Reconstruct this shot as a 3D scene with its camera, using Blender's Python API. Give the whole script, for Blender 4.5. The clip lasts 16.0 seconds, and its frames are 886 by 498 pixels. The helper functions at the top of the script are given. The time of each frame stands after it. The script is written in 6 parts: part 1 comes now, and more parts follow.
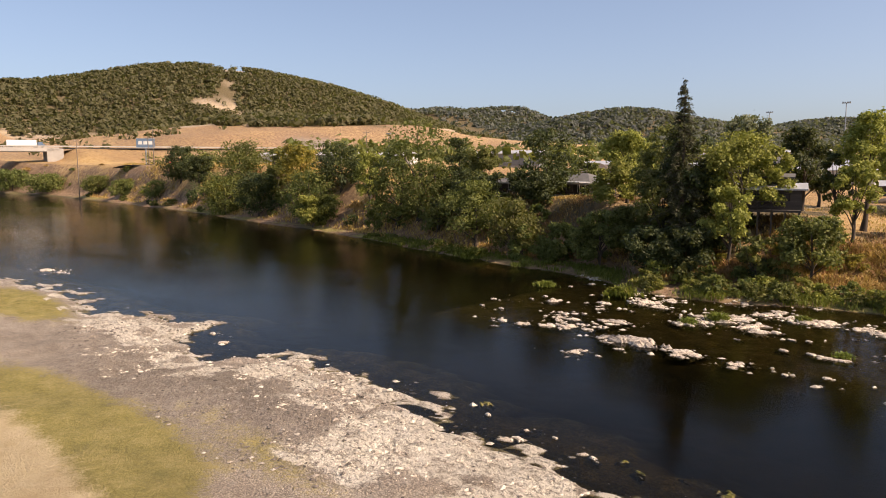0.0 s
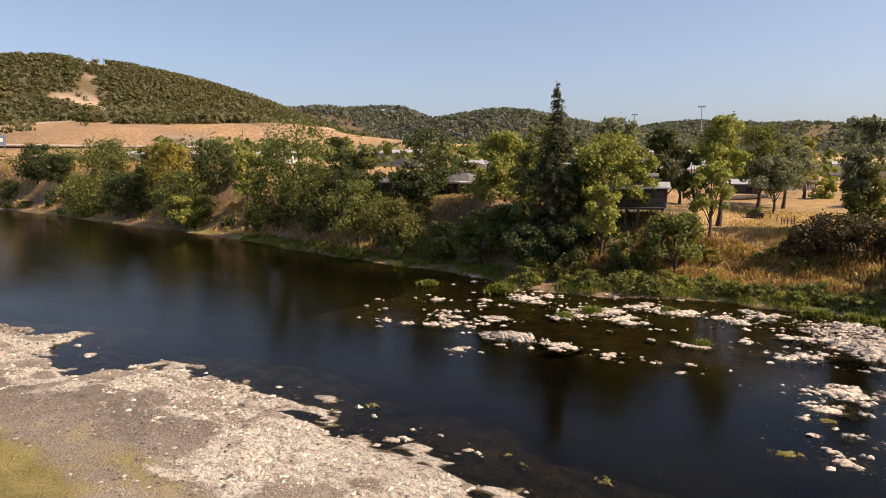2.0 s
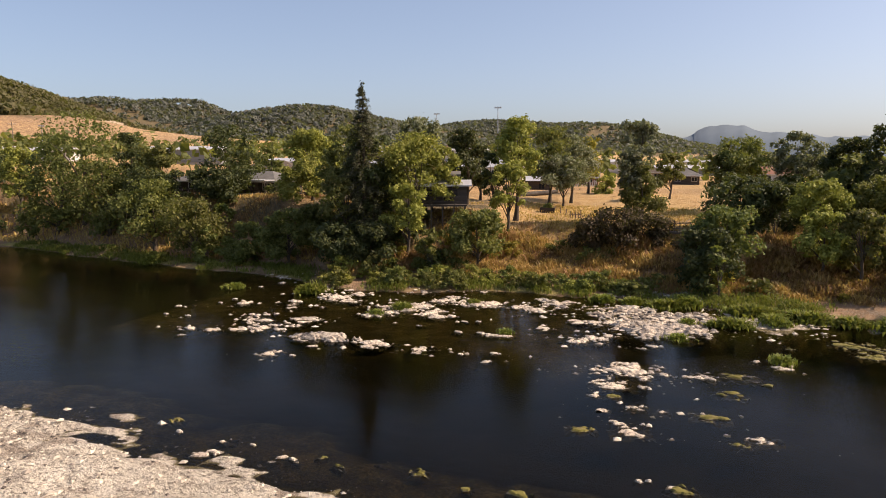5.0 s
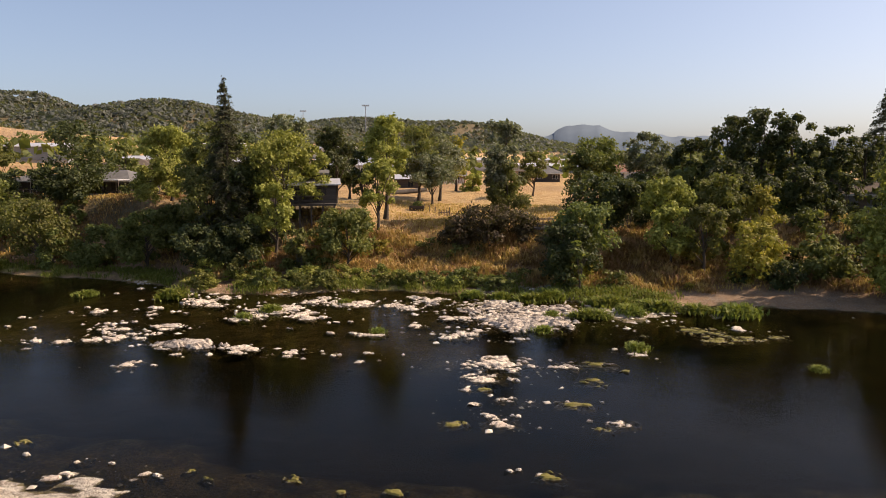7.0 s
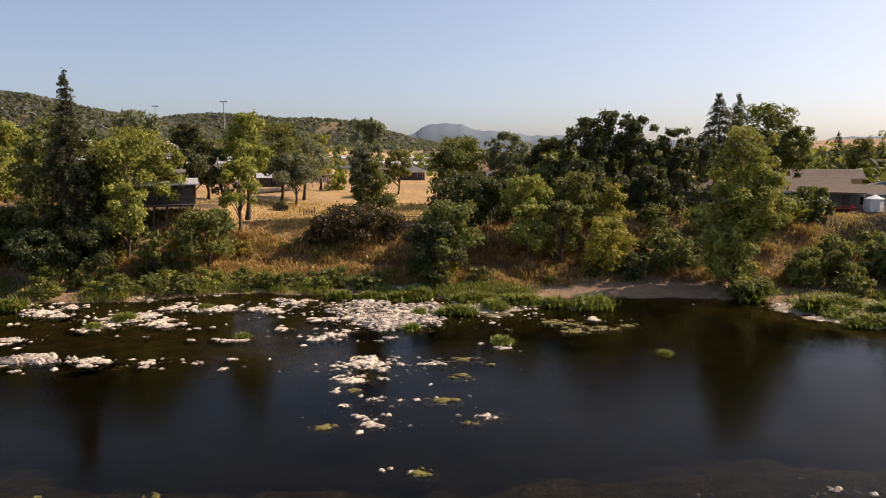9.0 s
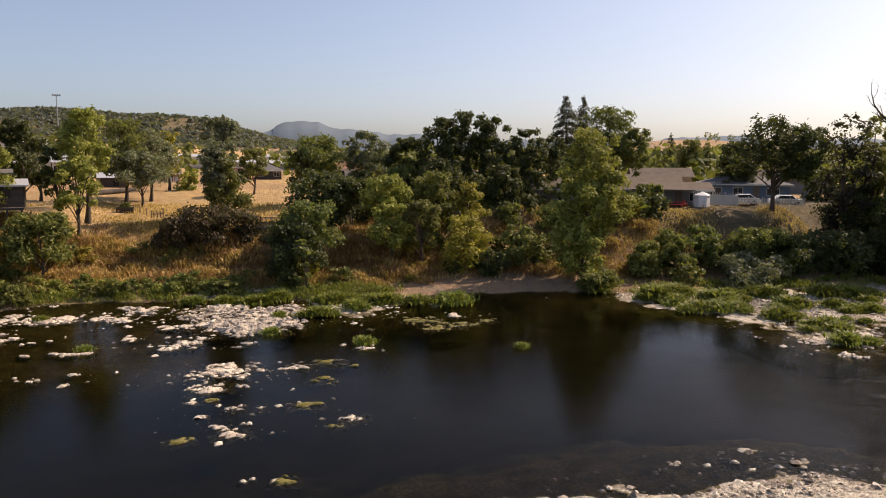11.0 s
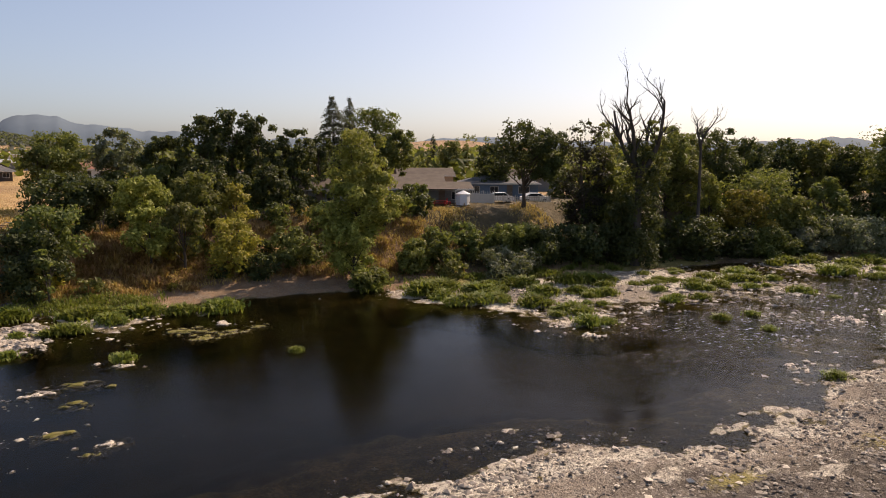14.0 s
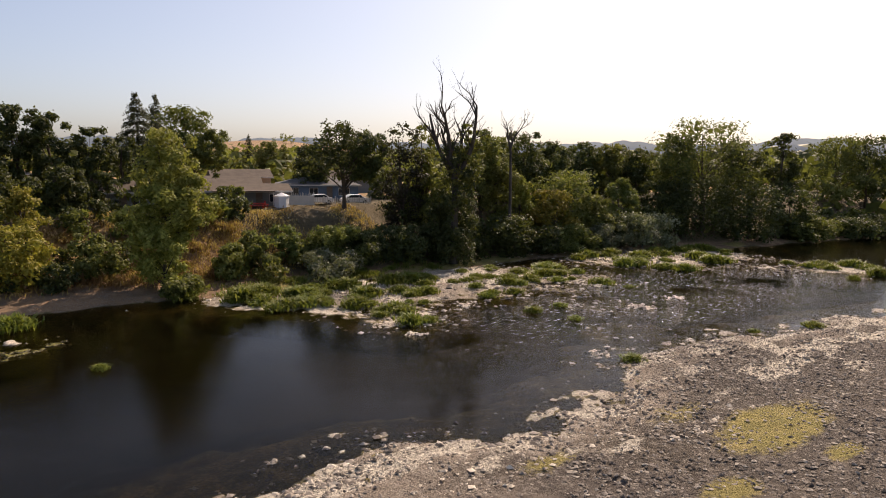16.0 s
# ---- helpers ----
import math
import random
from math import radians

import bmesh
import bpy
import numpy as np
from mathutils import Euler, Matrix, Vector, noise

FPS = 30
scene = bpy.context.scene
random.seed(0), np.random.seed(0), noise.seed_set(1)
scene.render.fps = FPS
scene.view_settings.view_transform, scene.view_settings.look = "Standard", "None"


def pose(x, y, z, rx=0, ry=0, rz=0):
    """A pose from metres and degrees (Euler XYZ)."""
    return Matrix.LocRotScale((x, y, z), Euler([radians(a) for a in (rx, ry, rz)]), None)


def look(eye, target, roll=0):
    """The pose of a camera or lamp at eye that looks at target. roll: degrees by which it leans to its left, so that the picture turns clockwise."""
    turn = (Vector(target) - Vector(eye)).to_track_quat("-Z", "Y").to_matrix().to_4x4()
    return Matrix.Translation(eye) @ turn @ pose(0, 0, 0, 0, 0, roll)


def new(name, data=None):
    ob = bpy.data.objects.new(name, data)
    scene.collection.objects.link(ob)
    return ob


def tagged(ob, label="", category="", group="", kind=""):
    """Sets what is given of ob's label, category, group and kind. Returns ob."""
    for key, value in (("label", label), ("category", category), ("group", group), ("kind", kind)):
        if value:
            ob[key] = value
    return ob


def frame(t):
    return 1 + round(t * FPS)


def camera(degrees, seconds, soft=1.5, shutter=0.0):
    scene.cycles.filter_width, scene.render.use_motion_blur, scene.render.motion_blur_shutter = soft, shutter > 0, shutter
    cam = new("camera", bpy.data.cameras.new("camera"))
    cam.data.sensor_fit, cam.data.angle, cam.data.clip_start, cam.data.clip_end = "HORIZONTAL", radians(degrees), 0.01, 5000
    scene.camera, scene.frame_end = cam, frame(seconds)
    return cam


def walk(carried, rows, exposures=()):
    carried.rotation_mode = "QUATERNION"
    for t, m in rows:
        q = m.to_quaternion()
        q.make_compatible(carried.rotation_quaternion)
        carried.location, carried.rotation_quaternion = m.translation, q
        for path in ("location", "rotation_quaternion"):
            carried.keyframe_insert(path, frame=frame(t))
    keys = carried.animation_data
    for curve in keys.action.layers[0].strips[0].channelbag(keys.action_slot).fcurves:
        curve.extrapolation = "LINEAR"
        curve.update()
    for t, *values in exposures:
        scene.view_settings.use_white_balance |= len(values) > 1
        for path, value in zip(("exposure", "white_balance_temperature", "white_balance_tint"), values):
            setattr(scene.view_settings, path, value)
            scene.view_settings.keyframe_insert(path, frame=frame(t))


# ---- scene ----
# ---- camera: it hovers over the near bank and turns to the right ----
cam = camera(63.25, 16.0, 1.0)
TURNS = [(0, 13.57, 83.25, 0.38, 45.67), (1, 13.63, 83.19, 0.35, 41.14), (2, 13.68, 83.11, 0.33, 36.29), (3, 13.73, 83.02, 0.30, 31.28),
         (4, 13.79, 82.91, 0.26, 26.19), (5, 13.84, 82.81, 0.22, 21.07), (6, 13.89, 82.70, 0.17, 15.92), (7, 13.95, 82.60, 0.12, 10.72),
         (8, 14.00, 82.51, 0.06, 5.44), (9, 14.05, 82.43, -0.01, 0.07), (10, 14.11, 82.36, -0.10, -5.43), (11, 14.16, 82.33, -0.19, -11.07),
         (12, 14.21, 82.31, -0.29, -16.88), (13, 14.27, 82.33, -0.41, -22.91), (14, 14.32, 82.39, -0.53, -29.24),
         (15, 14.37, 82.48, -0.68, -36.01), (16, 14.43, 82.62, -0.84, -43.44)]
EXPOSURE, KELVIN, TINT = 0.48, 7050, 20
walk(cam, [(t, pose(0, 0.11 - 0.014 * t, z, rx, ry, rz)) for t, z, rx, ry, rz in TURNS],
     [(0, EXPOSURE, KELVIN, TINT), (8, EXPOSURE - 0.05, KELVIN, TINT), (16, EXPOSURE - 0.25, KELVIN, TINT)])

# ---- world and sun ----
SUN_TURN, SUN_UP = 69.0, 41.0      # degrees clockwise from +y, degrees above the horizon
world = bpy.data.worlds.new("sky")
scene.world = world
world.use_nodes = True
sky_tree = world.node_tree
sky = sky_tree.nodes.new("ShaderNodeTexSky")
sky.sky_type, sky.sun_disc = "NISHITA", False
sky.sun_elevation, sky.sun_rotation = radians(SUN_UP), radians(SUN_TURN)
sky.altitude, sky.air_density, sky.dust_density, sky.ozone_density = 150, 0.7, 2.5, 3.2
sky_tree.nodes["Background"].inputs["Strength"].default_value = 0.1
# dry summer haze, which evens out the sky's brightness
last = sky.outputs["Color"]
for kind, key, value in (("ShaderNodeMix", 7, (0.1, 0.1, 0.1, 1)), ("ShaderNodeGamma", "Gamma", 0.75), ("ShaderNodeMix", 7, (10.1, 10.6, 10.6, 1))):
    n = sky_tree.nodes.new(kind)
    if kind == "ShaderNodeMix":
        n.data_type, n.blend_type = "RGBA", "MULTIPLY"
        n.inputs[0].default_value = 1.0
    n.inputs[key].default_value = value
    sky_tree.links.new(last, n.inputs[6] if kind == "ShaderNodeMix" else n.inputs["Color"])
    last = n.outputs[2] if kind == "ShaderNodeMix" else n.outputs[0]
sky_tree.links.new(last, sky_tree.nodes["Background"].inputs["Color"])

sun_data = bpy.data.lights.new("sun", "SUN")
sun_data.energy, sun_data.angle, sun_data.color = 5.0, radians(0.53), (1.0, 0.86, 0.68)
sun = new("sun", sun_data)
sun.matrix_world = look((200, 40, 180), (200 - math.sin(radians(SUN_TURN)) * math.cos(radians(SUN_UP)),
                                         40 - math.cos(radians(SUN_TURN)) * math.cos(radians(SUN_UP)), 180 - math.sin(radians(SUN_UP))))


# ---- materials ----
class Build:
    """A small writer of node materials."""

    def __init__(self, name):
        self.mat = bpy.data.materials.new(name)
        self.mat.use_nodes = True
        self.tree = self.mat.node_tree
        self.bsdf = self.tree.nodes["Principled BSDF"]
        self.out = self.tree.nodes["Material Output"]

    def put(self, value, socket):
        if isinstance(value, bpy.types.NodeSocket):
            self.tree.links.new(value, socket)
        elif isinstance(value, tuple) and len(value) == 3 and socket.type == "RGBA":
            socket.default_value = (*value, 1)
        else:
            socket.default_value = value

    def node(self, kind, **values):
        n = self.tree.nodes.new(kind)
        for key, value in values.items():
            self.put(value, n.inputs[key.replace("_", " ")])
        return n

    def coords(self, local=False):
        if local:
            return self.node("ShaderNodeTexCoord").outputs["Object"]
        return self.node("ShaderNodeNewGeometry").outputs["Position"]

    def noise(self, scale, detail=4.0, rough=0.6, local=False, stretch=None):
        v = self.coords(local)
        if stretch:
            m = self.node("ShaderNodeMapping", Vector=v)
            m.inputs["Scale"].default_value = stretch
            v = m.outputs[0]
        return self.node("ShaderNodeTexNoise", Vector=v, Scale=scale, Detail=detail, Roughness=rough).outputs[0]

    def ramp(self, fac, *stops):
        n = self.node("ShaderNodeValToRGB", Fac=fac)
        e = n.color_ramp.elements
        while len(e) < len(stops):
            e.new(0.5)
        for el, (at, c) in zip(e, stops):
            el.position, el.color = at, (*c, 1) if isinstance(c, tuple) else (c, c, c, 1)
        return n.outputs[0]

    def mix(self, fac, a, b, blend="MIX"):
        n = self.tree.nodes.new("ShaderNodeMix")
        n.data_type, n.blend_type = "RGBA", blend
        self.put(fac, n.inputs[0])
        self.put(a, n.inputs[6])
        self.put(b, n.inputs[7])
        return n.outputs[2]

    def math(self, op, a, b=0.0, clamp=False):
        n = self.tree.nodes.new("ShaderNodeMath")
        n.operation, n.use_clamp = op, clamp
        self.put(a, n.inputs[0])
        self.put(b, n.inputs[1])
        return n.outputs[0]

    def attribute(self, name):
        n = self.tree.nodes.new("ShaderNodeAttribute")
        n.attribute_name = name
        return n.outputs["Fac"]

    def bump(self, height, strength=0.5, distance=0.05):
        return self.node("ShaderNodeBump", Height=height, Strength=strength, Distance=distance).outputs[0]

    def island(self):
        return self.node("ShaderNodeNewGeometry").outputs["Random Per Island"]

    def thing(self):
        return self.node("ShaderNodeObjectInfo").outputs["Random"]

    def finish(self, colour, rough=0.8, normal=None, metal=0.0, spec=0.3):
        b = self.bsdf
        self.put(colour, b.inputs["Base Color"])
        self.put(rough, b.inputs["Roughness"])
        self.put(metal, b.inputs["Metallic"])
        b.inputs["Specular IOR Level"].default_value = spec
        if normal:
            self.put(normal, b.inputs["Normal"])
        return self.mat


def plain(name, c1, c2, scale=1.5, rough=0.75, metal=0.0, bump=0.3, fine=20.0, local=True, stretch=None):
    """Paint, wood, metal or plaster: two tones in patches, finer grain in relief."""
    m = Build(name)
    broad, grain = m.noise(scale, local=local, stretch=stretch), m.noise(fine, local=local, stretch=stretch)
    c = m.mix(m.ramp(broad, (0.35, 0.0), (0.65, 1.0)), c1, c2)
    c = m.mix(m.math("MULTIPLY", grain, 0.35), c, tuple(0.6 * v for v in c1))
    return m.finish(c, rough, m.bump(grain, bump, 0.02), metal)


def leafy(name, c1, c2, c3, glow=0.35):
    """Leaves: three tones from leaf to leaf, light passing through."""
    m = Build(name)
    c = m.ramp(m.island(), (0.0, c1), (0.55, c2), (1.0, c3))
    patch = m.noise(0.45, 2.0, local=True)
    c = m.mix(m.ramp(patch, (0.35, 0.0), (0.7, 0.55)), c, c1)
    hsv = m.node("ShaderNodeHueSaturation", Color=c)
    m.put(m.math("ADD", m.math("MULTIPLY", m.thing(), 0.35), 0.82), hsv.inputs["Value"])
    m.put(m.math("ADD", m.math("MULTIPLY", m.thing(), 0.03), 0.485), hsv.inputs["Hue"])
    c = hsv.outputs[0]
    m.finish(c, 0.6, None, 0.0, 0.25)
    t = m.node("ShaderNodeBsdfTranslucent", Color=m.mix(0.5, c, (0.30, 0.34, 0.04)))
    s = m.node("ShaderNodeMixShader", Fac=glow)
    m.tree.links.new(m.bsdf.outputs[0], s.inputs[1])
    m.tree.links.new(t.outputs[0], s.inputs[2])
    m.tree.links.new(s.outputs[0], m.out.inputs["Surface"])
    return m.mat


LEAF_MID = leafy("leaf_mid", (0.060, 0.075, 0.021), (0.130, 0.150, 0.040), (0.235, 0.240, 0.070))
LEAF_DARK = leafy("leaf_dark", (0.029, 0.04, 0.015), (0.053, 0.068, 0.02), (0.096, 0.105, 0.032), 0.2)
LEAF_LIGHT = leafy("leaf_light", (0.145, 0.155, 0.030), (0.295, 0.295, 0.062), (0.44, 0.415, 0.10))
LEAF_YELLOW = leafy("leaf_yellow", (0.15, 0.135, 0.025), (0.32, 0.26, 0.042), (0.47, 0.35, 0.055))
LEAF_GREY = leafy("leaf_grey", (0.10, 0.112, 0.062), (0.175, 0.185, 0.115), (0.265, 0.27, 0.18), 0.3)
LEAF_PURPLE = leafy("leaf_purple", (0.018, 0.016, 0.013), (0.035, 0.027, 0.020), (0.060, 0.045, 0.030), 0.15)
LEAF_OLIVE = leafy("leaf_olive", (0.079, 0.087, 0.026), (0.158, 0.164, 0.042), (0.262, 0.248, 0.071))
NEEDLES = leafy("needles", (0.036, 0.040, 0.020), (0.062, 0.066, 0.031), (0.105, 0.105, 0.052), 0.2)
SEDGE = leafy("sedge", (0.085, 0.11, 0.018), (0.16, 0.185, 0.03), (0.27, 0.26, 0.06), 0.35)
DRY_GRASS = leafy("dry_grass", (0.36, 0.20, 0.065), (0.54, 0.34, 0.125), (0.68, 0.49, 0.22), 0.35)
RUSSET = leafy("russet_brush", (0.22, 0.115, 0.048), (0.37, 0.20, 0.082), (0.50, 0.30, 0.135), 0.35)
BRAMBLE = leafy("dry_bramble", (0.040, 0.026, 0.016), (0.075, 0.050, 0.026), (0.13, 0.085, 0.042), 0.15)
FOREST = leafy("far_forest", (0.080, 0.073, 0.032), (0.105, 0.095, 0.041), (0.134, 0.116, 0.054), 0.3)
# ridge trees greyed in the colour itself for the haze of distance
HAZED_RIDGE_FOREST = leafy("ridge_forest", (0.079, 0.084, 0.070), (0.101, 0.105, 0.089), (0.126, 0.126, 0.109), 0.3)
BARK = plain("bark", (0.11, 0.085, 0.062), (0.055, 0.042, 0.032), 1.2, 0.9, 0, 0.8, 9.0, stretch=(1, 1, 0.2))
DEAD_WOOD = plain("dead_wood", (0.10, 0.085, 0.07), (0.05, 0.042, 0.036), 1.2, 0.9, 0, 0.6, 9.0, stretch=(1, 1, 0.2))


def rock_material(name, pale, grey, dark, moss=0.0):
    m = Build(name)
    broad, fine = m.noise(0.55, 5), m.noise(5.0, 6, 0.7)
    c = m.mix(m.ramp(broad, (0.38, 0.0), (0.62, 1.0)), pale, grey)
    c = m.mix(m.ramp(fine, (0.34, 1.0), (0.50, 0.0)), c, dark)
    cell = m.node("ShaderNodeTexVoronoi", Vector=m.coords(), Scale=2.6)
    cell.feature = "DISTANCE_TO_EDGE"
    c = m.mix(m.ramp(m.math("ADD", cell.outputs["Distance"], m.math("MULTIPLY", fine, 0.06)), (0.02, 0.8), (0.08, 0.0)), c, dark)
    if moss:
        c = m.mix(m.ramp(m.noise(1.3, 4), (0.42 - 0.2 * moss, 0.0), (0.62 - 0.2 * moss, 1.0)), c, (0.15, 0.13, 0.03))
    hgt = m.node("ShaderNodeSeparateXYZ", Vector=m.coords()).outputs[2]
    wet = m.ramp(m.math("ADD", hgt, m.math("MULTIPLY", fine, 0.08)), (0.04, 1.0), (0.075, 0.0))
    c = m.mix(wet, c, (0.075, 0.062, 0.035))
    rough = m.math("SUBTRACT", 0.9, m.math("MULTIPLY", wet, 0.5))
    return m.finish(c, rough, m.bump(m.mix(0.5, broad, fine), 0.9, 0.12))


ROCK_PALE = rock_material("river_rock_pale", (0.70, 0.60, 0.47), (0.50, 0.41, 0.32), (0.13, 0.105, 0.08))
ROCK_GREY = rock_material("river_rock_grey", (0.54, 0.46, 0.37), (0.34, 0.29, 0.24), (0.09, 0.075, 0.06))
ROCK_MOSSY = rock_material("river_rock_mossy", (0.24, 0.20, 0.085), (0.14, 0.115, 0.045), (0.06, 0.05, 0.025), 0.6)


def ground_material():
    m = Build("ground")
    n1, n2, n3, n4 = m.noise(0.09, 4), m.noise(0.7, 5), m.noise(5.5, 5, 0.7), m.noise(24.0, 3, 0.7)
    stone = m.node("ShaderNodeTexVoronoi", Vector=m.coords(), Scale=4.5)
    stone2 = m.node("ShaderNodeTexVoronoi", Vector=m.coords(), Scale=11.0)
    # gravel bar, grey to mauve with paler and darker stones
    gravel = m.ramp(n2, (0.30, (0.44, 0.36, 0.28)), (0.55, (0.62, 0.51, 0.395)), (0.75, (0.76, 0.65, 0.50)))
    # mauve shale; downstream the same dark tone paints in the backlit gravel's shade
    gravel = m.mix(m.attribute("shale_shade"), gravel, m.ramp(n2, (0.35, (0.062, 0.051, 0.043)), (0.65, (0.15, 0.123, 0.10))))
    gravel = m.mix(m.ramp(stone2.outputs["Distance"], (0.22, 0.0), (0.66, 0.6)), gravel, (0.12, 0.095, 0.078))
    gravel = m.mix(m.ramp(m.node("ShaderNodeSeparateXYZ", Vector=stone.outputs["Color"]).outputs[0], (0.74, 0.0), (0.86, 0.35)), gravel, (0.46, 0.40, 0.33))
    # bleached bedrock
    rock = m.ramp(m.math("ADD", m.math("MULTIPLY", n2, 0.6), m.math("MULTIPLY", n3, 0.4)),
                  (0.30, (0.20, 0.165, 0.135)), (0.40, (0.50, 0.43, 0.345)), (0.49, (0.76, 0.67, 0.54)), (0.72, (0.86, 0.78, 0.65)))
    # thin green turf, dry straw turf, bare earth, dark woodland ground
    turf = m.ramp(m.math("ADD", m.math("MULTIPLY", n2, 0.5), m.math("MULTIPLY", n3, 0.5)), (0.36, (0.20, 0.175, 0.045)), (0.5, (0.32, 0.265, 0.075)), (0.64, (0.46, 0.36, 0.14)))
    straw = m.ramp(n2, (0.3, (0.42, 0.24, 0.085)), (0.5, (0.57, 0.37, 0.15)), (0.72, (0.68, 0.50, 0.23)))
    straw = m.mix(m.ramp(m.noise(0.014, 5, 0.65), (0.36, 0.75), (0.60, 0.0)), straw, (0.33, 0.19, 0.095))
    earth = m.ramp(n2, (0.3, (0.19, 0.115, 0.066)), (0.55, (0.34, 0.215, 0.125)), (0.75, (0.47, 0.33, 0.205)))
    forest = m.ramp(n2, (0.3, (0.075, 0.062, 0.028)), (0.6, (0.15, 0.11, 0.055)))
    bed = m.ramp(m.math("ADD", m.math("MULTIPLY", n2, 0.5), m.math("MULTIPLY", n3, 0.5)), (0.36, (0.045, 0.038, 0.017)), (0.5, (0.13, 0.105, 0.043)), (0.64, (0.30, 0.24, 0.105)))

    def mask(name, soft=0.25):
        a = m.math("ADD", m.attribute(name), m.math("MULTIPLY", m.math("SUBTRACT", m.math("ADD", m.math("MULTIPLY", n3, 0.55), m.math("MULTIPLY", n2, 0.45)), 0.5), 1.5))
        return m.ramp(a, (0.5 - soft / 2, 0.0), (0.5 + soft / 2, 1.0))

    pits = m.ramp(m.noise(3.1, 6, 0.75, stretch=(1.0, 1.5, 1.0)), (0.38, 1.0), (0.47, 0.0))
    rock = m.mix(m.math("MULTIPLY", pits, 0.7), rock, (0.20, 0.16, 0.125))
    sand = m.ramp(n2, (0.3, (0.50, 0.37, 0.20)), (0.7, (0.66, 0.53, 0.32)))
    c = m.mix(mask("earth"), gravel, earth)
    c = m.mix(mask("straw"), c, straw)
    c = m.mix(mask("turf", 0.3), c, turf)
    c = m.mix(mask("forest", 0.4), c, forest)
    c = m.mix(mask("sand", 0.4), c, sand)
    c = m.mix(mask("rock", 0.2), c, rock)
    # bed darkened with depth: light lost in the water put into its colour
    c = m.mix(mask("bed", 0.2), c, m.mix(m.attribute("depth_dark"), bed, (0.022, 0.020, 0.010)))
    c = m.mix(m.ramp(n1, (0.35, 0.25), (0.65, 0.0)), c, (0.16, 0.12, 0.07))
    relief = m.math("ADD", m.math("MULTIPLY", n3, 0.9), m.math("SUBTRACT", m.math("MULTIPLY", stone2.outputs["Distance"], 0.22), m.math("MULTIPLY", m.math("MULTIPLY", pits, m.attribute("rock")), 0.7)))
    return m.finish(c, 0.92, m.bump(m.math("ADD", relief, m.math("MULTIPLY", n4, 0.2)), 1.0, 0.34))


def water_material():
    m = Build("river_water")
    xyz = m.node("ShaderNodeSeparateXYZ", Vector=m.coords())
    dx, dy = m.math("SUBTRACT", xyz.outputs[0], 72.0), m.math("SUBTRACT", xyz.outputs[1], 38.0)
    near_riffle = m.math("SQRT", m.math("ADD", m.math("MULTIPLY", m.math("MULTIPLY", dx, dx), 0.12), m.math("MULTIPLY", dy, dy)))
    riffle = m.math("MULTIPLY", m.ramp(m.math("DIVIDE", near_riffle, 40.0), (0.18, 1.0), (0.45, 0.0)),
                    m.ramp(m.noise(0.12, 2), (0.34, 0.15), (0.50, 1.0)))
    calm = m.noise(1.6, 3, 0.5, stretch=(0.6, 1.6, 1))
    fine = m.noise(6.5, 2, 0.5, stretch=(0.7, 1.4, 1))
    wind = m.ramp(m.noise(0.045, 3, 0.6, stretch=(0.5, 1.5, 1)), (0.40, 0.30), (0.66, 1.0))
    rapid = m.noise(1.5, 5, 0.68, stretch=(0.9, 1.5, 1))
    hgt = m.math("ADD", m.math("MULTIPLY", m.math("ADD", calm, m.math("MULTIPLY", fine, 0.35)), m.math("MULTIPLY", wind, 0.030)),
                 m.math("MULTIPLY", m.math("MULTIPLY", rapid, riffle), 0.10))
    normal = m.node("ShaderNodeBump", Height=hgt, Strength=1.0, Distance=1.0).outputs[0]
    gloss = m.node("ShaderNodeBsdfGlossy", Color=(0.88, 0.88, 0.88), Roughness=0.03, Normal=normal)
    deep = m.node("ShaderNodeBsdfTransparent", Color=(0.58, 0.52, 0.34))
    fres = m.node("ShaderNodeFresnel", IOR=1.33, Normal=normal)
    s = m.node("ShaderNodeMixShader", Fac=m.math("POWER", fres.outputs[0], 1.4))
    m.tree.links.new(deep.outputs[0], s.inputs[1])
    m.tree.links.new(gloss.outputs[0], s.inputs[2])
    # broken white water on the riffle, its white also standing in for sun sparkle
    foam_glint = m.node("ShaderNodeBsdfDiffuse", Color=(0.62, 0.62, 0.60))
    lace = m.math("MULTIPLY", m.ramp(m.noise(2.2, 6, 0.75, stretch=(0.5, 1.4, 1)), (0.56, 0.0), (0.62, 0.85)), m.math("MULTIPLY", riffle, riffle))
    both = m.node("ShaderNodeMixShader", Fac=lace)
    m.tree.links.new(s.outputs[0], both.inputs[1])
    m.tree.links.new(foam_glint.outputs[0], both.inputs[2])
    m.tree.links.new(both.outputs[0], m.out.inputs["Surface"])
    return m.mat


GROUND, WATER = ground_material(), water_material()
WALL_GREY = plain("grey_paint", (0.19, 0.20, 0.205), (0.25, 0.255, 0.25), 0.8, 0.7, stretch=(0.2, 0.2, 6))
WALL_WHITE = plain("white_paint", (0.62, 0.60, 0.56), (0.52, 0.50, 0.46), 0.8, 0.7)
WALL_TAN = plain("tan_paint", (0.42, 0.33, 0.24), (0.36, 0.28, 0.21), 0.8, 0.75)
WALL_DARK = plain("weathered_shaded_boards", (0.055, 0.045, 0.038), (0.10, 0.08, 0.065), 0.9, 0.85, 0, 0.6, 12, stretch=(0.3, 0.3, 4))
TIMBER = plain("grey_timber", (0.24, 0.19, 0.15), (0.15, 0.115, 0.09), 1.0, 0.85, 0, 0.6, 14, stretch=(0.4, 0.4, 2))
ROOF_BROWN = plain("brown_shingle", (0.095, 0.072, 0.055), (0.135, 0.105, 0.08), 0.7, 0.9, 0, 0.8, 6)
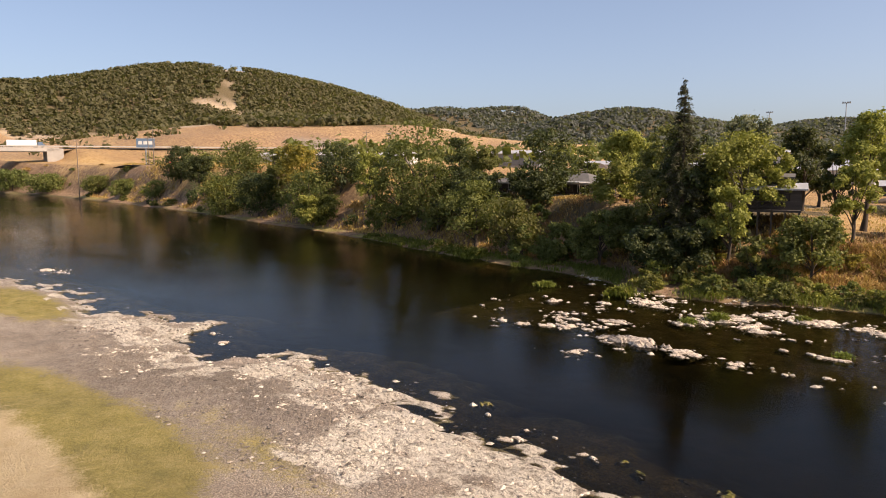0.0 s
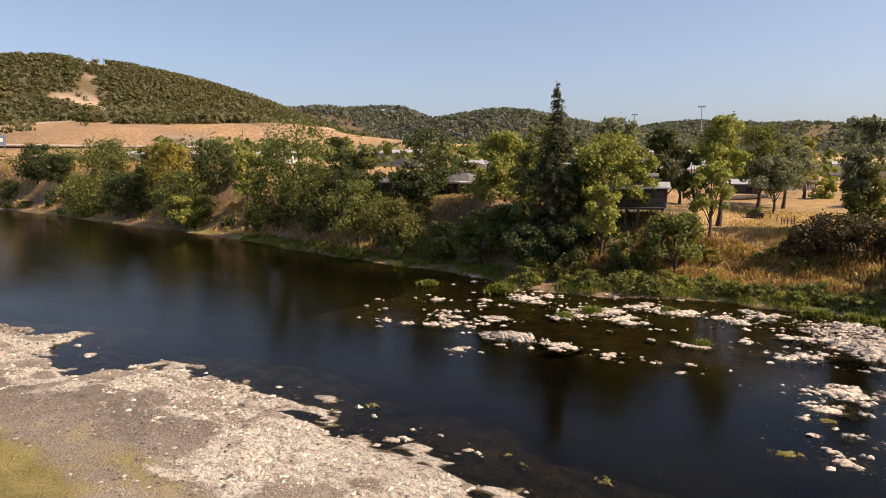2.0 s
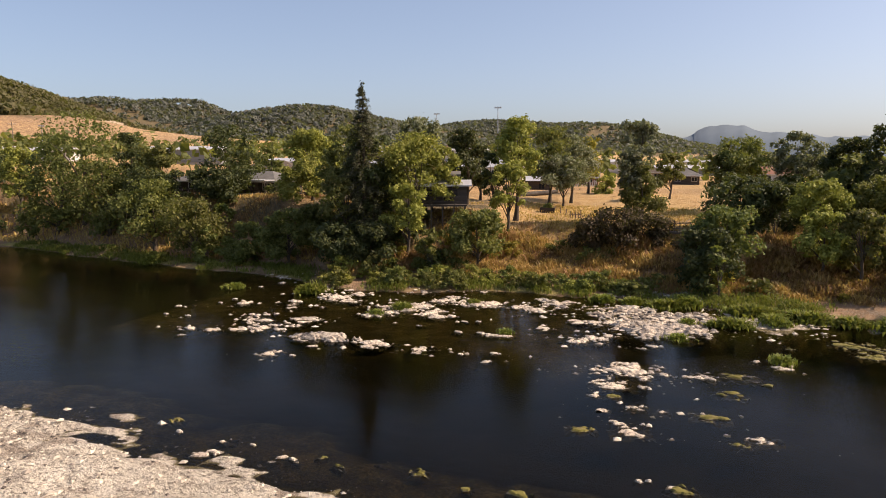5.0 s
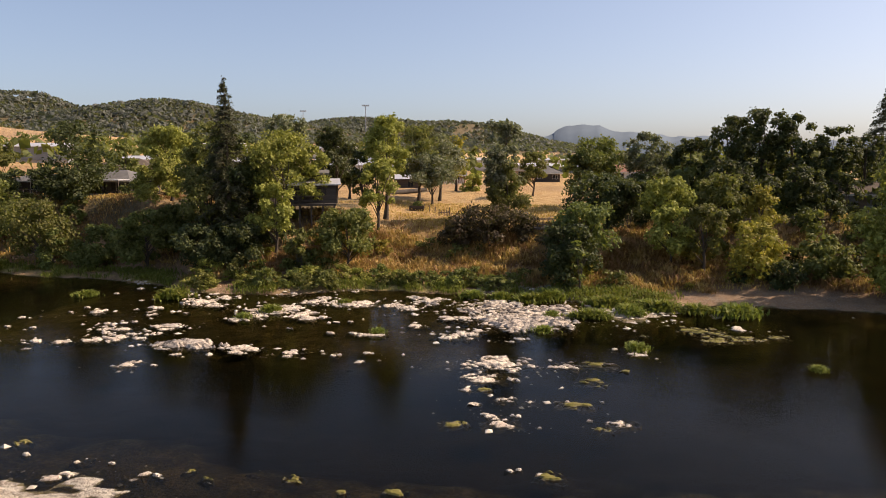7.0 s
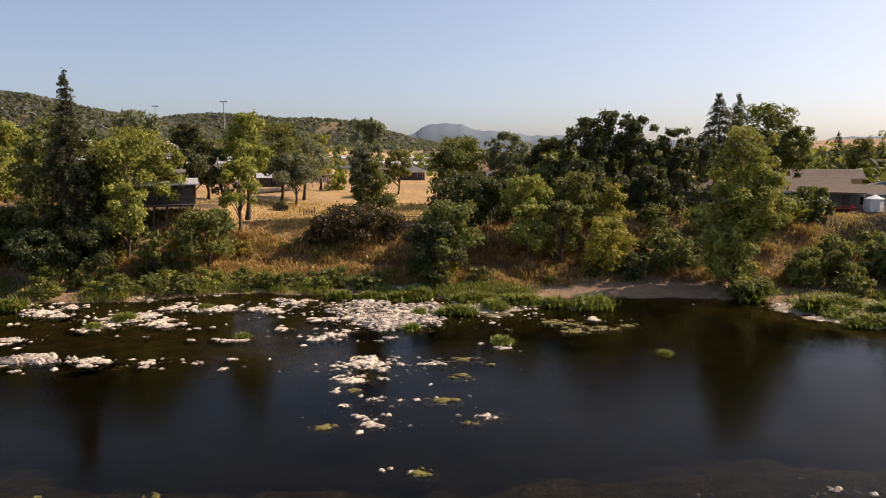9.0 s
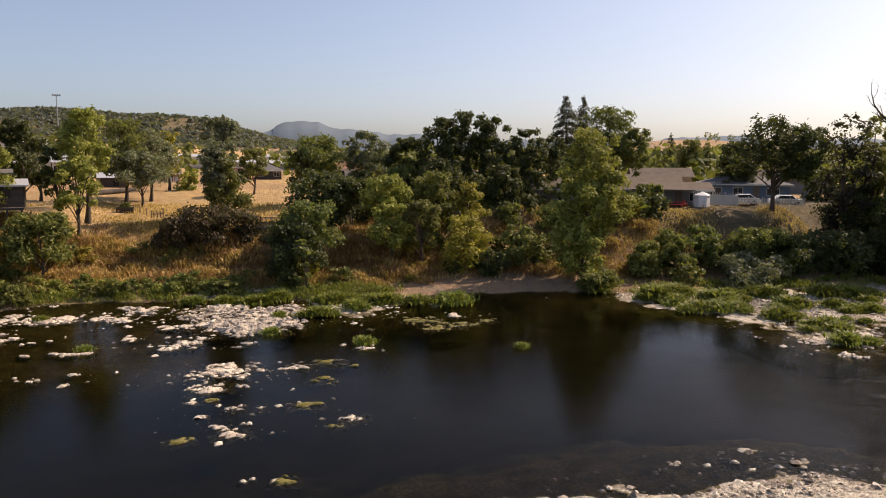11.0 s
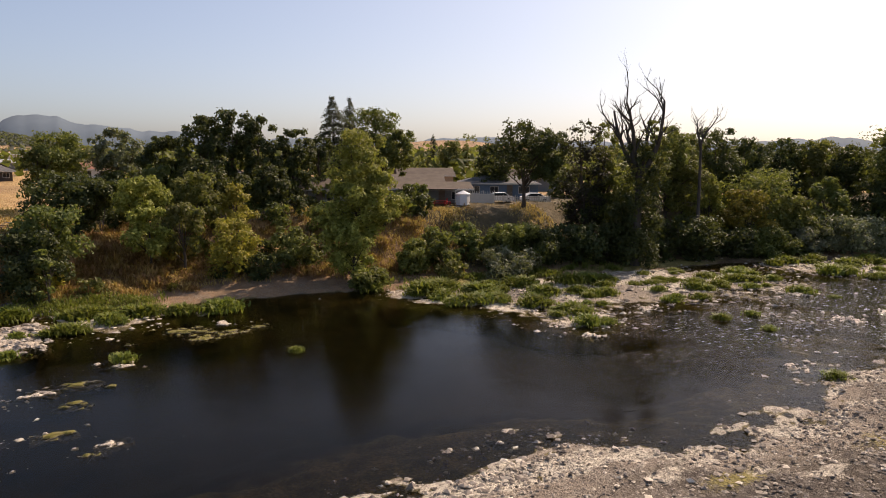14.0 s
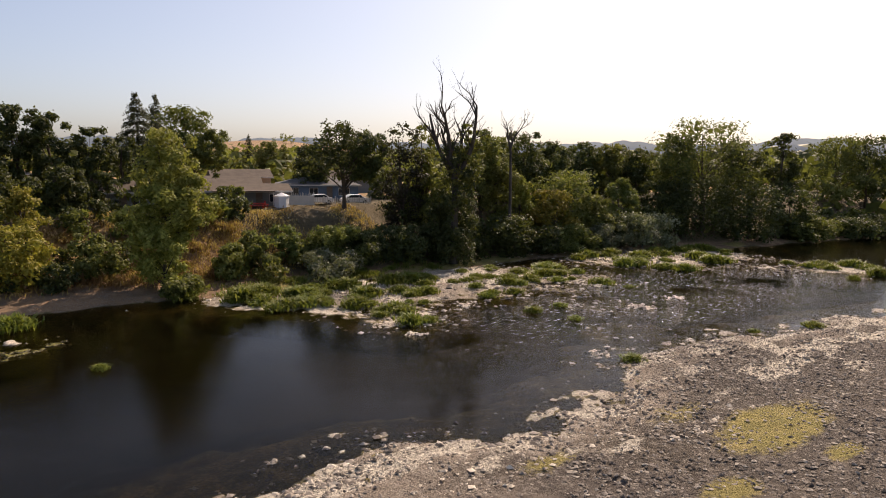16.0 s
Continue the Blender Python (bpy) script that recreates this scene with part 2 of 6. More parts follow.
ROOF_GREY = plain("grey_shingle", (0.12, 0.115, 0.11), (0.17, 0.16, 0.15), 0.7, 0.9, 0, 0.8, 6)
ROOF_METAL = plain("pale_metal_roof", (0.62, 0.62, 0.62), (0.52, 0.50, 0.48), 0.6, 0.45, 0.4, 0.2, 8)
ROOF_RED = plain("red_brown_roof", (0.24, 0.11, 0.075), (0.30, 0.15, 0.10), 0.7, 0.9)
GLASS = plain("dark_window_glass", (0.02, 0.024, 0.028), (0.03, 0.035, 0.04), 0.5, 0.05, 0, 0.0)
STEEL = plain("galvanised_steel", (0.42, 0.43, 0.44), (0.34, 0.35, 0.36), 1.0, 0.45, 0.7, 0.1)
CONCRETE = plain("concrete", (0.46, 0.42, 0.37), (0.36, 0.33, 0.29), 0.15, 0.9, 0, 0.4, 3)
ASPHALT = plain("asphalt", (0.055, 0.053, 0.05), (0.085, 0.08, 0.075), 0.2, 0.9, 0, 0.4, 5)
RED_PAINT = plain("red_paint", (0.42, 0.03, 0.025), (0.32, 0.025, 0.02), 1.0, 0.4)
BLUE_PAINT = plain("blue_grey_paint", (0.13, 0.19, 0.27), (0.10, 0.15, 0.22), 1.0, 0.5)
WHITE_SHEET = plain("white_sheet", (0.82, 0.82, 0.82), (0.74, 0.74, 0.75), 1.0, 0.4, 0, 0.1)
ORANGE_PAINT = plain("orange_paint", (0.62, 0.20, 0.03), (0.5, 0.15, 0.03), 1.0, 0.5)
TYRE = plain("tyre_rubber", (0.025, 0.025, 0.025), (0.035, 0.035, 0.035), 2.0, 0.8)
CUT_ROCK = rock_material("cut_rock_face", (0.30, 0.24, 0.19), (0.22, 0.17, 0.135), (0.09, 0.07, 0.055))


# ---- shapes ----
def lattice(ix, iy, seed):
    n = (ix.astype(np.int64) * 374761393 + iy.astype(np.int64) * 668265263 + seed * 974634721) & 0x7FFFFFFF
    n = ((n ^ (n >> 13)) * 1274126177) & 0x7FFFFFFF
    return ((n ^ (n >> 16)) & 0xFFFF) / 65535.0


def value_noise(x, y, seed=0):
    ix, iy = np.floor(x), np.floor(y)
    fx, fy = x - ix, y - iy
    fx, fy = fx * fx * (3 - 2 * fx), fy * fy * (3 - 2 * fy)
    a, b = lattice(ix, iy, seed), lattice(ix + 1, iy, seed)
    c, d = lattice(ix, iy + 1, seed), lattice(ix + 1, iy + 1, seed)
    return (a * (1 - fx) + b * fx) * (1 - fy) + (c * (1 - fx) + d * fx) * fy - 0.5


def fbm(x, y, seed=0, octaves=4):
    total, gain = 0.0, 1.0
    for k in range(octaves):
        total = total + gain * value_noise(x * 2**k + 17.3 * k, y * 2**k - 9.1 * k, seed + k)
        gain *= 0.5
    return total


def smooth(v):
    v = np.clip(v, 0, 1)
    return v * v * (3 - 2 * v)


def fast_mesh(name, verts, faces, material=None, rounded=False):
    verts, faces = np.asarray(verts, np.float32), np.asarray(faces, np.int32)
    me = bpy.data.meshes.new(name)
    me.vertices.add(len(verts))
    me.vertices.foreach_set("co", verts.ravel())
    me.loops.add(faces.size)
    me.loops.foreach_set("vertex_index", faces.ravel())
    me.polygons.add(len(faces))
    me.polygons.foreach_set("loop_start", np.arange(0, faces.size, faces.shape[1], dtype=np.int32))
    me.polygons.foreach_set("use_smooth", np.full(len(faces), rounded))
    me.update(calc_edges=True)
    if material:
        me.materials.append(material)
    return me


def joined(pieces):
    verts, faces, n = [], [], 0
    for v, f in pieces:
        verts.append(np.asarray(v, float))
        faces.append(np.asarray(f, int) + n)
        n += len(v)
    return np.concatenate(verts), np.concatenate(faces)


def part(name, shape, material, parent=None, label="", rounded=False):
    ob = new(name, fast_mesh(name, shape[0], shape[1], material, rounded))
    if parent:
        ob.parent = parent
    return tagged(ob, label)


def thing(name, x, y, z, turn=0.0, label="", category="", group="", kind=""):
    ob = new(name)
    ob.location, ob.rotation_euler = (x, y, z), (0, 0, radians(turn))
    return tagged(ob, label, category, group, kind)


BOX_FACES = np.array([(0, 1, 3, 2), (4, 6, 7, 5), (0, 4, 5, 1), (2, 3, 7, 6), (0, 2, 6, 4), (1, 5, 7, 3)])


def box(x0, x1, y0, y1, z0, z1):
    return np.array([(x, y, z) for x in (x0, x1) for y in (y0, y1) for z in (z0, z1)], float), BOX_FACES


def tube(points, radii, sides=6):
    """A tapered tube along points."""
    points = np.asarray(points, float)
    ahead = np.gradient(points, axis=0)
    ahead /= np.linalg.norm(ahead, axis=1)[:, None] + 1e-9
    side = np.cross(ahead, (0.31, 0.77, 0.2) if abs(ahead[0][2]) > 0.8 else (0, 0, 1.0))
    side /= np.linalg.norm(side, axis=1)[:, None] + 1e-9
    up = np.cross(side, ahead)
    a = np.linspace(0, 2 * np.pi, sides, endpoint=False)
    ring = np.cos(a)[None, :, None] * side[:, None] + np.sin(a)[None, :, None] * up[:, None]
    v = (points[:, None] + ring * np.asarray(radii, float)[:, None, None]).reshape(-1, 3)
    f = [(k * sides + j, k * sides + (j + 1) % sides, (k + 1) * sides + (j + 1) % sides, (k + 1) * sides + j)
         for k in range(len(points) - 1) for j in range(sides)]
    return v, np.array(f)


def leaves(rng, centres, facing, size, narrow=0.62, fold=0.18):
    """Folded leaf sprays, two triangles each, at the centres, looking along facing."""
    n = len(centres)
    facing = facing / (np.linalg.norm(facing, axis=1)[:, None] + 1e-9)
    t = rng.normal(size=(n, 3))
    t -= (t * facing).sum(1)[:, None] * facing
    t /= np.linalg.norm(t, axis=1)[:, None] + 1e-9
    b = np.cross(facing, t)
    s = (size * rng.uniform(0.6, 1.4, n))[:, None]
    v = np.stack([centres + t * s, centres + b * s * narrow - facing * s * fold, centres - t * s, centres - b * s * narrow - facing * s * fold], 1)
    k = np.arange(n)[:, None] * 4
    return v.reshape(-1, 3), np.concatenate([k + (0, 1, 2), k + (0, 2, 3)])


# ---- the lie of the land ----
FAR_SHORE = np.array([(-900, 70), (-600, 84), (-420, 95), (-364, 105), (-224, 97), (-174, 91), (-149, 88), (-125, 85), (-110, 83), (-91, 78.5), (-67, 74),
                      (-55, 72.5), (-45, 70), (-38, 67), (-30, 67), (-22, 71), (-11, 71), (-6, 70), (3, 69), (9, 69), (20, 70), (27, 68),
                      (34, 66), (44, 66), (56, 65), (70, 65), (86, 63), (100, 58), (114, 53), (158, 42), (250, 20), (500, -20), (900, -60)], float)
NEAR_SHORE = np.array([(-900, -20), (-300, 8), (-160, 18), (-110, 21), (-98, 22), (-84, 24), (-77, 23.3), (-71, 22.3), (-65, 25.2), (-60, 27), (-56.4, 28.2), (-55.2, 24.6), (-50, 22.3), (-45.6, 22.0),
                       (-44.8, 25.6), (-41, 27.7), (-35, 27.2), (-30, 26.8), (-25.4, 24.6), (-22, 25.3), (-18.6, 25.4), (-16.4, 23.8), (-12, 22.6), (-4, 23.0), (4, 24.5), (10, 25.6), (14, 26.1), (20, 26.4),
                       (24.6, 25.6), (26.4, 23.6), (30.5, 23.2), (37.5, 23.3), (40.6, 23.7), (44, 27.2), (50, 27.2), (57, 25.2), (62, 23.0), (71, 22), (77.5, 20), (110, 9), (200, -22), (900, -200)], float)
# low bars in the stream: x, y, reach, rise
BARS = [(63, 60, 6, 0.75), (56, 56, 6, 0.62), (48, 58, 6, 0.62), (40, 59, 5, 0.62), (35, 63, 4, 0.6), (41, 49, 4, 0.42), (70, 54, 5, 0.5), (64, 50, 4, 0.3),
        (95, 56, 7, 0.7), (104, 52, 6, 0.6), (87, 58, 5, 0.5), (106, 33, 5, 0.5), (99, 40, 4, 0.3), (-5, 62, 3.0, 0.5), (-8, 65, 2.6, 0.42), (4, 65.5, 3.6, 0.45),
        (-2, 64, 3, 0.42), (13, 65, 1.6, 0.4), (60, 41, 4, 0.2), (52, 31, 4, 0.2)]
# hills: x, y, reach, rise
HILLS = [(-1150, -20, 150, 84), (-1144, 120, 150, 61), (-1125, 239, 150, 11), (-1097, 346, 150, 12), (-1062, 440, 150, 76), (-1025, 522, 150, 28),
         (-1066, 653, 150, 38), (-1018, 726, 150, 29), (-965, 795, 150, 42), (-649, 262, 120, 13), (-589, 340, 120, 18), (-559, 421, 120, 11)]
FAR_HILLS = [(-547, 528, 120, 4), (-1475, 1351, 200, 133), (-1427, 1541, 180, 17), (-1324, 1630, 110, 85), (-926, 1426, 170, 94), (-848, 1531, 160, 3),
             (-803, 1722, 170, 63), (-705, 2084, 160, 70), (-470, 2251, 200, 58), (-260, 2285, 180, 38), (-90, 2330, 170, 14),
             (380, 658, 90, 17), (363, 713, 70, 7), (-1700, -500, 300, 120)]


def far_of(x, y):
    return y - np.interp(x, FAR_SHORE[:, 0], FAR_SHORE[:, 1]) + 1.6 * fbm(x / 5.0, y / 5.0, 3, 3)


def near_of(x, y):
    return np.interp(x, NEAR_SHORE[:, 0], NEAR_SHORE[:, 1]) - y + 1.5 * fbm(x / 3.6, y / 3.6, 9, 5) + 1.5 * fbm(x / 1.7, y / 0.9, 14, 4)


def hill_of(x, y):
    z = 0.0 * x
    for cx, cy, s, h in HILLS + FAR_HILLS:
        z = z + 0.93 * h * np.exp(-((x - cx) ** 2 + (y - cy) ** 2) / (2.0 * s * s))
    return z


def ground_of(x, y):
    """The height of the ground, river bed included."""
    x, y = np.asarray(x, float), np.asarray(y, float)
    d, e = far_of(x, y), near_of(x, y)
    terrace = 7.0 + 1.3 * smooth((-36 - x) / 26) + 5.2 * smooth((-70 - x) / 130)
    terrace = terrace - 1.5 * smooth((x + 32) / 8) * smooth((16 - x) / 10) * smooth((75 - d) / 50)
    slope = 17.0 - 5.0 * smooth((-26 - x) / 12)
    far = 0.075 * np.clip(d, 0, 6) + (terrace - 0.45) * smooth((d - 3.5) / slope) + 0.012 * np.clip(d - 22, 0, 200) * smooth((-x - 20) / 120)
    far = far + smooth(d / 8) * (1 - 0.6 * smooth((d - 20) / 8)) * 0.7 * fbm(x / 4.5, y / 4.5, 21, 4)
    far = far + smooth((d - 180) / 220) * 9.0 * smooth((-x - 120) / 200) + hill_of(x, y) + 10.0 * smooth((d - 400) / 600) * fbm(x / 160, y / 160, 5, 4) * smooth(hill_of(x, y) / 12)
    far = far + 0.22 * smooth(d / 1.2) * smooth((9 - d) / 4)
    # highway embankment
    line = -436.0 + 0.17 * (y - 110)
    bank = smooth((36 - np.abs(x - line)) / 24) * smooth((y - 124) / 10) * smooth((620 - y) / 200)
    far = np.where(bank > 0, np.maximum(far, far * (1 - bank) + 23.2 * bank), far)
    far = far + 7.0 * smooth((line - 20 - x) / 8) * smooth((x - line + 120) / 60) * smooth((y - 195) / 15) * smooth((460 - y) / 60)
    bedrock = smooth(e / 1.2) * smooth((11 - e) / 4)
    near = 0.05 * np.clip(e, 0, 14) + 0.03 * np.clip(e - 14, 0, 60) + smooth(e / 2) * 0.22 * fbm(x / 3.0, y / 3.0, 31, 4)
    near = near + bedrock * (0.30 * np.abs(fbm(x / 1.6, y / 1.2, 41, 4)) + 0.22 * np.abs(fbm(x / 0.7, y / 0.5, 43, 3))) + smooth(e / 2) * 0.05 * fbm(x / 0.6, y / 0.6, 45, 2)
    off = np.clip(-e, 0, 99)
    deep = -np.minimum(1.6, np.minimum(0.16 * np.clip(-d, 0, 99), 0.06 * off + 0.16 * np.clip(off - 4.5, 0, 99)))
    shelf = smooth((y - 40) / 8) * smooth((x + 55) / 8) * smooth((-x) / 10)
    deep = np.maximum(deep, -0.28 * shelf - 2 * (1 - shelf)) + 0.16 * fbm(x / 1.5, y / 1.5, 51, 3) + 0.34 * smooth((5.5 - off) / 4) * fbm(x / 1.6, y / 0.9, 55, 4)
    z = np.where(d > 0, far, np.where(e > 0, near, deep))
    for cx, cy, s, h in BARS:
        bar = h * np.exp(-((x - cx) ** 2 + (y - cy) ** 2) / (2.0 * s * s))
        z = np.where((d > 2) | (bar < 0.1), z, np.maximum(z, (bar - 0.28) * (0.7 + 1.3 * fbm(x / 2.2, y / 2.2, 61, 4)) + 0.10 * fbm(x / 0.9, y / 0.9, 67, 3)))
    return z


def level(x, y):
    return float(ground_of(np.array([x]), np.array([y]))[0])


def spread(lo, hi, step, low_end, high_end, growth=1.06):
    mid = np.arange(lo, hi + step / 2, step)

    def tail(reach):
        out, at, s = [], 0.0, step
        while at < reach:
            s *= growth
            at += s
            out.append(at)
        return np.array(out)

    return np.concatenate([lo - tail(lo - low_end)[::-1], mid, hi + tail(high_end - hi)])


def blob(x, y, cx, cy, rx, ry):
    return np.clip(1.4 - 0.9 * np.sqrt(((x - cx) / rx) ** 2 + ((y - cy) / ry) ** 2), 0, 1)


def build_ground():
    gx = np.concatenate([spread(-82, -62, 0.5, -4800, -62, 1.085)[:-1], np.arange(-62, 76, 0.36), spread(76, 92, 0.5, 76, 4800, 1.085)])
    gy = np.concatenate([spread(6, 14, 0.5, -1500, 14, 1.085)[:-1], np.arange(14, 30.5, 0.27), spread(30.5, 96, 0.65, 30.5, 4800, 1.085)])
    gx, gy = np.unique(gx.round(3)), np.unique(gy.round(3))
    x, y = np.meshgrid(gx, gy)
    z = ground_of(x, y)
    n, m = len(gy), len(gx)
    k = (np.arange(n - 1)[:, None] * m + np.arange(m - 1)).ravel()
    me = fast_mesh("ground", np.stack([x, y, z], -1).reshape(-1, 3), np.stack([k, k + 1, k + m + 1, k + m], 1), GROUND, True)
    d, e, hill = far_of(x, y), near_of(x, y), hill_of(x, y)
    grove = fbm(x / 90, y / 90, 77, 3)
    bars = sum(np.exp(-((x - cx) ** 2 + (y - cy) ** 2) / (2.0 * s * s)) for cx, cy, s, h in BARS)
    line = -436.0 + 0.17 * (y - 110)
    cut = smooth((line - 12 - x) / 6) * smooth((x - line + 34) / 10) * smooth((y - 200) / 12) * smooth((330 - y) / 40)
    # bleached bedrock of the near bank, and darker ground under the trees of the far bank
    white = sum(g * blob(x, y, cx, cy, rx, ry) for cx, cy, rx, ry, g in (
        (-61, 21.2, 8, 3.0, 1.0), (-53, 24.8, 6, 2.4, 1.1), (-46, 20.2, 8, 1.6, 0.9), (-37, 24.6, 9, 2.6, 1.15), (-29, 23.8, 8, 2.6, 1.1), (-23.5, 21.6, 8, 3.4, 1.15), (-18, 22.6, 5, 2.8, 1.1),
        (-29, 17.2, 5, 1.2, 0.7), (16, 24.6, 7, 2.6, 1.1), (21.5, 22.6, 7, 3.0, 1.05), (31, 20.6, 3.0, 3.4, 1.05), (47, 23.0, 8, 4.6, 0.85), (56, 19.6, 11, 4.2, 0.85), (70, 18.6, 13, 3.4, 1.0), (50, 15.4, 6, 2.4, 0.7)))
    dark_bank = np.clip(smooth((-27 - x) / 6) * smooth((x + 115) / 20) * smooth((d - 6.5) / 4) * (0.7 + 0.8 * fbm(x / 6, y / 6, 93, 3)) + smooth((x - 36) / 8) * smooth((d - 2) / 4) * 0.85
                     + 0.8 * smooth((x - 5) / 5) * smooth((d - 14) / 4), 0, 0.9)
    masks = {
        "rock": np.clip(np.clip(white, 0, 1) * (0.66 - 0.24 * smooth((x - 10) / 10) + 1.3 * fbm(x / 3.4, y / 1.5, 83, 4)) + np.where((e > -3) & (e < 2.5), 0.46 + 1.1 * fbm(x / 2.4, y / 1.4, 89, 3), 0) * smooth((e + 3) / 0.8) * smooth((2.5 - e) / 1.5) * smooth((12 + np.abs(x)) / 10)
                        + np.where(d < 1.5, np.clip(bars, 0, 1) * (0.42 + 1.1 * fbm(x / 3, y / 3, 85, 3)), 0), 0, 1),
        # upstream and road-cut shale, and backlit shade put into the downstream gravel
        "shale_shade": np.clip(1.0 * smooth((x - 14) / 12) * smooth((e - 1) / 4) + (0.30 * smooth((-24 - x) / 8) + 0.08) * (blob(x, y, -46, 17, 15, 4.2) + blob(x, y, -34, 20.5, 7, 2.2)) + 0.8 * cut , 0, 1),
        "turf": np.clip(1.15 * blob(x, y, -40, 10.6, 13, 3.3) + 0.8 * blob(x, y, -31, 10.8, 4, 2.2) + blob(x, y, -80, 18.6, 13, 3.4) + 0.38 * blob(x, y, -33, 16.5, 7, 2.6) + 0.3 * blob(x, y, -25, 16, 5, 2) + 1.05 * blob(x, y, 38, 14.2, 4.6, 2.0)
                        + 0.9 * blob(x, y, 36.9, 10.4, 1.6, 0.7) + 0.9 * blob(x, y, 29, 12.4, 2, 1.0) + 0.7 * blob(x, y, 26, 19.6, 2.4, 0.9) + 0.55 * blob(x, y, 36.6, 18.8, 3, 1.4)
                        + 0.9 * smooth((d + 1) / 2) * smooth((5 - d) / 3) * (0.55 + fbm(x / 6, y / 6, 87, 3)) * (1 - smooth((x - 8) / 3) * smooth((31 - x) / 3)), 0, 1),
        "sand": np.clip(1.2 * blob(x, y, -36, 6.4, 16, 2.6) * (e > 0) , 0, 1),
        "earth": np.clip(np.where(d > -0.9, 0.95 - 0.34 * smooth((x - 8) / 3) * smooth((33 - x) / 3) * smooth((6.5 - d) / 2), 0) + np.where(e > 0, 0.5 * smooth((e - 22) / 8), 0), 0, 1) * (hill < 30) * (1 - cut),
        "straw": np.clip(np.where(d > 0, smooth((d - 5) / 5) * (0.45 + 0.75 * smooth((d - 14) / 6) + 0.8 * fbm(x / 7, y / 7, 91, 3)), 0), 0, 1) * (1 - cut) * (1 - 0.55 * smooth(hill / 5)),
        "forest": np.where((d > 0) & (d < 40) & (np.abs(x) < 300), dark_bank, 0) + np.where(np.hypot(x, y) > 1250, smooth((hill + 20 * grove - 5) / 9), smooth((hill + 40 * grove - 26) / 14) * smooth((grove + 0.40) / 0.10)) * 0.95,
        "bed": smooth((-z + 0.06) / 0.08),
        # depth darkening painted into the bed's colour
        "depth_dark": smooth((-z - 0.28) / 0.6),
    }
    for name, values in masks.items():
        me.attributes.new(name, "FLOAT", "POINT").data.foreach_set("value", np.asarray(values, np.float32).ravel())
    return tagged(new("ground", me), "river banks, gravel bar and dry grassy hills", "ground", "", "structure")


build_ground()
wx, wy = np.linspace(-900, 500, 141), np.linspace(-80, 130, 22)
X, Y = np.meshgrid(wx, wy)
K = (np.arange(21)[:, None] * 141 + np.arange(140)).ravel()
tagged(part("water", (np.stack([X, Y, 0 * X], -1).reshape(-1, 3), np.stack([K, K + 1, K + 142, K + 141], 1)), WATER),
       "dark calm river with reflections and a riffle", "water", "", "structure")


# ---- trees ----
def crown_shape(rng, height, reach, start, size, density=1.0, flat=0.85, lobes=None):
    """Leaf sprays on the shells of many small lobes, and the lobes' centres for the limbs."""
    span = height - start
    n = lobes or int(np.clip(20 + 7.0 * reach * span / 6, 22, 95))
    f = rng.uniform(0.03, 0.97, n)
    wide = reach * np.clip(np.sin(np.pi * np.clip(0.24 + 0.62 * f, 0, 1)) ** 0.6, 0.12, 1) * rng.uniform(0.80, 1.15, n)
    a = rng.uniform(0, 2 * np.pi, n)
    out = wide * np.sqrt(rng.uniform(0.02, 0.95, n))
    radius = np.clip(wide * rng.uniform(0.20, 0.38, n), 0.25, None)
    c = np.stack([out * np.cos(a), out * np.sin(a), start + f * span], 1)
    c[:, 2] = np.minimum(c[:, 2], height - radius * flat * 0.8)
    c[:, 2] = np.maximum(c[:, 2], start + radius * flat * 0.5)
    c[0] = (0, 0, height - 0.30 * reach * flat)
    radius[0] = 0.30 * reach
    total = int(density * 1.25 * (4 * np.pi * radius**2).sum() / (size * size * 4 * 0.62))
    total = int(np.clip(total, 150, 4300))
    pick = rng.choice(n, total, p=radius**2 / (radius**2).sum())
    way = rng.normal(size=(total, 3))
    way /= np.linalg.norm(way, axis=1)[:, None]
    way[:, 2] = np.where((way[:, 2] < -0.3) & (rng.random(total) < 0.5), -way[:, 2], way[:, 2])
    deep = 0.55 + 0.55 * rng.random(total) ** 0.6
    p = c[pick] + way * (radius[pick] * deep)[:, None] * (1, 1, flat)
    p += rng.normal(0, 0.06 * reach, (total, 3)) * (rng.random(total) < 0.2)[:, None]
    p[:, 2] = np.maximum(p[:, 2], 0.05)
    facing = way + (0, 0, 0.35) + rng.normal(0, 0.6, (total, 3))
    # larger sprays fill the shaded inside of each lobe
    inner = total // 10
    pick = rng.choice(n, inner, p=radius**2 / (radius**2).sum())
    core = c[pick] * (0.92, 0.92, 1.0) + rng.normal(0, 0.27, (inner, 3)) * radius[pick][:, None]
    core[:, 2] = np.maximum(core[:, 2], 0.05)
    shape = joined([leaves(rng, p, facing, size), leaves(rng, core, rng.normal(size=(inner, 3)), 2.1 * size)])
    return shape, c, radius


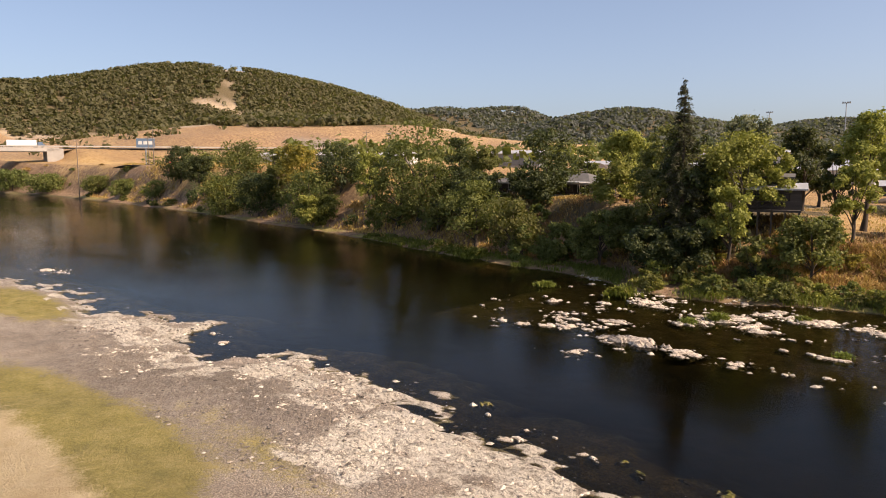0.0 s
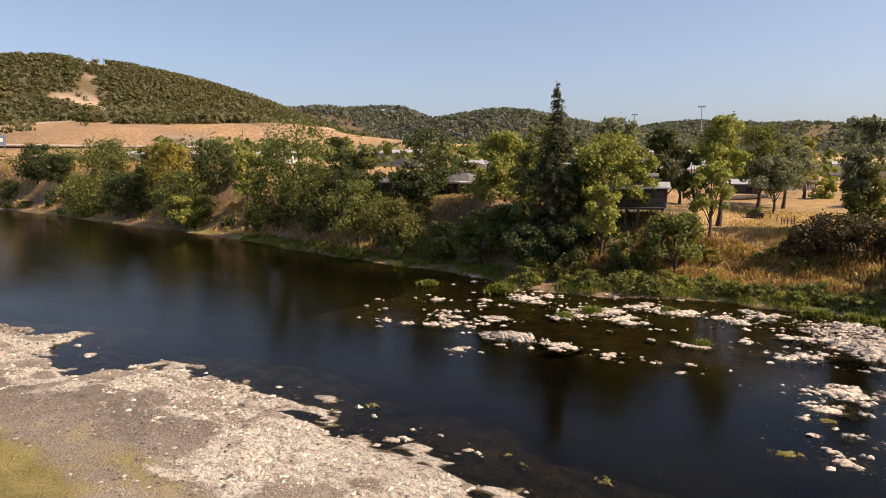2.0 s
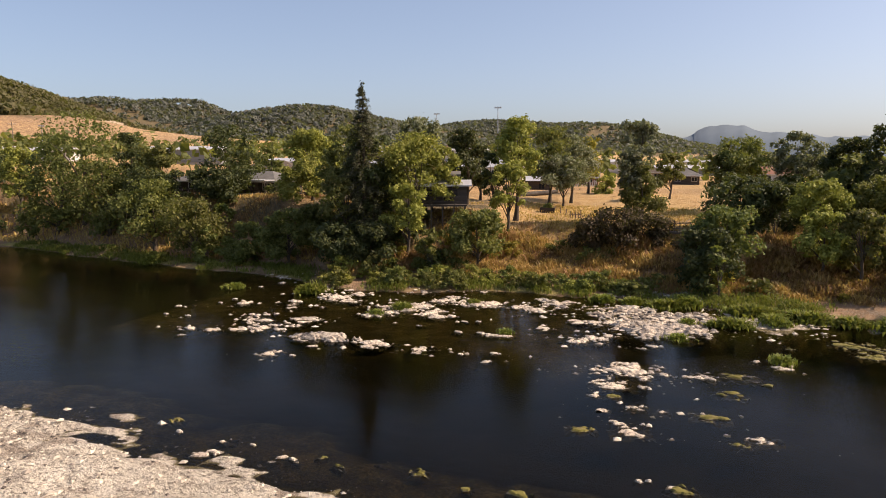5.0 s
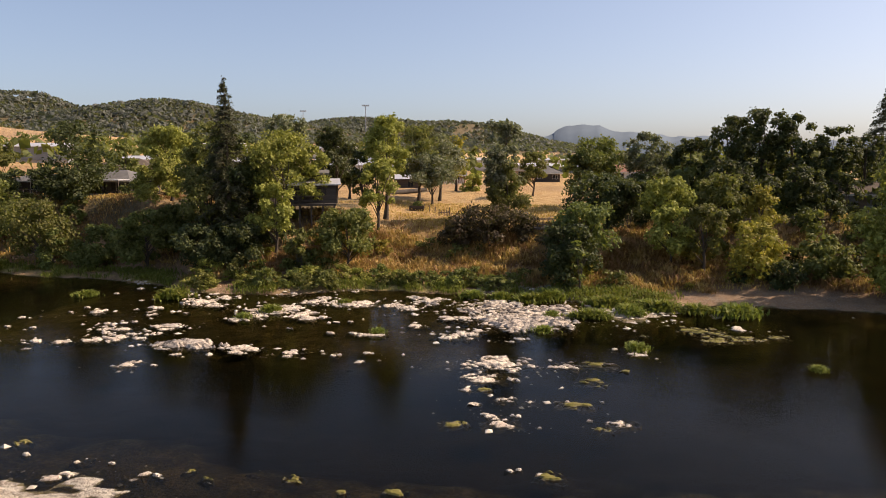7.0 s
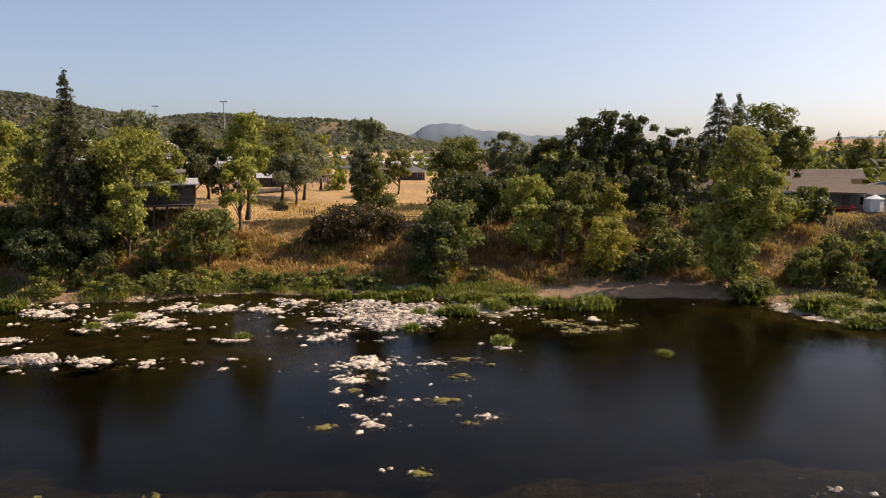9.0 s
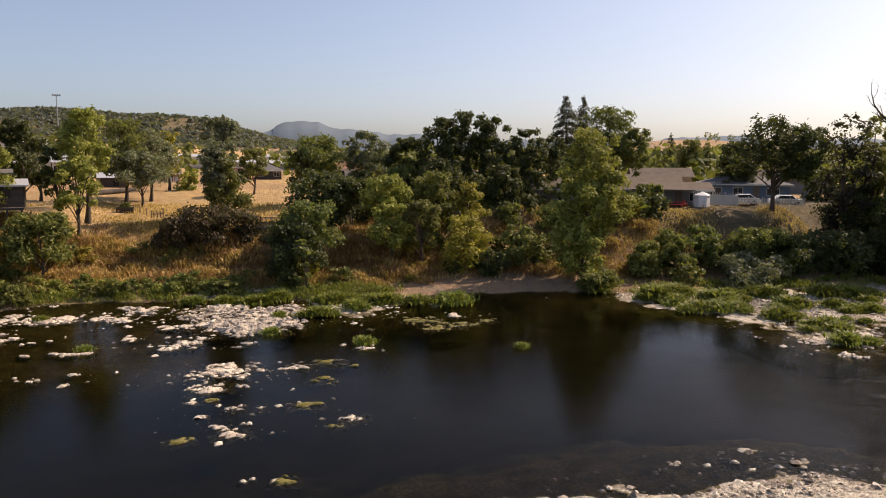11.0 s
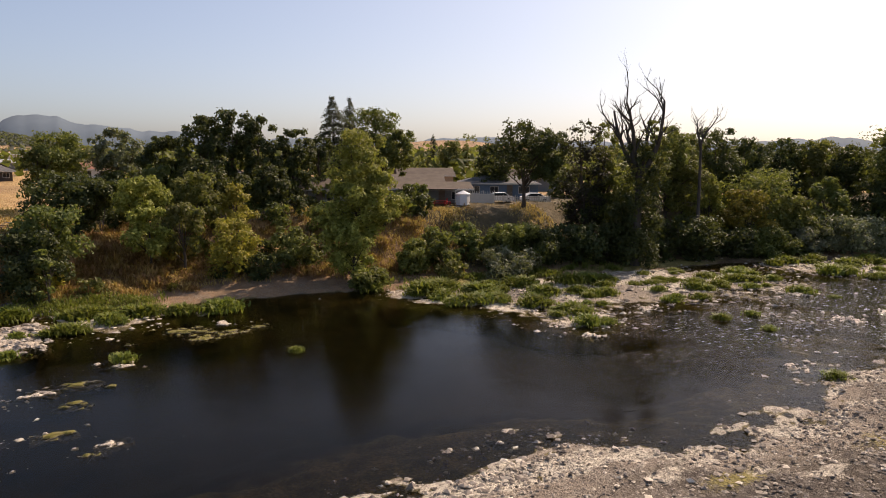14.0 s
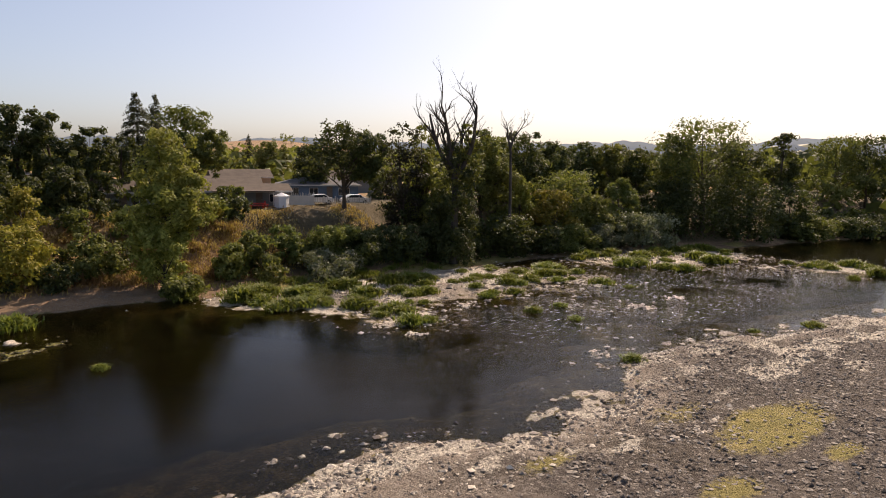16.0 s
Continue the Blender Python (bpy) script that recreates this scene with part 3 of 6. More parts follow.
def wood_shape(rng, height, thick, ends, sides=7, stems=1):
    """A tapered, slightly bent trunk with limbs to the given ends."""
    pieces = []
    for s in range(stems):
        lean = rng.normal(0, 0.05 * height, 2) if stems == 1 else rng.normal(0, 0.13 * height, 2)
        h = np.linspace(0, 1, 7)
        line = np.stack([lean[0] * h**1.5 + 0.02 * height * np.sin(5 * h + s), lean[1] * h**1.5 + 0.015 * height * np.sin(4 * h + 2 * s), h * height * 0.86 - 0.3 * (1 - h)], 1)
        line[:, :2] += rng.normal(0, 0.05, 2) * (stems > 1)
        pieces.append(tube(line, thick * (1.0 - 0.86 * h) * (1 + 0.5 * np.exp(-12 * h)), sides))
        for end in ends[s::stems]:
            at = np.clip((end[2] / height) * rng.uniform(0.45, 0.75), 0.12, 0.8)
            foot = np.array([np.interp(at, h, line[:, k]) for k in range(3)])
            mid = foot * 0.5 + end * 0.5 + (0, 0, 0.08 * height) + rng.normal(0, 0.03 * height, 3)
            q = np.linspace(0, 1, 5)[:, None]
            curve = (1 - q) ** 2 * foot + 2 * q * (1 - q) * mid + q * q * end
            pieces.append(tube(curve, thick * (1 - 0.8 * at) * np.array([0.55, 0.42, 0.30, 0.18, 0.06]), 5))
    return joined(pieces)


def tree(name, x, y, top, reach, leaf, seed, label, category="tree", group="", start=0.25, size=0.27, density=1.0, stems=1, thick=None, sink=0.1, flat=0.85, more=()):
    """A trunk with limbs and a crown; more: further crowns of the same tree as (x, y, top, reach, start)."""
    rng = np.random.default_rng(seed)
    z = level(x, y)
    height = max(top - z, 0.8)
    ob = thing(name, x, y, z - sink, 0, label, category, group)
    crown, ends, radius = crown_shape(rng, height, reach, start * height, size, density, flat)
    ends = [ends[np.argsort(-radius)[: 12]]]
    crowns = [crown]
    for mx, my, mtop, mreach, mstart in more:
        mh, mreach, mstart = mtop - z, 1.28 * mreach, 0.85 * mstart
        crown, tips, radius = crown_shape(rng, mh, mreach, mstart * mh, size, density, flat)
        crowns.append((crown[0] + (mx - x, my - y, 0), crown[1]))
        ends.append(tips[np.argsort(-radius)[: 7]] + (mx - x, my - y, 0))
    part("trunk", wood_shape(rng, height, thick or 0.020 * height + 0.03, np.concatenate(ends), 7, stems), BARK, ob, "", True)
    for crown in crowns:
        part("crown", crown, leaf, ob)
    return ob


# x, y, top, reach of the crown, height at which it begins as a share of the tree's
MID_TREES_A = [(-413.6, 99.4, 12.3, 6.9, 0.0), (-184.6, 101.3, 20.3, 6.2, 0.06), (-134.5, 90.3, 12.6, 4.9, 0.11), (-101.0, 86.6, 17.8, 3.6, 0.07), (-95.8, 87.5, 21.9, 5.8, 0.0), (-88.6, 85.3, 14.1, 3.7, 0.07), (-63.2, 77.0, 5.4, 1.7, 0.23), (-57.5, 77.1, 5.7, 2.2, 0.34),
               (-49.7, 75.5, 7.8, 2.3, 0.19), (-46.5, 76.4, 8.4, 1.9, 0.45), (-0.2, 109.4, 14.4, 1.8, 0.53), (0.1, 71.4, 5.7, 0.7, 0.33), (0.8, 77.4, 9.0, 2.6, 0.35), (2.2, 111.2, 16.7, 3.2, 0.48), (40.2, 71.2, 5.4, 1.7, 0.35), (44.9, 73.8, 6.3, 1.7, 0.28),
               (45.2, 87.4, 10.1, 1.4, 0.0), (46.3, 103.7, 21.1, 3.3, 0.52), (48.6, 100.9, 18.0, 1.9, 0.42)]
MID_TREES_B = [(50.3, 71.7, 5.8, 2.4, 0.22), (90.0, 64.2, 3.8, 2.5, 0.0), (104.1, 66.7, 11.4, 2.1, 0.22), (117.7, 64.4, 19.1, 3.4, 0.38), (123.8, 61.9, 21.9, 6.5, 0.51), (138.5, 49.2, 4.3, 3.7, 0.0), (168.8, 54.7, 20.0, 4.2, 0.1)]
MID_TREES = MID_TREES_A + MID_TREES_B
OLIVE_TREES_A = [(-377.8, 106.1, 10.1, 7.4, 0.0), (-182.1, 94.5, 11.7, 5.3, 0.0), (-161.4, 98.7, 17.9, 2.5, 0.0), (-81.1, 89.0, 16.2, 2.6, 0.12), (-74.8, 79.8, 11.2, 3.8, 0.34), (-71.2, 104.0, 16.1, 1.7, 0.38), (-65.4, 77.2, 8.8, 3.3, 0.2), (-43.8, 81.1, 18.2, 2.4, 0.43),
                 (-42.3, 76.7, 12.8, 2.3, 0.45), (-29.8, 73.8, 6.2, 1.4, 0.62), (-25.9, 114.9, 18.9, 3.0, 0.41), (-25.3, 76.1, 8.1, 2.7, 0.37), (-9.1, 92.2, 13.0, 2.2, 0.22), (-8.3, 129.7, 14.6, 2.1, 0.34), (12.9, 78.2, 8.9, 1.7, 0.4), (15.4, 84.2, 12.0, 2.3, 0.13),
                 (24.5, 77.2, 6.2, 2.2, 0.36), (29.7, 68.4, 2.0, 1.7, 0.07), (36.9, 72.3, 4.8, 1.6, 0.28)]
OLIVE_TREES_B = [(66.9, 72.4, 12.3, 2.4, 0.45), (78.8, 74.7, 18.4, 2.5, 0.5), (80.1, 73.1, 14.4, 2.5, 0.33), (83.8, 143.7, 17.0, 2.8, 0.35), (84.6, 77.0, 17.7, 2.3, 0.4), (93.6, 70.5, 12.6, 4.5, 0.23), (95.8, 66.4, 8.7, 2.8, 0.13), (114.0, 75.2, 17.0, 2.9, 0.22)]
OLIVE_TREES = OLIVE_TREES_A + OLIVE_TREES_B
DARK_TREES_A = [(-237.3, 107.7, 20.3, 4.6, 0.17), (-219.9, 105.6, 16.8, 3.9, 0.29), (-161.9, 93.2, 11.8, 4.2, 0.12), (-131.5, 96.6, 18.7, 4.4, 0.17), (-89.2, 91.0, 18.2, 2.6, 0.05), (-78.2, 84.6, 12.7, 3.3, 0.27), (-69.2, 90.1, 19.0, 3.3, 0.08), (-69.2, 87.0, 12.6, 2.6, 0.0),
                (-40.9, 73.2, 6.5, 2.7, 0.35), (-39.3, 77.9, 16.6, 2.3, 0.31), (-37.0, 73.4, 6.7, 2.4, 0.27), (-34.9, 100.1, 18.2, 2.4, 0.29), (-27.8, 90.2, 14.7, 1.5, 0.42), (-0.9, 74.6, 7.1, 2.3, 0.24), (2.3, 89.2, 12.0, 3.4, 0.18), (5.7, 87.0, 11.1, 2.3, 0.22),
                (15.0, 102.9, 16.2, 2.2, 0.34), (18.3, 93.0, 13.4, 2.9, 0.0), (19.0, 99.0, 19.0, 2.6, 0.4)]
DARK_TREES_B = [(19.9, 74.8, 3.8, 1.4, 0.0), (22.7, 98.0, 19.8, 2.3, 0.37), (25.7, 89.4, 12.7, 2.0, 0.0), (26.1, 96.1, 19.0, 2.0, 0.4), (30.1, 90.1, 12.0, 1.5, 0.0), (30.2, 95.3, 17.4, 1.9, 0.32), (34.3, 97.1, 16.5, 1.8, 0.25), (53.2, 70.3, 5.2, 2.5, 0.04),
                (58.2, 70.7, 5.7, 2.7, 0.0), (60.1, 83.6, 19.0, 3.6, 0.43), (62.5, 81.4, 17.6, 2.3, 0.46), (63.9, 70.3, 5.6, 2.8, 0.09), (65.1, 99.6, 15.9, 2.6, 0.32), (65.3, 75.7, 10.1, 2.5, 0.29), (76.0, 68.9, 6.2, 3.5, 0.0), (82.8, 67.1, 4.4, 3.2, 0.0),
                (93.1, 78.5, 18.7, 3.1, 0.4), (100.0, 78.6, 17.4, 2.7, 0.34), (108.3, 78.0, 17.4, 2.7, 0.22)]
DARK_TREES_C = [(114.2, 64.2, 10.7, 3.8, 0.0), (117.6, 58.7, 11.8, 5.8, 0.0), (118.8, 72.8, 16.4, 3.1, 0.12), (126.9, 54.8, 9.9, 4.7, 0.0), (128.8, 58.3, 18.3, 4.2, 0.36), (136.9, 51.4, 9.9, 3.7, 0.01), (141.9, 55.6, 19.7, 2.8, 0.36), (150.1, 46.1, 3.9, 4.2, 0.0),
                (159.8, 43.6, 4.2, 3.8, 0.0), (176.9, 50.8, 20.2, 4.3, 0.13)]
DARK_TREES = DARK_TREES_A + DARK_TREES_B + DARK_TREES_C
YELLOW_TREES = [(-188.0, 95.8, 10.6, 3.5, 0.1), (-148.6, 96.8, 18.5, 3.8, 0.33), (-24.0, 140.2, 17.9, 2.4, 0.35), (19.5, 82.5, 10.7, 1.7, 0.26), (17.8, 76.5, 7.4, 2.2, 0.17), (88.9, 68.4, 9.6, 3.0, 0.13)]
LIGHT_TREES = [(-128.8, 86.9, 7.2, 2.5, 0.0), (-116.3, 92.4, 16.2, 2.6, 0.31), (-53.4, 87.6, 17.9, 2.7, 0.47), (-53.5, 84.7, 13.8, 2.4, 0.09), (-34.0, 79.6, 16.9, 3.1, 0.53), (-37.7, 79.7, 14.0, 2.0, 0.48),
              (-33.6, 75.5, 11.0, 1.9, 0.49), (-31.7, 81.9, 15.5, 1.8, 0.39), (-24.8, 90.5, 19.1, 2.4, 0.59), (-24.5, 85.6, 13.3, 1.8, 0.49), (-20.7, 140.3, 10.5, 1.7, 0.35), (9.4, 83.1, 11.7, 2.2, 0.45),
              (9.6, 79.0, 8.6, 1.8, 0.33), (31.2, 74.1, 16.8, 2.3, 0.6), (32.2, 71.7, 12.4, 2.1, 0.61), (29.1, 72.6, 11.2, 2.5, 0.41), (28.8, 70.8, 7.1, 2.2, 0.21), (67.5, 75.4, 18.7, 1.7, 0.49),
              (84.9, 72.2, 11.5, 1.9, 0.15)]
GREY_TREES = [(-40.6, 95.3, 19.7, 2.7, 0.55), (-37.1, 113.3, 16.3, 2.0, 0.41), (-23.4, 120.1, 17.8, 2.9, 0.44), (-23.1, 112.3, 14.5, 2.7, 0.45), (-9.7, 94.3, 18.5, 2.1, 0.49), (-10.7, 92.4, 14.6, 1.6, 0.56),
              (9.5, 109.0, 17.3, 2.5, 0.41), (46.3, 67.7, 3.5, 2.8, 0.08), (101.6, 60.7, 5.8, 4.0, 0.0), (95.7, 63.0, 4.4, 2.6, 0.0)]
KINDS = [("oak_tree", MID_TREES, LEAF_MID, "broad green oak with an uneven crown on the far bank", "bank oaks", 1.0),
         ("olive_tree", OLIVE_TREES, LEAF_OLIVE, "olive-green streamside tree in late summer leaf", "streamside trees", 0.9),
         ("dark_oak_tree", DARK_TREES, LEAF_DARK, "dark green oak with a dense crown", "dark oaks", 1.05),
         ("yellowing_tree", YELLOW_TREES, LEAF_YELLOW, "small tree with yellowing leaves", "yellowing trees", 0.7),
         ("cottonwood_tree", LIGHT_TREES, LEAF_LIGHT, "yellow-green cottonwood with an airy crown", "cottonwoods", 0.9),
         ("silver_tree", GREY_TREES, LEAF_GREY, "silver-leaved tree behind the bank", "silver trees", 0.85)]
for j, (name, places, leaf, label, group, dense) in enumerate(KINDS):
    left = list(places)
    while left:
        k = len(places) - len(left)
        x, y, top, reach, start = left.pop(0)
        reach, start = 1.28 * reach, 0.8 * start
        near = [q for q in left if math.hypot(q[0] - x, q[1] - y) < 3.6 + 0.012 * abs(x)]
        left = [q for q in left if q not in near]
        size = 0.175 + 0.0006 * max(0.0, math.hypot(x, y) - 80)
        low = top - level(x, y) < 6.5 and not near
        tree("bank_bush" if low else name, x, y, top, reach, leaf, 100 * j + 100 + k, label.replace("oak", "bush").replace("cottonwood", "bush").replace("tree", "bush") if low else label,
             "bush" if low else "tree", group if not low else "bank bushes", 0.0 if low else start, size, dense, 3 if low else 1, 0.06 if low else None, more=near)
tree("copper_maple", 63.4, 74.7, 19.0, 3.3, LEAF_PURPLE, 700, "dark purple-leaved maple with a tall crown", "tree", "", 0.12, 0.16)

BUSHES = [(-317.7, 108.5, 9.7, 6.5), (-252.5, 104.8, 9.0, 4.8), (-285.3, 106.8, 8.7, 5.4), (-129.0, 90.7, 7.2, 3.2), (49.5, 70.2, 6.1, 3.2), (30.2, 69.8, 2.1, 2.2), (41.1, 75.2, 5.7, 2.0), (88.0, 64.9, 4.6, 3.4)]
for k, (x, y, top, reach) in enumerate(BUSHES):
    tree("willow_bush", x, y, top, reach, (LEAF_OLIVE, LEAF_MID)[k % 2], 800 + k, "rounded green bush on the river bank", "bush", "bank bushes", 0.0, 0.16 if reach < 5 else 0.26, 1.0, 3, 0.06)

for k, (x, y, top, reach) in enumerate([(-11.6, 84.6, 8.2, 3.6), (-8.2, 85.6, 7.7, 3.0), (-14.6, 84.0, 6.9, 2.2), (-2.0, 81.5, 6.5, 2.6)]):
    tree("bramble_thicket", x, y, top, reach, BRAMBLE, 860 + k, "dark brown dried bramble thicket at the field edge", "bush", "bramble thickets", 0.0, 0.15, 1.0, 3, 0.05)


def conifer(x, y, top, reach, seed, label):
    rng = np.random.default_rng(seed)
    z = level(x, y)
    h = top - z
    ob = thing("fir_tree", x, y, z - 0.1, 0, label, "tree", "firs")
    part("trunk", tube(np.array([(0.1 * math.sin(3 * q), 0, q * h) for q in np.linspace(0, 1, 9)]), 0.018 * h * (1.02 - np.linspace(0, 1, 9)), 7), BARK, ob, "", True)
    centres, facing, limbs = [], [], []
    levels = int(h * 3.2)
    for k in range(levels):
        f = 0.14 + 0.855 * (k + 1.6 * rng.random()) / (levels + 0.6)
        tier = reach * (0.03 + 1.0 * (1 - f) ** 0.82)
        for a in rng.uniform(0, 2 * np.pi, 5):
            long = tier * rng.uniform(0.5, 1.2)
            n = max(5, int(long * 26))
            q = 0.12 + 0.88 * rng.random(n) ** 0.75
            way = np.array([math.cos(a), math.sin(a), 0])
            side = np.array([-math.sin(a), math.cos(a), 0])
            rise = 0.16 * q - 0.42 * q**2.0
            line = np.array([0, 0, f * h]) + np.outer(q * long, way)
            line[:, 2] += rise * long + rng.normal(0, 0.16, n) - 0.15 * rng.random(n)
            line += np.outer(rng.normal(0, 0.15, n) * long * (1.15 - q), side)
            centres.append(line)
            facing.append(way * 0.3 + np.array([0, 0, 1.0]) + rng.normal(0, 0.4, (n, 3)))
            limbs.append(tube([(0, 0, f * h), (0.5 * long * way[0], 0.5 * long * way[1], f * h - 0.02 * long), (long * way[0] * 0.9, long * way[1] * 0.9, f * h - 0.2 * long)], [0.05, 0.03, 0.01], 4))
    tagged(part("branch_whorl", joined(limbs), BARK, ob), kind="stuff")
    part("crown", leaves(rng, np.concatenate(centres), np.concatenate(facing), 0.16, 0.40), NEEDLES, ob)
    return ob


conifer(-39.4, 76.2, 22.9, 4.4, 1, "tall dark fir with a pointed top")
conifer(39.5, 104.8, 23.0, 6.2, 2, "dark fir behind the houses")
conifer(43.6, 108.4, 23.2, 4.6, 3, "thin-topped fir behind the houses")
conifer(95.3, 175.8, 19.5, 4.0, 4, "distant dark fir by the brown hill")


def dead_tree(x, y, top, seed, label, boughs, fork, thick):
    """A bare trunk that forks at a share of its height; boughs: lean across, lean in depth, length as a share of the height."""
    rng = np.random.default_rng(seed)
    z = level(x, y)
    h = top - z
    ob = thing("dead_tree", x, y, z - 0.2, 0, label, "tree", "dead trees")
    twigs = []
    across, away = np.array([y, -x, 0]) / math.hypot(x, y), np.array([x, y, 0]) / math.hypot(x, y)

    def limb(foot, way, long, wide, depth, out):
        n = 7
        pts, at, d = [foot], foot.copy(), way.copy()
        for _ in range(n):
            d = d + rng.normal(0, 0.12, 3) + (0, 0, 0.06)
            d /= np.linalg.norm(d)
            at = at + d * long / n
            pts.append(at.copy())
        (out if depth < 3 else twigs).append(tube(pts, wide * np.linspace(1, 0.32, n + 1), 6 if depth < 2 else 4))
        if depth < 4:
            for _ in range(6 if depth == 1 else 4):
                k = rng.integers(2, n + 1)
                side = rng.normal(0, 1, 3)
                side[2] = abs(side[2]) * 0.5
                w = (pts[k] - pts[k - 1]) / np.linalg.norm(pts[k] - pts[k - 1]) * 0.8 + side / np.linalg.norm(side) * 0.7
                limb(pts[k], w / np.linalg.norm(w), long * rng.uniform(0.28, 0.5), wide * 0.5 * (1.1 - 0.6 * k / n), depth + 1, out)

    f = np.linspace(0, 1, 6) * fork
    line = np.stack([0.12 * np.sin(7 * f), 0.1 * np.cos(6 * f) - 0.1, f * h], 1)
    trunk = part("trunk", tube(line, thick * np.array([1.4, 1.0, 0.92, 0.85, 0.78, 0.7]), 9), DEAD_WOOD, ob, "", True)
    for lean, deep, long in boughs:
        w = across * lean + away * deep + np.array([0, 0, 1.0])
        out = []
        limb(line[-1] - (0, 0, 0.03 * h * rng.random()), w / np.linalg.norm(w), long * h, 0.72 * thick, 1, out)
        part("bough", joined(out), DEAD_WOOD, ob, "", True)
    part("twig_spray", joined(twigs), DEAD_WOOD, ob)
    return ob, rng, h, across


ob, rng, h, across = dead_tree(65.7, 67.1, 27.6, 5, "tall half-dead tree with bare upper limbs and an ivy-clad trunk",
                               [(-0.62, 0.1, 0.33), (-0.30, -0.2, 0.36), (0.02, 0.3, 0.30), (0.62, 0.0, 0.36), (-0.95, -0.1, 0.24)], 0.44, 0.55)
ivy = crown_shape(rng, 0.60 * h, 2.7, 0.3, 0.16, 1.3, 1.2, 80)[0]
foot = crown_shape(rng, 0.34 * h, 3.4, 0.2, 0.16, 1.2, 1.0, 60)[0]
part("ivy_crown", joined([ivy, foot]), LEAF_DARK, ob, "dark green leaves clothing the trunk")
for u, at, tall, wide, dense in ((1.5, 0.44, 6.5, 1.5, 0.4), (3.0, 0.50, 4.0, 1.2, 0.4), (0.8, 0.38, 5.0, 2.0, 0.5), (2.8, 0.40, 3.0, 1.4, 0.5)):
    spray = crown_shape(rng, tall, wide, 0.2, 0.15, dense, 1.0, 26)[0]
    part("living_crown", (spray[0] + across * u + (0, 0, at * h), spray[1]), LEAF_OLIVE, ob, "olive-green living bough")
dead_tree(77.5, 67.9, 23.2, 8, "slender bare dead tree above the thicket", [(-0.18, 0.1, 0.17), (0.24, -0.1, 0.20), (-0.5, 0.1, 0.08)], 0.68, 0.24)


# ---- rock, stones, sedge and brush ----
def outcrop(x, y, wide, seed, material, label, rise=0.30, name="river_rock", group="river rocks", deep=0.62):
    """A broken shelf of bedrock that stands just out of the water."""
    n = int(np.clip(wide / 0.11, 16, 52))
    u = np.linspace(-0.62, 0.62, n) * wide
    ux, uy = np.meshgrid(u, u * deep)
    r = np.sqrt((ux / (0.5 * wide)) ** 2 + (uy / (0.5 * wide * deep)) ** 2) + 0.55 * fbm(ux / (0.35 * wide) + seed, uy / (0.3 * wide), 5, 3)
    z = rise * (0.75 - np.clip(r, 0, 2) ** 1.5) + (0.9 * rise + 0.16) * fbm(ux / 0.6 + 3.1 * seed, uy / 0.34, 7, 4)
    crack = np.clip(1 - 8 * np.abs(fbm(ux / 1.1 + seed, uy / 0.55, 27, 3)), 0, 1)
    z = z - (0.12 + 0.5 * rise) * crack
    z = np.where(z > 0.7 * rise, 0.7 * rise + 0.3 * (z - 0.7 * rise), z)
    z = 0.45 * z + 0.55 * 0.09 * np.round(z / 0.09) + 0.04 * fbm(ux / 0.2, uy / 0.2 + seed, 17, 2)
    z = np.clip(z, -0.25, None)
    k = (np.arange(n - 1)[:, None] * n + np.arange(n - 1)).ravel()
    quads = np.stack([k, k + 1, k + n + 1, k + n], 1)
    quads = quads[z.ravel()[quads].max(1) > -0.12]
    used, quads = np.unique(quads, return_inverse=True)
    ob = part(name, (np.stack([ux, uy, z], -1).reshape(-1, 3)[used], quads.reshape(-1, 4)), material)
    ob.location = (x, y, 0)
    ob.rotation_euler = (0, 0, radians(20 * math.sin(7.3 * seed)))
    return tagged(ob, label, "rock", group)


SHELVES_A = [(-47.6, 53.7, 0.7), (-47.3, 72.3, 3.8), (-46.4, 65.0, 0.6), (-46.2, 50.5, 0.7), (-45.8, 67.9, 1.5), (-44.9, 56.3, 0.6), (-44.7, 58.3, 0.5), (-44.7, 72.0, 0.9),
             (-43.9, 50.5, 0.5), (-42.5, 56.9, 2.0), (-40.6, 46.7, 1.7), (-39.8, 58.4, 0.8), (-39.5, 44.6, 0.8), (-39.3, 66.2, 2.0), (-39.1, 68.8, 1.5), (-38.4, 59.4, 1.8),
             (-38.3, 46.9, 1.5), (-37.8, 52.2, 2.8), (-37.7, 57.8, 1.5), (-37.5, 47.1, 0.6), (-37.1, 56.5, 1.2), (-37.0, 53.8, 0.8), (-37.0, 64.0, 1.4), (-36.9, 50.2, 1.8),
             (-36.3, 47.8, 2.1), (-36.3, 66.5, 1.1), (-36.2, 51.3, 1.4), (-35.4, 62.6, 3.2), (-34.9, 48.8, 2.6), (-34.4, 57.9, 0.9), (-34.2, 52.7, 1.4), (-34.1, 64.8, 2.5)]
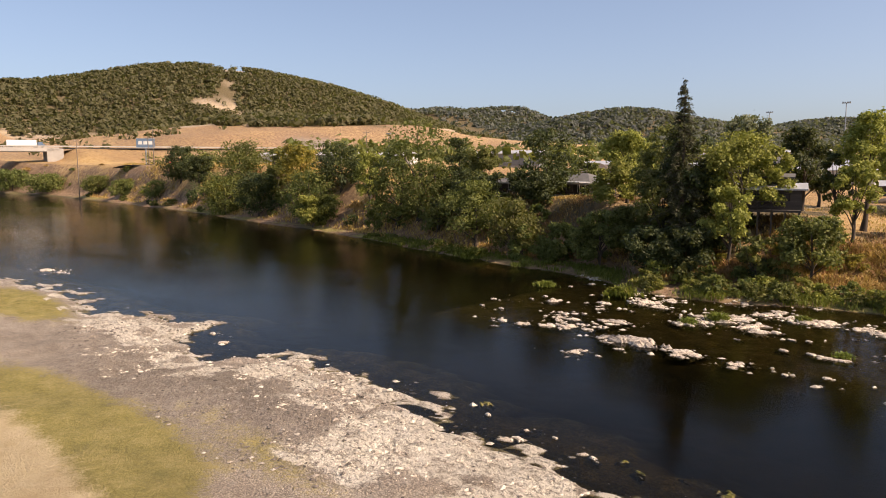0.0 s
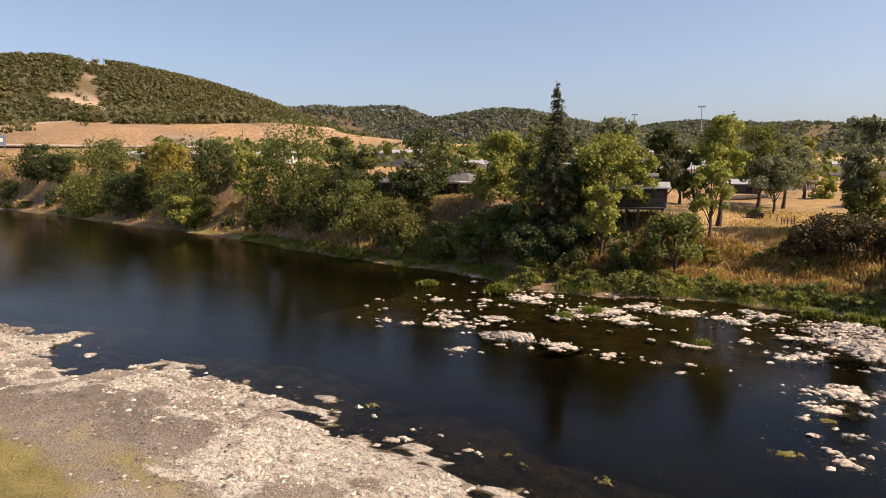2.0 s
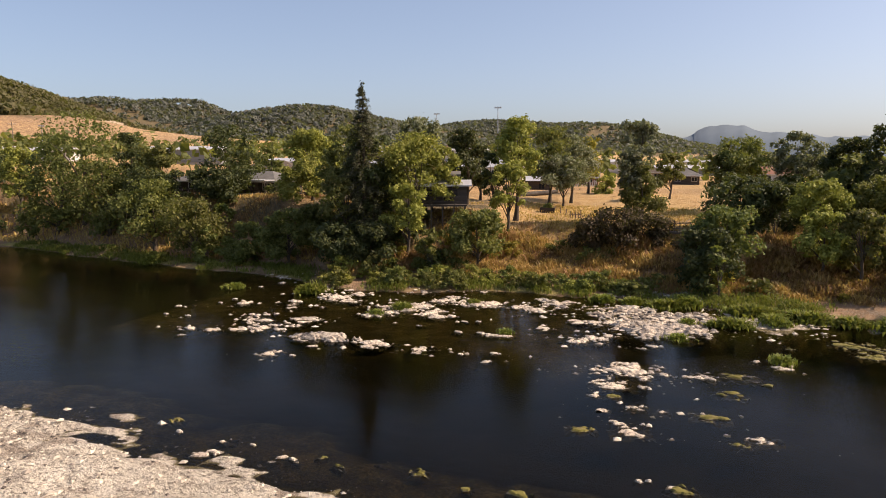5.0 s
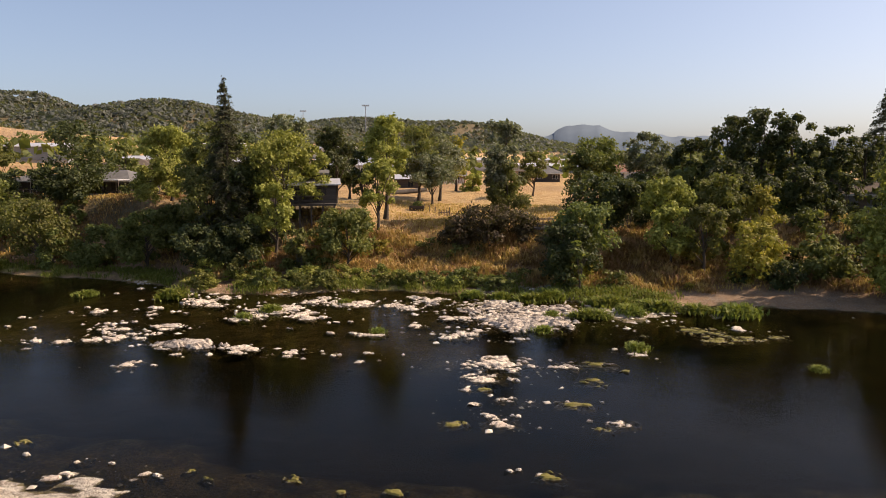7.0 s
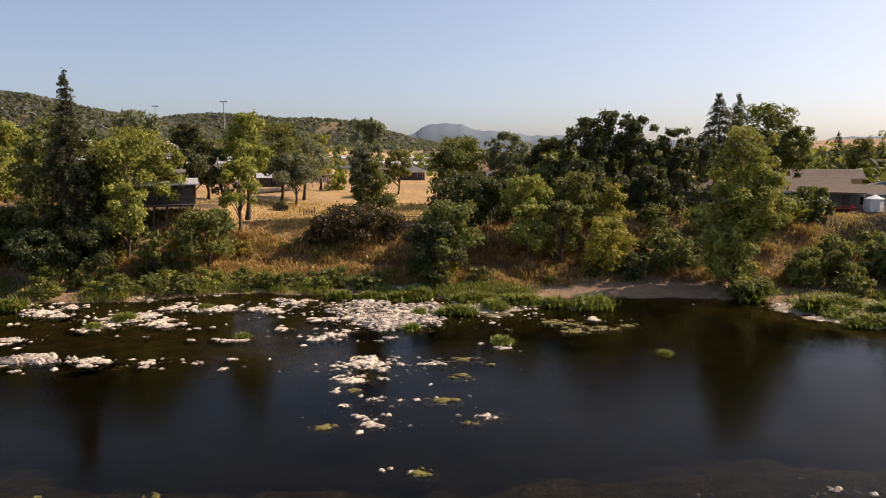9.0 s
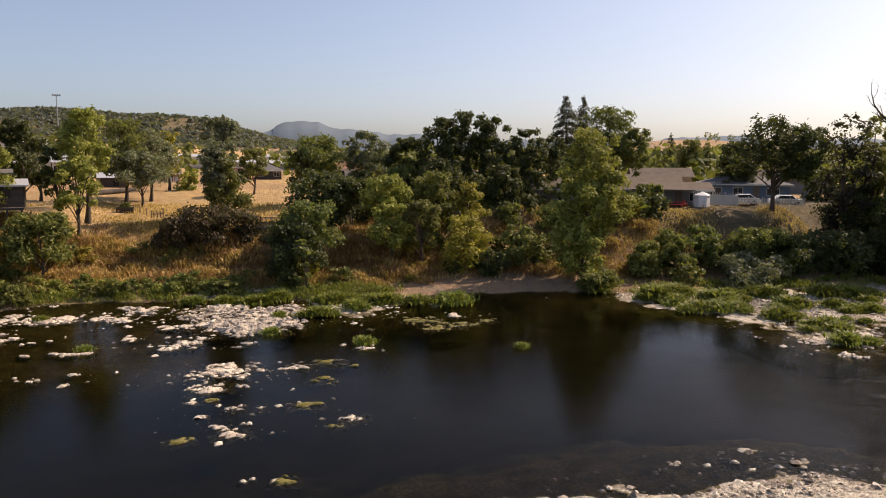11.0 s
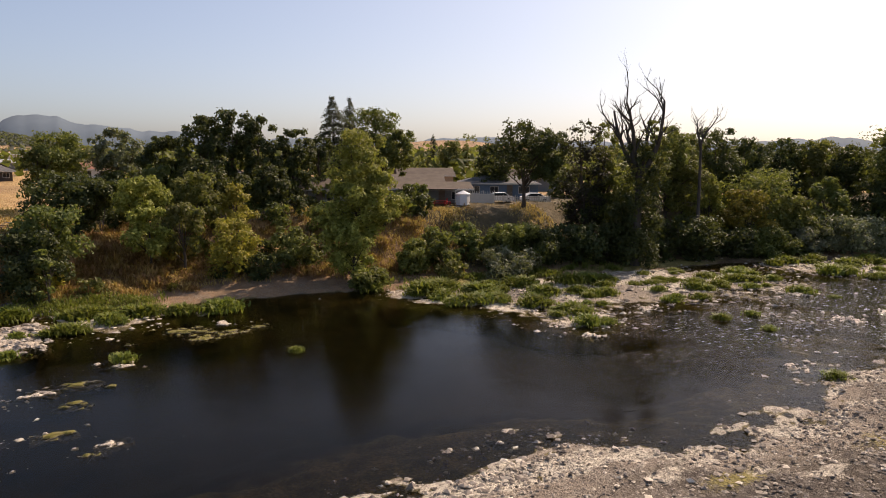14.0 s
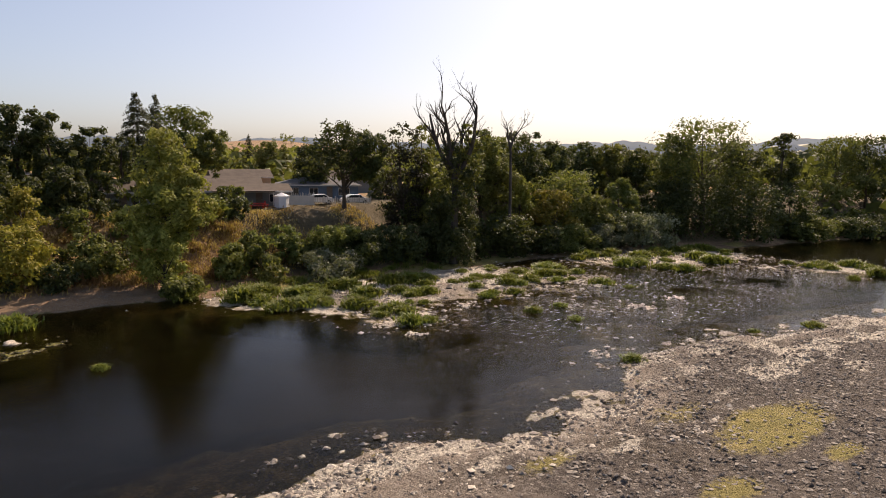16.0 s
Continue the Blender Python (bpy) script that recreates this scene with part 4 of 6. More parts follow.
SHELVES_B = [(-33.4, 61.3, 2.1), (-33.1, 50.6, 2.0), (-33.1, 48.7, 1.4), (-32.9, 53.1, 2.1), (-32.6, 51.8, 1.3), (-29.6, 42.1, 1.3), (-29.6, 43.1, 1.1), (-28.7, 56.2, 1.9),
             (-28.4, 68.2, 2.6), (-28.1, 57.6, 3.4), (-27.9, 45.2, 0.8), (-27.9, 69.8, 2.9), (-27.8, 42.5, 0.4), (-27.7, 60.3, 4.1), (-26.2, 61.6, 3.1), (-25.4, 28.2, 0.6),
             (-24.4, 71.4, 2.1), (-24.1, 65.4, 3.8), (-24.1, 59.1, 2.9), (-24.0, 46.3, 1.2), (-23.8, 47.4, 2.4), (-22.8, 57.7, 2.2), (-22.8, 53.9, 0.7), (-22.5, 26.1, 1.1),
             (-22.2, 27.9, 0.9), (-22.1, 70.9, 2.0), (-22.0, 26.7, 1.1), (-21.6, 64.0, 2.6), (-21.5, 58.4, 1.0), (-20.7, 28.0, 0.3), (-20.2, 64.7, 3.2), (-19.9, 46.1, 0.7)]
SHELVES_C = [(-19.9, 56.7, 0.7), (-19.8, 47.3, 1.6), (-19.5, 48.1, 1.0), (-19.2, 53.1, 0.9), (-18.8, 57.1, 0.6), (-18.6, 27.3, 0.6), (-18.0, 47.9, 0.4), (-17.9, 27.2, 0.8),
             (-17.4, 53.4, 0.9), (-16.8, 46.9, 0.5), (-16.7, 64.3, 2.1), (-16.3, 53.0, 1.2), (-16.3, 60.7, 1.0), (-15.5, 68.1, 2.2), (-15.3, 63.3, 2.3), (-15.2, 52.9, 1.3),
             (-14.6, 48.0, 0.8), (-14.6, 44.1, 0.4), (-14.4, 45.9, 0.5), (-14.1, 66.1, 2.7), (-13.9, 28.3, 0.6), (-13.5, 62.2, 0.6), (-13.4, 67.9, 1.6), (-13.0, 56.7, 1.6),
             (-10.9, 60.0, 1.7), (-9.6, 60.3, 1.7), (-9.2, 54.0, 2.9), (-8.4, 60.7, 1.8), (-7.9, 54.4, 0.8), (-7.6, 56.0, 1.2), (-7.3, 58.4, 1.4), (-6.8, 66.1, 4.3)]
SHELVES_D = [(-6.7, 60.5, 2.2), (-6.5, 41.2, 0.7), (-6.1, 43.0, 1.2), (-5.9, 48.2, 1.8), (-5.8, 43.7, 2.5), (-5.6, 38.9, 0.8), (-5.2, 47.0, 3.8), (-5.0, 52.8, 1.0),
             (-4.8, 57.5, 2.5), (-4.8, 37.3, 0.4), (-4.7, 62.5, 5.1), (-4.4, 37.1, 0.8), (-4.2, 45.9, 1.7), (-4.1, 54.0, 1.2), (-3.9, 43.8, 1.0), (-3.9, 39.9, 1.2),
             (-3.8, 36.2, 1.9), (-3.3, 37.4, 0.8), (-2.8, 30.5, 0.4), (-2.7, 46.8, 1.1), (-2.5, 63.3, 3.3), (-2.5, 39.6, 0.9), (-2.4, 30.7, 0.3), (-1.6, 46.9, 0.7),
             (-1.3, 59.9, 2.7), (-0.6, 47.2, 1.8), (-0.5, 40.2, 0.5), (2.5, 37.3, 1.6), (2.7, 52.1, 0.6), (4.0, 51.1, 1.6), (12.7, 60.2, 1.7)]
SHELVES = SHELVES_A + SHELVES_B + SHELVES_C + SHELVES_D
SHELVES_RIGHT = [(19.3, 28.4, 1.1), (22.3, 25.8, 1.3), (16.6, 28.8, 0.7), (38.6, 46.8, 3.9), (37.9, 43.0, 2.4), (49.2, 48.5, 2.9), (44.3, 29.3, 2.3), (53.3, 26.8, 1.9),
                 (61.9, 36.8, 3.1), (68.8, 37.0, 2.5), (69.3, 47.3, 4.0), (32.3, 65.9, 3.5), (-66.0, 26.4, 1.6), (-104, 28.3, 3.0), (-100, 29.0, 2.0), (-54.0, 26.6, 1.2), (-50.5, 25.8, 0.9)]
MOSSY = [(-26.6, 29.3, 0.9), (-15.6, 27.2, 0.6), (-11.9, 28.0, 0.7), (-16.9, 27.9, 0.5), (-9.4, 27.2, 0.4), (-7.3, 27.6, 0.8), (-1.0, 30.2, 1.1), (1.0, 44.1, 1.5), (-0.0, 39.8, 1.6), (1.6, 36.4, 1.0), (-6.2, 35.7, 1.2),
          (-5.5, 41.5, 0.9), (1.5, 47.9, 1.8), (3.1, 46.8, 0.5), (9.8, 58.8, 2.8), (11.0, 56.4, 2.7), (13.0, 56.9, 1.8), (15.2, 57.9, 1.4), (5.2, 56.7, 0.9)]
for k, (x, y, w) in enumerate(SHELVES + SHELVES_RIGHT):
    outcrop(x, y, w * 0.95, k + 1, ROCK_PALE, "bleached pale bedrock shelf in the shallow river", 0.09 + 0.035 * min(w, 4), deep=float(np.clip(0.5 + 0.16 * w, 0.55, 1.0)))
for k, (x, y, w) in enumerate(MOSSY):
    outcrop(x, y, w * 1.15, k + 301, ROCK_MOSSY, "low rock shelf covered in yellow-green algae", 0.13, "mossy_rock", "mossy rocks", 0.7)
outcrop(-28.2, 47.8, 5.8, 402, ROCK_GREY, "large grey fissured rock in the river", 0.42, "grey_rock", "", 0.5)
outcrop(-4.7, 59.6, 8.0, 405, ROCK_GREY, "jumbled grey rock bar joined to the far bank", 0.38, "grey_rock", "", 0.75)


PHI = 1.618
ICOSA = np.array([(-1, PHI, 0), (1, PHI, 0), (-1, -PHI, 0), (1, -PHI, 0), (0, -1, PHI), (0, 1, PHI), (0, -1, -PHI), (0, 1, -PHI), (PHI, 0, -1), (PHI, 0, 1), (-PHI, 0, -1), (-PHI, 0, 1)]) / 1.9
ICOSA_FACES = np.array([(0, 11, 5), (0, 5, 1), (0, 1, 7), (0, 7, 10), (0, 10, 11), (1, 5, 9), (5, 11, 4), (11, 10, 2), (10, 7, 6), (7, 1, 8),
                        (3, 9, 4), (3, 4, 2), (3, 2, 6), (3, 6, 8), (3, 8, 9), (4, 9, 5), (2, 4, 11), (6, 2, 10), (8, 6, 7), (9, 8, 1)])
OCTA = np.array([(1, 0, 0), (-1, 0, 0), (0, 1, 0), (0, -1, 0), (0, 0, 1), (0, 0, -1)], float)
OCTA_FACES = np.array([(0, 2, 4), (2, 1, 4), (1, 3, 4), (3, 0, 4), (2, 0, 5), (1, 2, 5), (3, 1, 5), (0, 3, 5)])


def stones(name, label, xy, sizes, seed, material, lift=0.25, fine=False):
    """Loose stones, squashed and dented; fine: eight faces each, else twenty."""
    rng = np.random.default_rng(seed)
    n = len(xy)
    base, tri = (OCTA, OCTA_FACES) if fine else (ICOSA, ICOSA_FACES)
    m = len(base)
    v = base[None] * (1 + rng.uniform(-0.25, 0.25, (n, m, 1))) + rng.normal(0, 0.10, (n, m, 3))
    v *= sizes[:, None, None] * np.stack([np.ones(n), rng.uniform(0.55, 1.0, n), rng.uniform(0.22, 0.5, n)], 1)[:, None]
    a = rng.uniform(0, 2 * np.pi, n)[:, None]
    x, y = v[..., 0] * np.cos(a) - v[..., 1] * np.sin(a), v[..., 0] * np.sin(a) + v[..., 1] * np.cos(a)
    z0 = np.maximum(ground_of(xy[:, 0], xy[:, 1]), -0.10)
    v = np.stack([x + xy[:, :1], y + xy[:, 1:], v[..., 2] + (z0 + lift * sizes)[:, None]], -1)
    ob = part(name, (v.reshape(-1, 3), (tri[None] + m * np.arange(n)[:, None, None]).reshape(-1, 3)), material)
    return tagged(ob, label, "stones", "", "stuff")


def stone_material(name, a, b, c):
    m = Build(name)
    col = m.ramp(m.island(), (0.0, a), (0.5, b), (1.0, c))
    col = m.mix(m.math("MULTIPLY", m.noise(14.0), 0.4), col, a)
    return m.finish(col, 0.9, m.bump(m.noise(9.0), 0.5, 0.03))


PEBBLE = stone_material("pebble", (0.08, 0.066, 0.055), (0.24, 0.20, 0.165), (0.60, 0.52, 0.42))
COBBLE = stone_material("pale_cobble", (0.30, 0.25, 0.20), (0.60, 0.52, 0.41), (0.80, 0.70, 0.56))
rng = np.random.default_rng(11)
# loose gravel: thickest on the downstream part of the bar
p = np.stack([np.where(rng.random(90000) < 0.55, rng.uniform(14, 72, 90000), rng.uniform(-64, 14, 90000)), rng.uniform(6, 30, 90000)], 1)
e, r = near_of(p[:, 0], p[:, 1]), np.hypot(p[:, 0], p[:, 1])
p = p[(e > 0.2) & (r > 24) & ~((p[:, 0] < -24) & (p[:, 1] < 15.5 - 0.10 * (p[:, 0] + 45))) & (rng.random(90000) < np.where(p[:, 0] > 14, 1.0, 0.30) * (0.25 + 1.0 * (fbm(p[:, 0] / 4, p[:, 1] / 4, 19, 3) > -0.05)))]
stones("gravel_bar_stones", "grey and pale loose stones on the gravel bar", p[:17000], 0.05 + 0.13 * rng.random(len(p[:17000])) ** 3, 12, PEBBLE, 0.25, True)
# broken bleached blocks on the bedrock by the water
p = np.stack([rng.uniform(-66, 72, 40000), rng.uniform(14, 31, 40000)], 1)
e = near_of(p[:, 0], p[:, 1])
p = p[(e > -2.5) & (e < 7.5) & (rng.random(40000) < np.where(e < 0, 0.10, 0.55) * (fbm(p[:, 0] / 2.5, p[:, 1] / 2.5, 29, 3) > -0.02))]
stones("shore_blocks", "bleached broken rock along the near waterline", p[:6500], 0.045 + 0.20 * rng.random(len(p[:6500])) ** 5, 13, COBBLE, 0.05, True)
centres = np.array([q for q in SHELVES + SHELVES_RIGHT])
pick = rng.choice(len(centres), 2200, p=centres[:, 2] ** 1.6 / (centres[:, 2] ** 1.6).sum())
p = centres[pick, :2] + rng.normal(0, 1, (2200, 2)) * (0.5 * centres[pick, 2:] + 0.5) * (1.4, 0.7)
stones("stream_stones", "small pale stones breaking the river surface", p, 0.05 + 0.30 * rng.random(2200) ** 4, 14, COBBLE, 0.25, True)
p = np.concatenate([np.stack([rng.uniform(28, 110, 9000), rng.uniform(26, 66, 9000)], 1), np.stack([rng.uniform(-12, 9, 2600), rng.uniform(58, 72, 2600)], 1)])
z, d = ground_of(p[:, 0], p[:, 1]), far_of(p[:, 0], p[:, 1])
p = p[(z > -0.22) & (d < 6) & (rng.random(len(p)) < 0.32)]
stones("bar_cobbles", "cobbles and rubble on the low bars", p, 0.06 + 0.26 * rng.random(len(p)) ** 4, 15, COBBLE, 0.15, True)
p = np.stack([rng.uniform(38, 110, 9000), rng.uniform(34, 62, 9000)], 1)
p = p[(ground_of(p[:, 0], p[:, 1]) > -0.24) & (far_of(p[:, 0], p[:, 1]) < 3) & (near_of(p[:, 0], p[:, 1]) < 0) & (rng.random(9000) < 0.5)]
stones("bar_rubble", "dark broken rock on the bars by the riffle", p, 0.08 + 0.34 * rng.random(len(p)) ** 3, 17, PEBBLE, 0.2, True)
p = np.stack([rng.uniform(10, 76, 9000), rng.uniform(17, 31, 9000)], 1)
e = near_of(p[:, 0], p[:, 1])
p = p[(e > -3.0) & (e < 1.5) & (rng.random(9000) < np.where(e < 0, 0.45, 0.8))]
stones("waterline_stones", "grey and pale stones along the near waterline", p, 0.06 + 0.22 * rng.random(len(p)) ** 3, 18, PEBBLE, 0.15, True)
p = np.stack([rng.uniform(-11, 2, 900), rng.uniform(62, 74, 900)], 1)
p = p[(np.abs(p[:, 0] + 4.5) < 5.5) & (ground_of(p[:, 0], p[:, 1]) > 0.0)]
stones("rubble_fan", "grey broken rubble at the foot of the bank", p, 0.12 + 0.30 * rng.random(len(p)) ** 2, 16, PEBBLE)


def blades(rng, xy, z, tall, wide, lean=0.45):
    """Bent grass blades, two triangles each."""
    n = len(xy)
    a = rng.uniform(0, 2 * np.pi, n)
    way, side = np.stack([np.cos(a), np.sin(a)], 1), np.stack([-np.sin(a), np.cos(a)], 1)
    h, out, w = tall * rng.uniform(0.55, 1.25, n), lean * rng.uniform(0.2, 1.2, n), wide * rng.uniform(0.6, 1.4, n)
    foot = np.concatenate([xy, (z - 0.03)[:, None]], 1)
    mid = np.concatenate([xy + way * (0.35 * out * h)[:, None], (z + 0.62 * h)[:, None]], 1)
    tip = np.concatenate([xy + way * (out * h)[:, None], (z + h * (1 - 0.25 * out))[:, None]], 1)
    s = np.concatenate([side * w[:, None], np.zeros((n, 1))], 1)
    v = np.stack([foot, mid + s, mid - s, tip], 1).reshape(-1, 3)
    k = np.arange(n)[:, None] * 4
    return v, np.concatenate([k + (0, 1, 2), k + (1, 3, 2)])


def clump_mesh(seed, material, n=170, tall=0.62, spread_out=0.36):
    rng = np.random.default_rng(seed)
    xy = rng.normal(0, spread_out, (n, 2))
    return fast_mesh("sedge_clump", *blades(rng, xy, np.zeros(n), np.clip(tall * (1.15 - 0.5 * np.hypot(*xy.T)), 0.2, 2), 0.055, 0.9), material)


CLUMPS = [clump_mesh(k, SEDGE, 250 + 10 * k, 0.55 + 0.05 * (k % 3)) for k in range(6)]
SEDGES = [(-48.4, 63.4, 1.6), (-39.4, 64.0, 2.4), (-28.3, 56.8, 1.2), (-27.3, 59.7, 1.6), (-21.7, 64.3, 1.3), (-15.5, 54.0, 0.8), (-70.7, 75.0, 2.2), (4.3, 52.1, 1.4),
          (12.8, 65.6, 3.2), (-2.6, 56.6, 1.4), (1.9, 62.3, 2.0), (4.6, 64.3, 2.0), (7.0, 66.2, 3.2), (2.8, 67.1, 2.9), (-0.2, 62.2, 1.3), (-2.1, 62.3, 1.0), (-5.0, 68.5, 2.2),
          (-2.3, 69.6, 3.4), (-10.5, 69.5, 1.9), (-7.4, 69.1, 1.8), (15.5, 49.0, 0.7), (29.5, 67.8, 2.4), (44.5, 26.8, 1.4)]
SEDGES_BAR = [(33.7, 63.5, 2.7), (34.3, 61.2, 2.2), (35.3, 58.1, 2.2), (36.8, 57.1, 2.2), (38.2, 56.3, 1.4), (45.0, 63.2, 3.8), (39.8, 53.9, 2.1), (44.0, 57.7, 2.3), (50.2, 61.0, 2.5),
              (53.7, 61.4, 2.6), (42.3, 50.8, 2.4), (39.8, 45.8, 1.9), (48.9, 55.0, 2.3), (40.7, 51.0, 1.4), (36.2, 64.6, 3.3), (38.4, 61.0, 2.7), (53.8, 49.7, 1.9), (57.7, 49.2, 1.6),
              (72.8, 57.0, 3.9), (69.6, 47.0, 2.2), (55.8, 41.9, 1.3), (51.7, 41.9, 1.2), (52.4, 37.6, 1.0), (70.4, 43.3, 1.1), (60.1, 24.8, 0.9), (65.9, 22.1, 1.7)]
SEDGES_END = [(87.4, 45.6, 2.3), (86.8, 48.0, 2.1), (86.6, 52.5, 3.2), (97.7, 56.1, 4.8), (97.5, 46.3, 2.9), (108.4, 53.5, 3.8), (108.6, 31.9, 3.6), (104.9, 34.8, 2.3), (104.8, 39.3, 1.5),
              (97.2, 28.4, 1.3), (103.1, 27.3, 2.3), (103.2, 54.6, 4.3), (92.1, 60.4, 3.5), (87.0, 61.6, 3.4), (58.2, 56.2, 1.7), (56.5, 57.6, 1.3), (73.4, 52.7, 1.4), (100, 50, 3.5), (92, 55, 3.0)]
rng = np.random.default_rng(23)
extra = []
for cx, cy, s, h in BARS[:13]:
    for _ in range(9):
        x, y = rng.normal(cx, 0.9 * s), rng.normal(cy, 0.7 * s)
        if 0.02 < level(x, y) < 0.9:
            extra.append((x, y, rng.uniform(0.9, 1.9)))
for x, y, w in SEDGES + SEDGES_BAR + SEDGES_END + extra:
    for j in range(1 if w < 1.6 else 2 if w < 2.6 else 4):
        px, py = (x, y) if j == 0 else (x + rng.normal(0, 0.32 * w), y + rng.normal(0, 0.22 * w))
        ob = tagged(new("sedge_clump", CLUMPS[rng.integers(6)]), "green arching sedge clump on a river bar", "sedge", "sedge clumps")
        s = float(np.clip(0.75 * w, 0.8, 1.9)) * rng.uniform(0.8, 1.1)
        ob.location, ob.rotation_euler, ob.scale = (px, py, max(level(px, py), 0.0)), (0, 0, rng.uniform(0, 6.3)), (s, s, s * rng.uniform(0.75, 1.0))


def meadow(name, label, n, x0, x1, keep, tall, wide, material, seed, lean=0.45, reach=45):
    """Grass blades between x0 and x1 on the far bank where keep(x, y, d) says how thick they grow."""
    rng = np.random.default_rng(seed)
    x = rng.uniform(x0, x1, n)
    y = np.interp(x, FAR_SHORE[:, 0], FAR_SHORE[:, 1]) + rng.uniform(-2, reach, n)
    d = far_of(x, y)
    good = rng.random(n) < keep(x, y, d)
    x, y = x[good], y[good]
    return tagged(part(name, blades(rng, np.stack([x, y], 1), ground_of(x, y), tall, wide, lean), material), label, "grass", "", "stuff")


meadow("waterside_grass", "bright green grass and reeds along the far waterline", 90000, -105, 62,
       lambda x, y, d: smooth((d + 0.6) / 1.0) * smooth((4.5 - d) / 2.5) * np.clip(0.30 + 2.6 * fbm(x / 2.6, y / 2.0, 101, 3), 0, 1) * np.where((x > 10) & (x < 32), 0, 1), 0.70, 0.05, SEDGE, 31, 0.7, 6)
meadow("dry_bank_grass", "golden dry grass on the bank and the field", 280000, -105, 62,
       lambda x, y, d: smooth((d - 3.5) / 4) * np.clip(0.25 + 1.7 * fbm(x / 6, y / 6, 103, 3) + 0.35 * smooth((x + 32) / 8) * smooth((50 - x) / 20), 0, 1) * np.where(d > 24, 0.4, 1), 0.45, 0.05, DRY_GRASS, 32, 1.1)
meadow("russet_weeds", "rust-brown dry weeds on the bank slope", 150000, -105, 62,
       lambda x, y, d: smooth((d - 4) / 3) * smooth((22 - d) / 5) * np.clip(2.2 * fbm(x / 4, y / 4, 107, 3) + 0.10, 0, 1), 0.6, 0.05, RUSSET, 33, 0.9)
meadow("left_bank_grass", "dry grass tufts on the upstream bank", 90000, -330, -70,
       lambda x, y, d: smooth((d - 1.0) / 3) * np.clip(0.2 + 1.6 * fbm(x / 9, y / 9, 109, 3), 0, 1) * np.where(d > 28, 0.2, 1), 0.9, 0.12, DRY_GRASS, 34, 0.7)


def shrub_meshes(leaf, seeds, size=0.2):
    out = []
    for k in seeds:
        rng = np.random.default_rng(k)
        crown = crown_shape(rng, 1.55, 1.0, 0.0, size * rng.uniform(0.56, 0.66), 0.5, 0.9, 24)[0]
        stem = wood_shape(rng, 1.3, 0.03, rng.normal(0, 0.4, (5, 3)) + (0, 0, 1.0), 4, 3)
        out.append((fast_mesh("crown", *crown, leaf), fast_mesh("stem", *stem, BARK), crown))
    return leaf, out


def weed_meshes(leaf, seeds):
    """Rough tufts of thin dry stalks."""
    out = []
    for k in seeds:
        rng = np.random.default_rng(k)
        n = 260
        xy = rng.normal(0, 0.55, (n, 2))
        shape = blades(rng, xy, np.zeros(n), np.clip(1.25 - 0.45 * np.hypot(*xy.T), 0.25, 2) * rng.uniform(0.5, 1.1, n), 0.045, 0.55)
        out.append((None, None, shape))
    return leaf, out


SHRUBS = {"gold": (weed_meshes(DRY_GRASS, (19, 20, 21)), "golden dry weeds on the bank"), "mid": (shrub_meshes(LEAF_MID, (1, 2, 3, 4)), "leafy green shrub on the bank"), "olive": (shrub_meshes(LEAF_OLIVE, (5, 6, 7, 8)), "olive-green shrub on the bank"),
          "dark": (shrub_meshes(LEAF_DARK, (9, 10, 11)), "dark green shrub in the shade of trees"), "light": (shrub_meshes(LEAF_LIGHT, (12, 13)), "yellow-green shrub on the bank"),
          "yellow": (shrub_meshes(LEAF_YELLOW, (14, 15)), "shrub with yellow autumn leaves on the bank"), "russet": (weed_meshes(RUSSET, (16, 17, 18)), "rust-brown dried shrub on the slope")}
SCRUB = {}


def shrub(kind, x, y, size, rng, tall=1.0):
    """A shrub of its own; dry weeds, and scrub far off or behind the trees, gather in SCRUB."""
    (leaf, meshes), label = SHRUBS[kind]
    crown, stem, shape = meshes[rng.integers(len(meshes))]
    turn, across, high = rng.uniform(0, 6.283), size * rng.uniform(0.85, 1.15), size * tall * rng.uniform(0.75, 1.15)
    z = level(x, y) - 0.08
    if kind in ("gold", "russet") or x < -105 or x > 95 or y > 92:
        v = shape[0] * (size, across, high)
        v = np.stack([v[:, 0] * math.cos(turn) - v[:, 1] * math.sin(turn) + x, v[:, 0] * math.sin(turn) + v[:, 1] * math.cos(turn) + y, v[:, 2] + z], 1)
        SCRUB.setdefault(kind, []).append((v, shape[1]))
        return
    ob = thing("shrub", x, y, z, math.degrees(turn), label, "shrub", kind + " shrubs")
    ob.scale = (size, across, high)
    for mesh, name in ((crown, "crown"), (stem, "stem")):
        new(name, mesh).parent = ob


def brush(n, x0, x1, d0, d1, kinds, s0, s1, seed, tall=1.0):
    rng = np.random.default_rng(seed)
    for k in range(n):
        x = x0 + (x1 - x0) * (k + rng.random()) / n
        y = float(np.interp(x, FAR_SHORE[:, 0], FAR_SHORE[:, 1])) + rng.uniform(d0, d1)
        shrub(kinds[rng.integers(len(kinds))], x, y, rng.uniform(s0, s1), rng, tall)


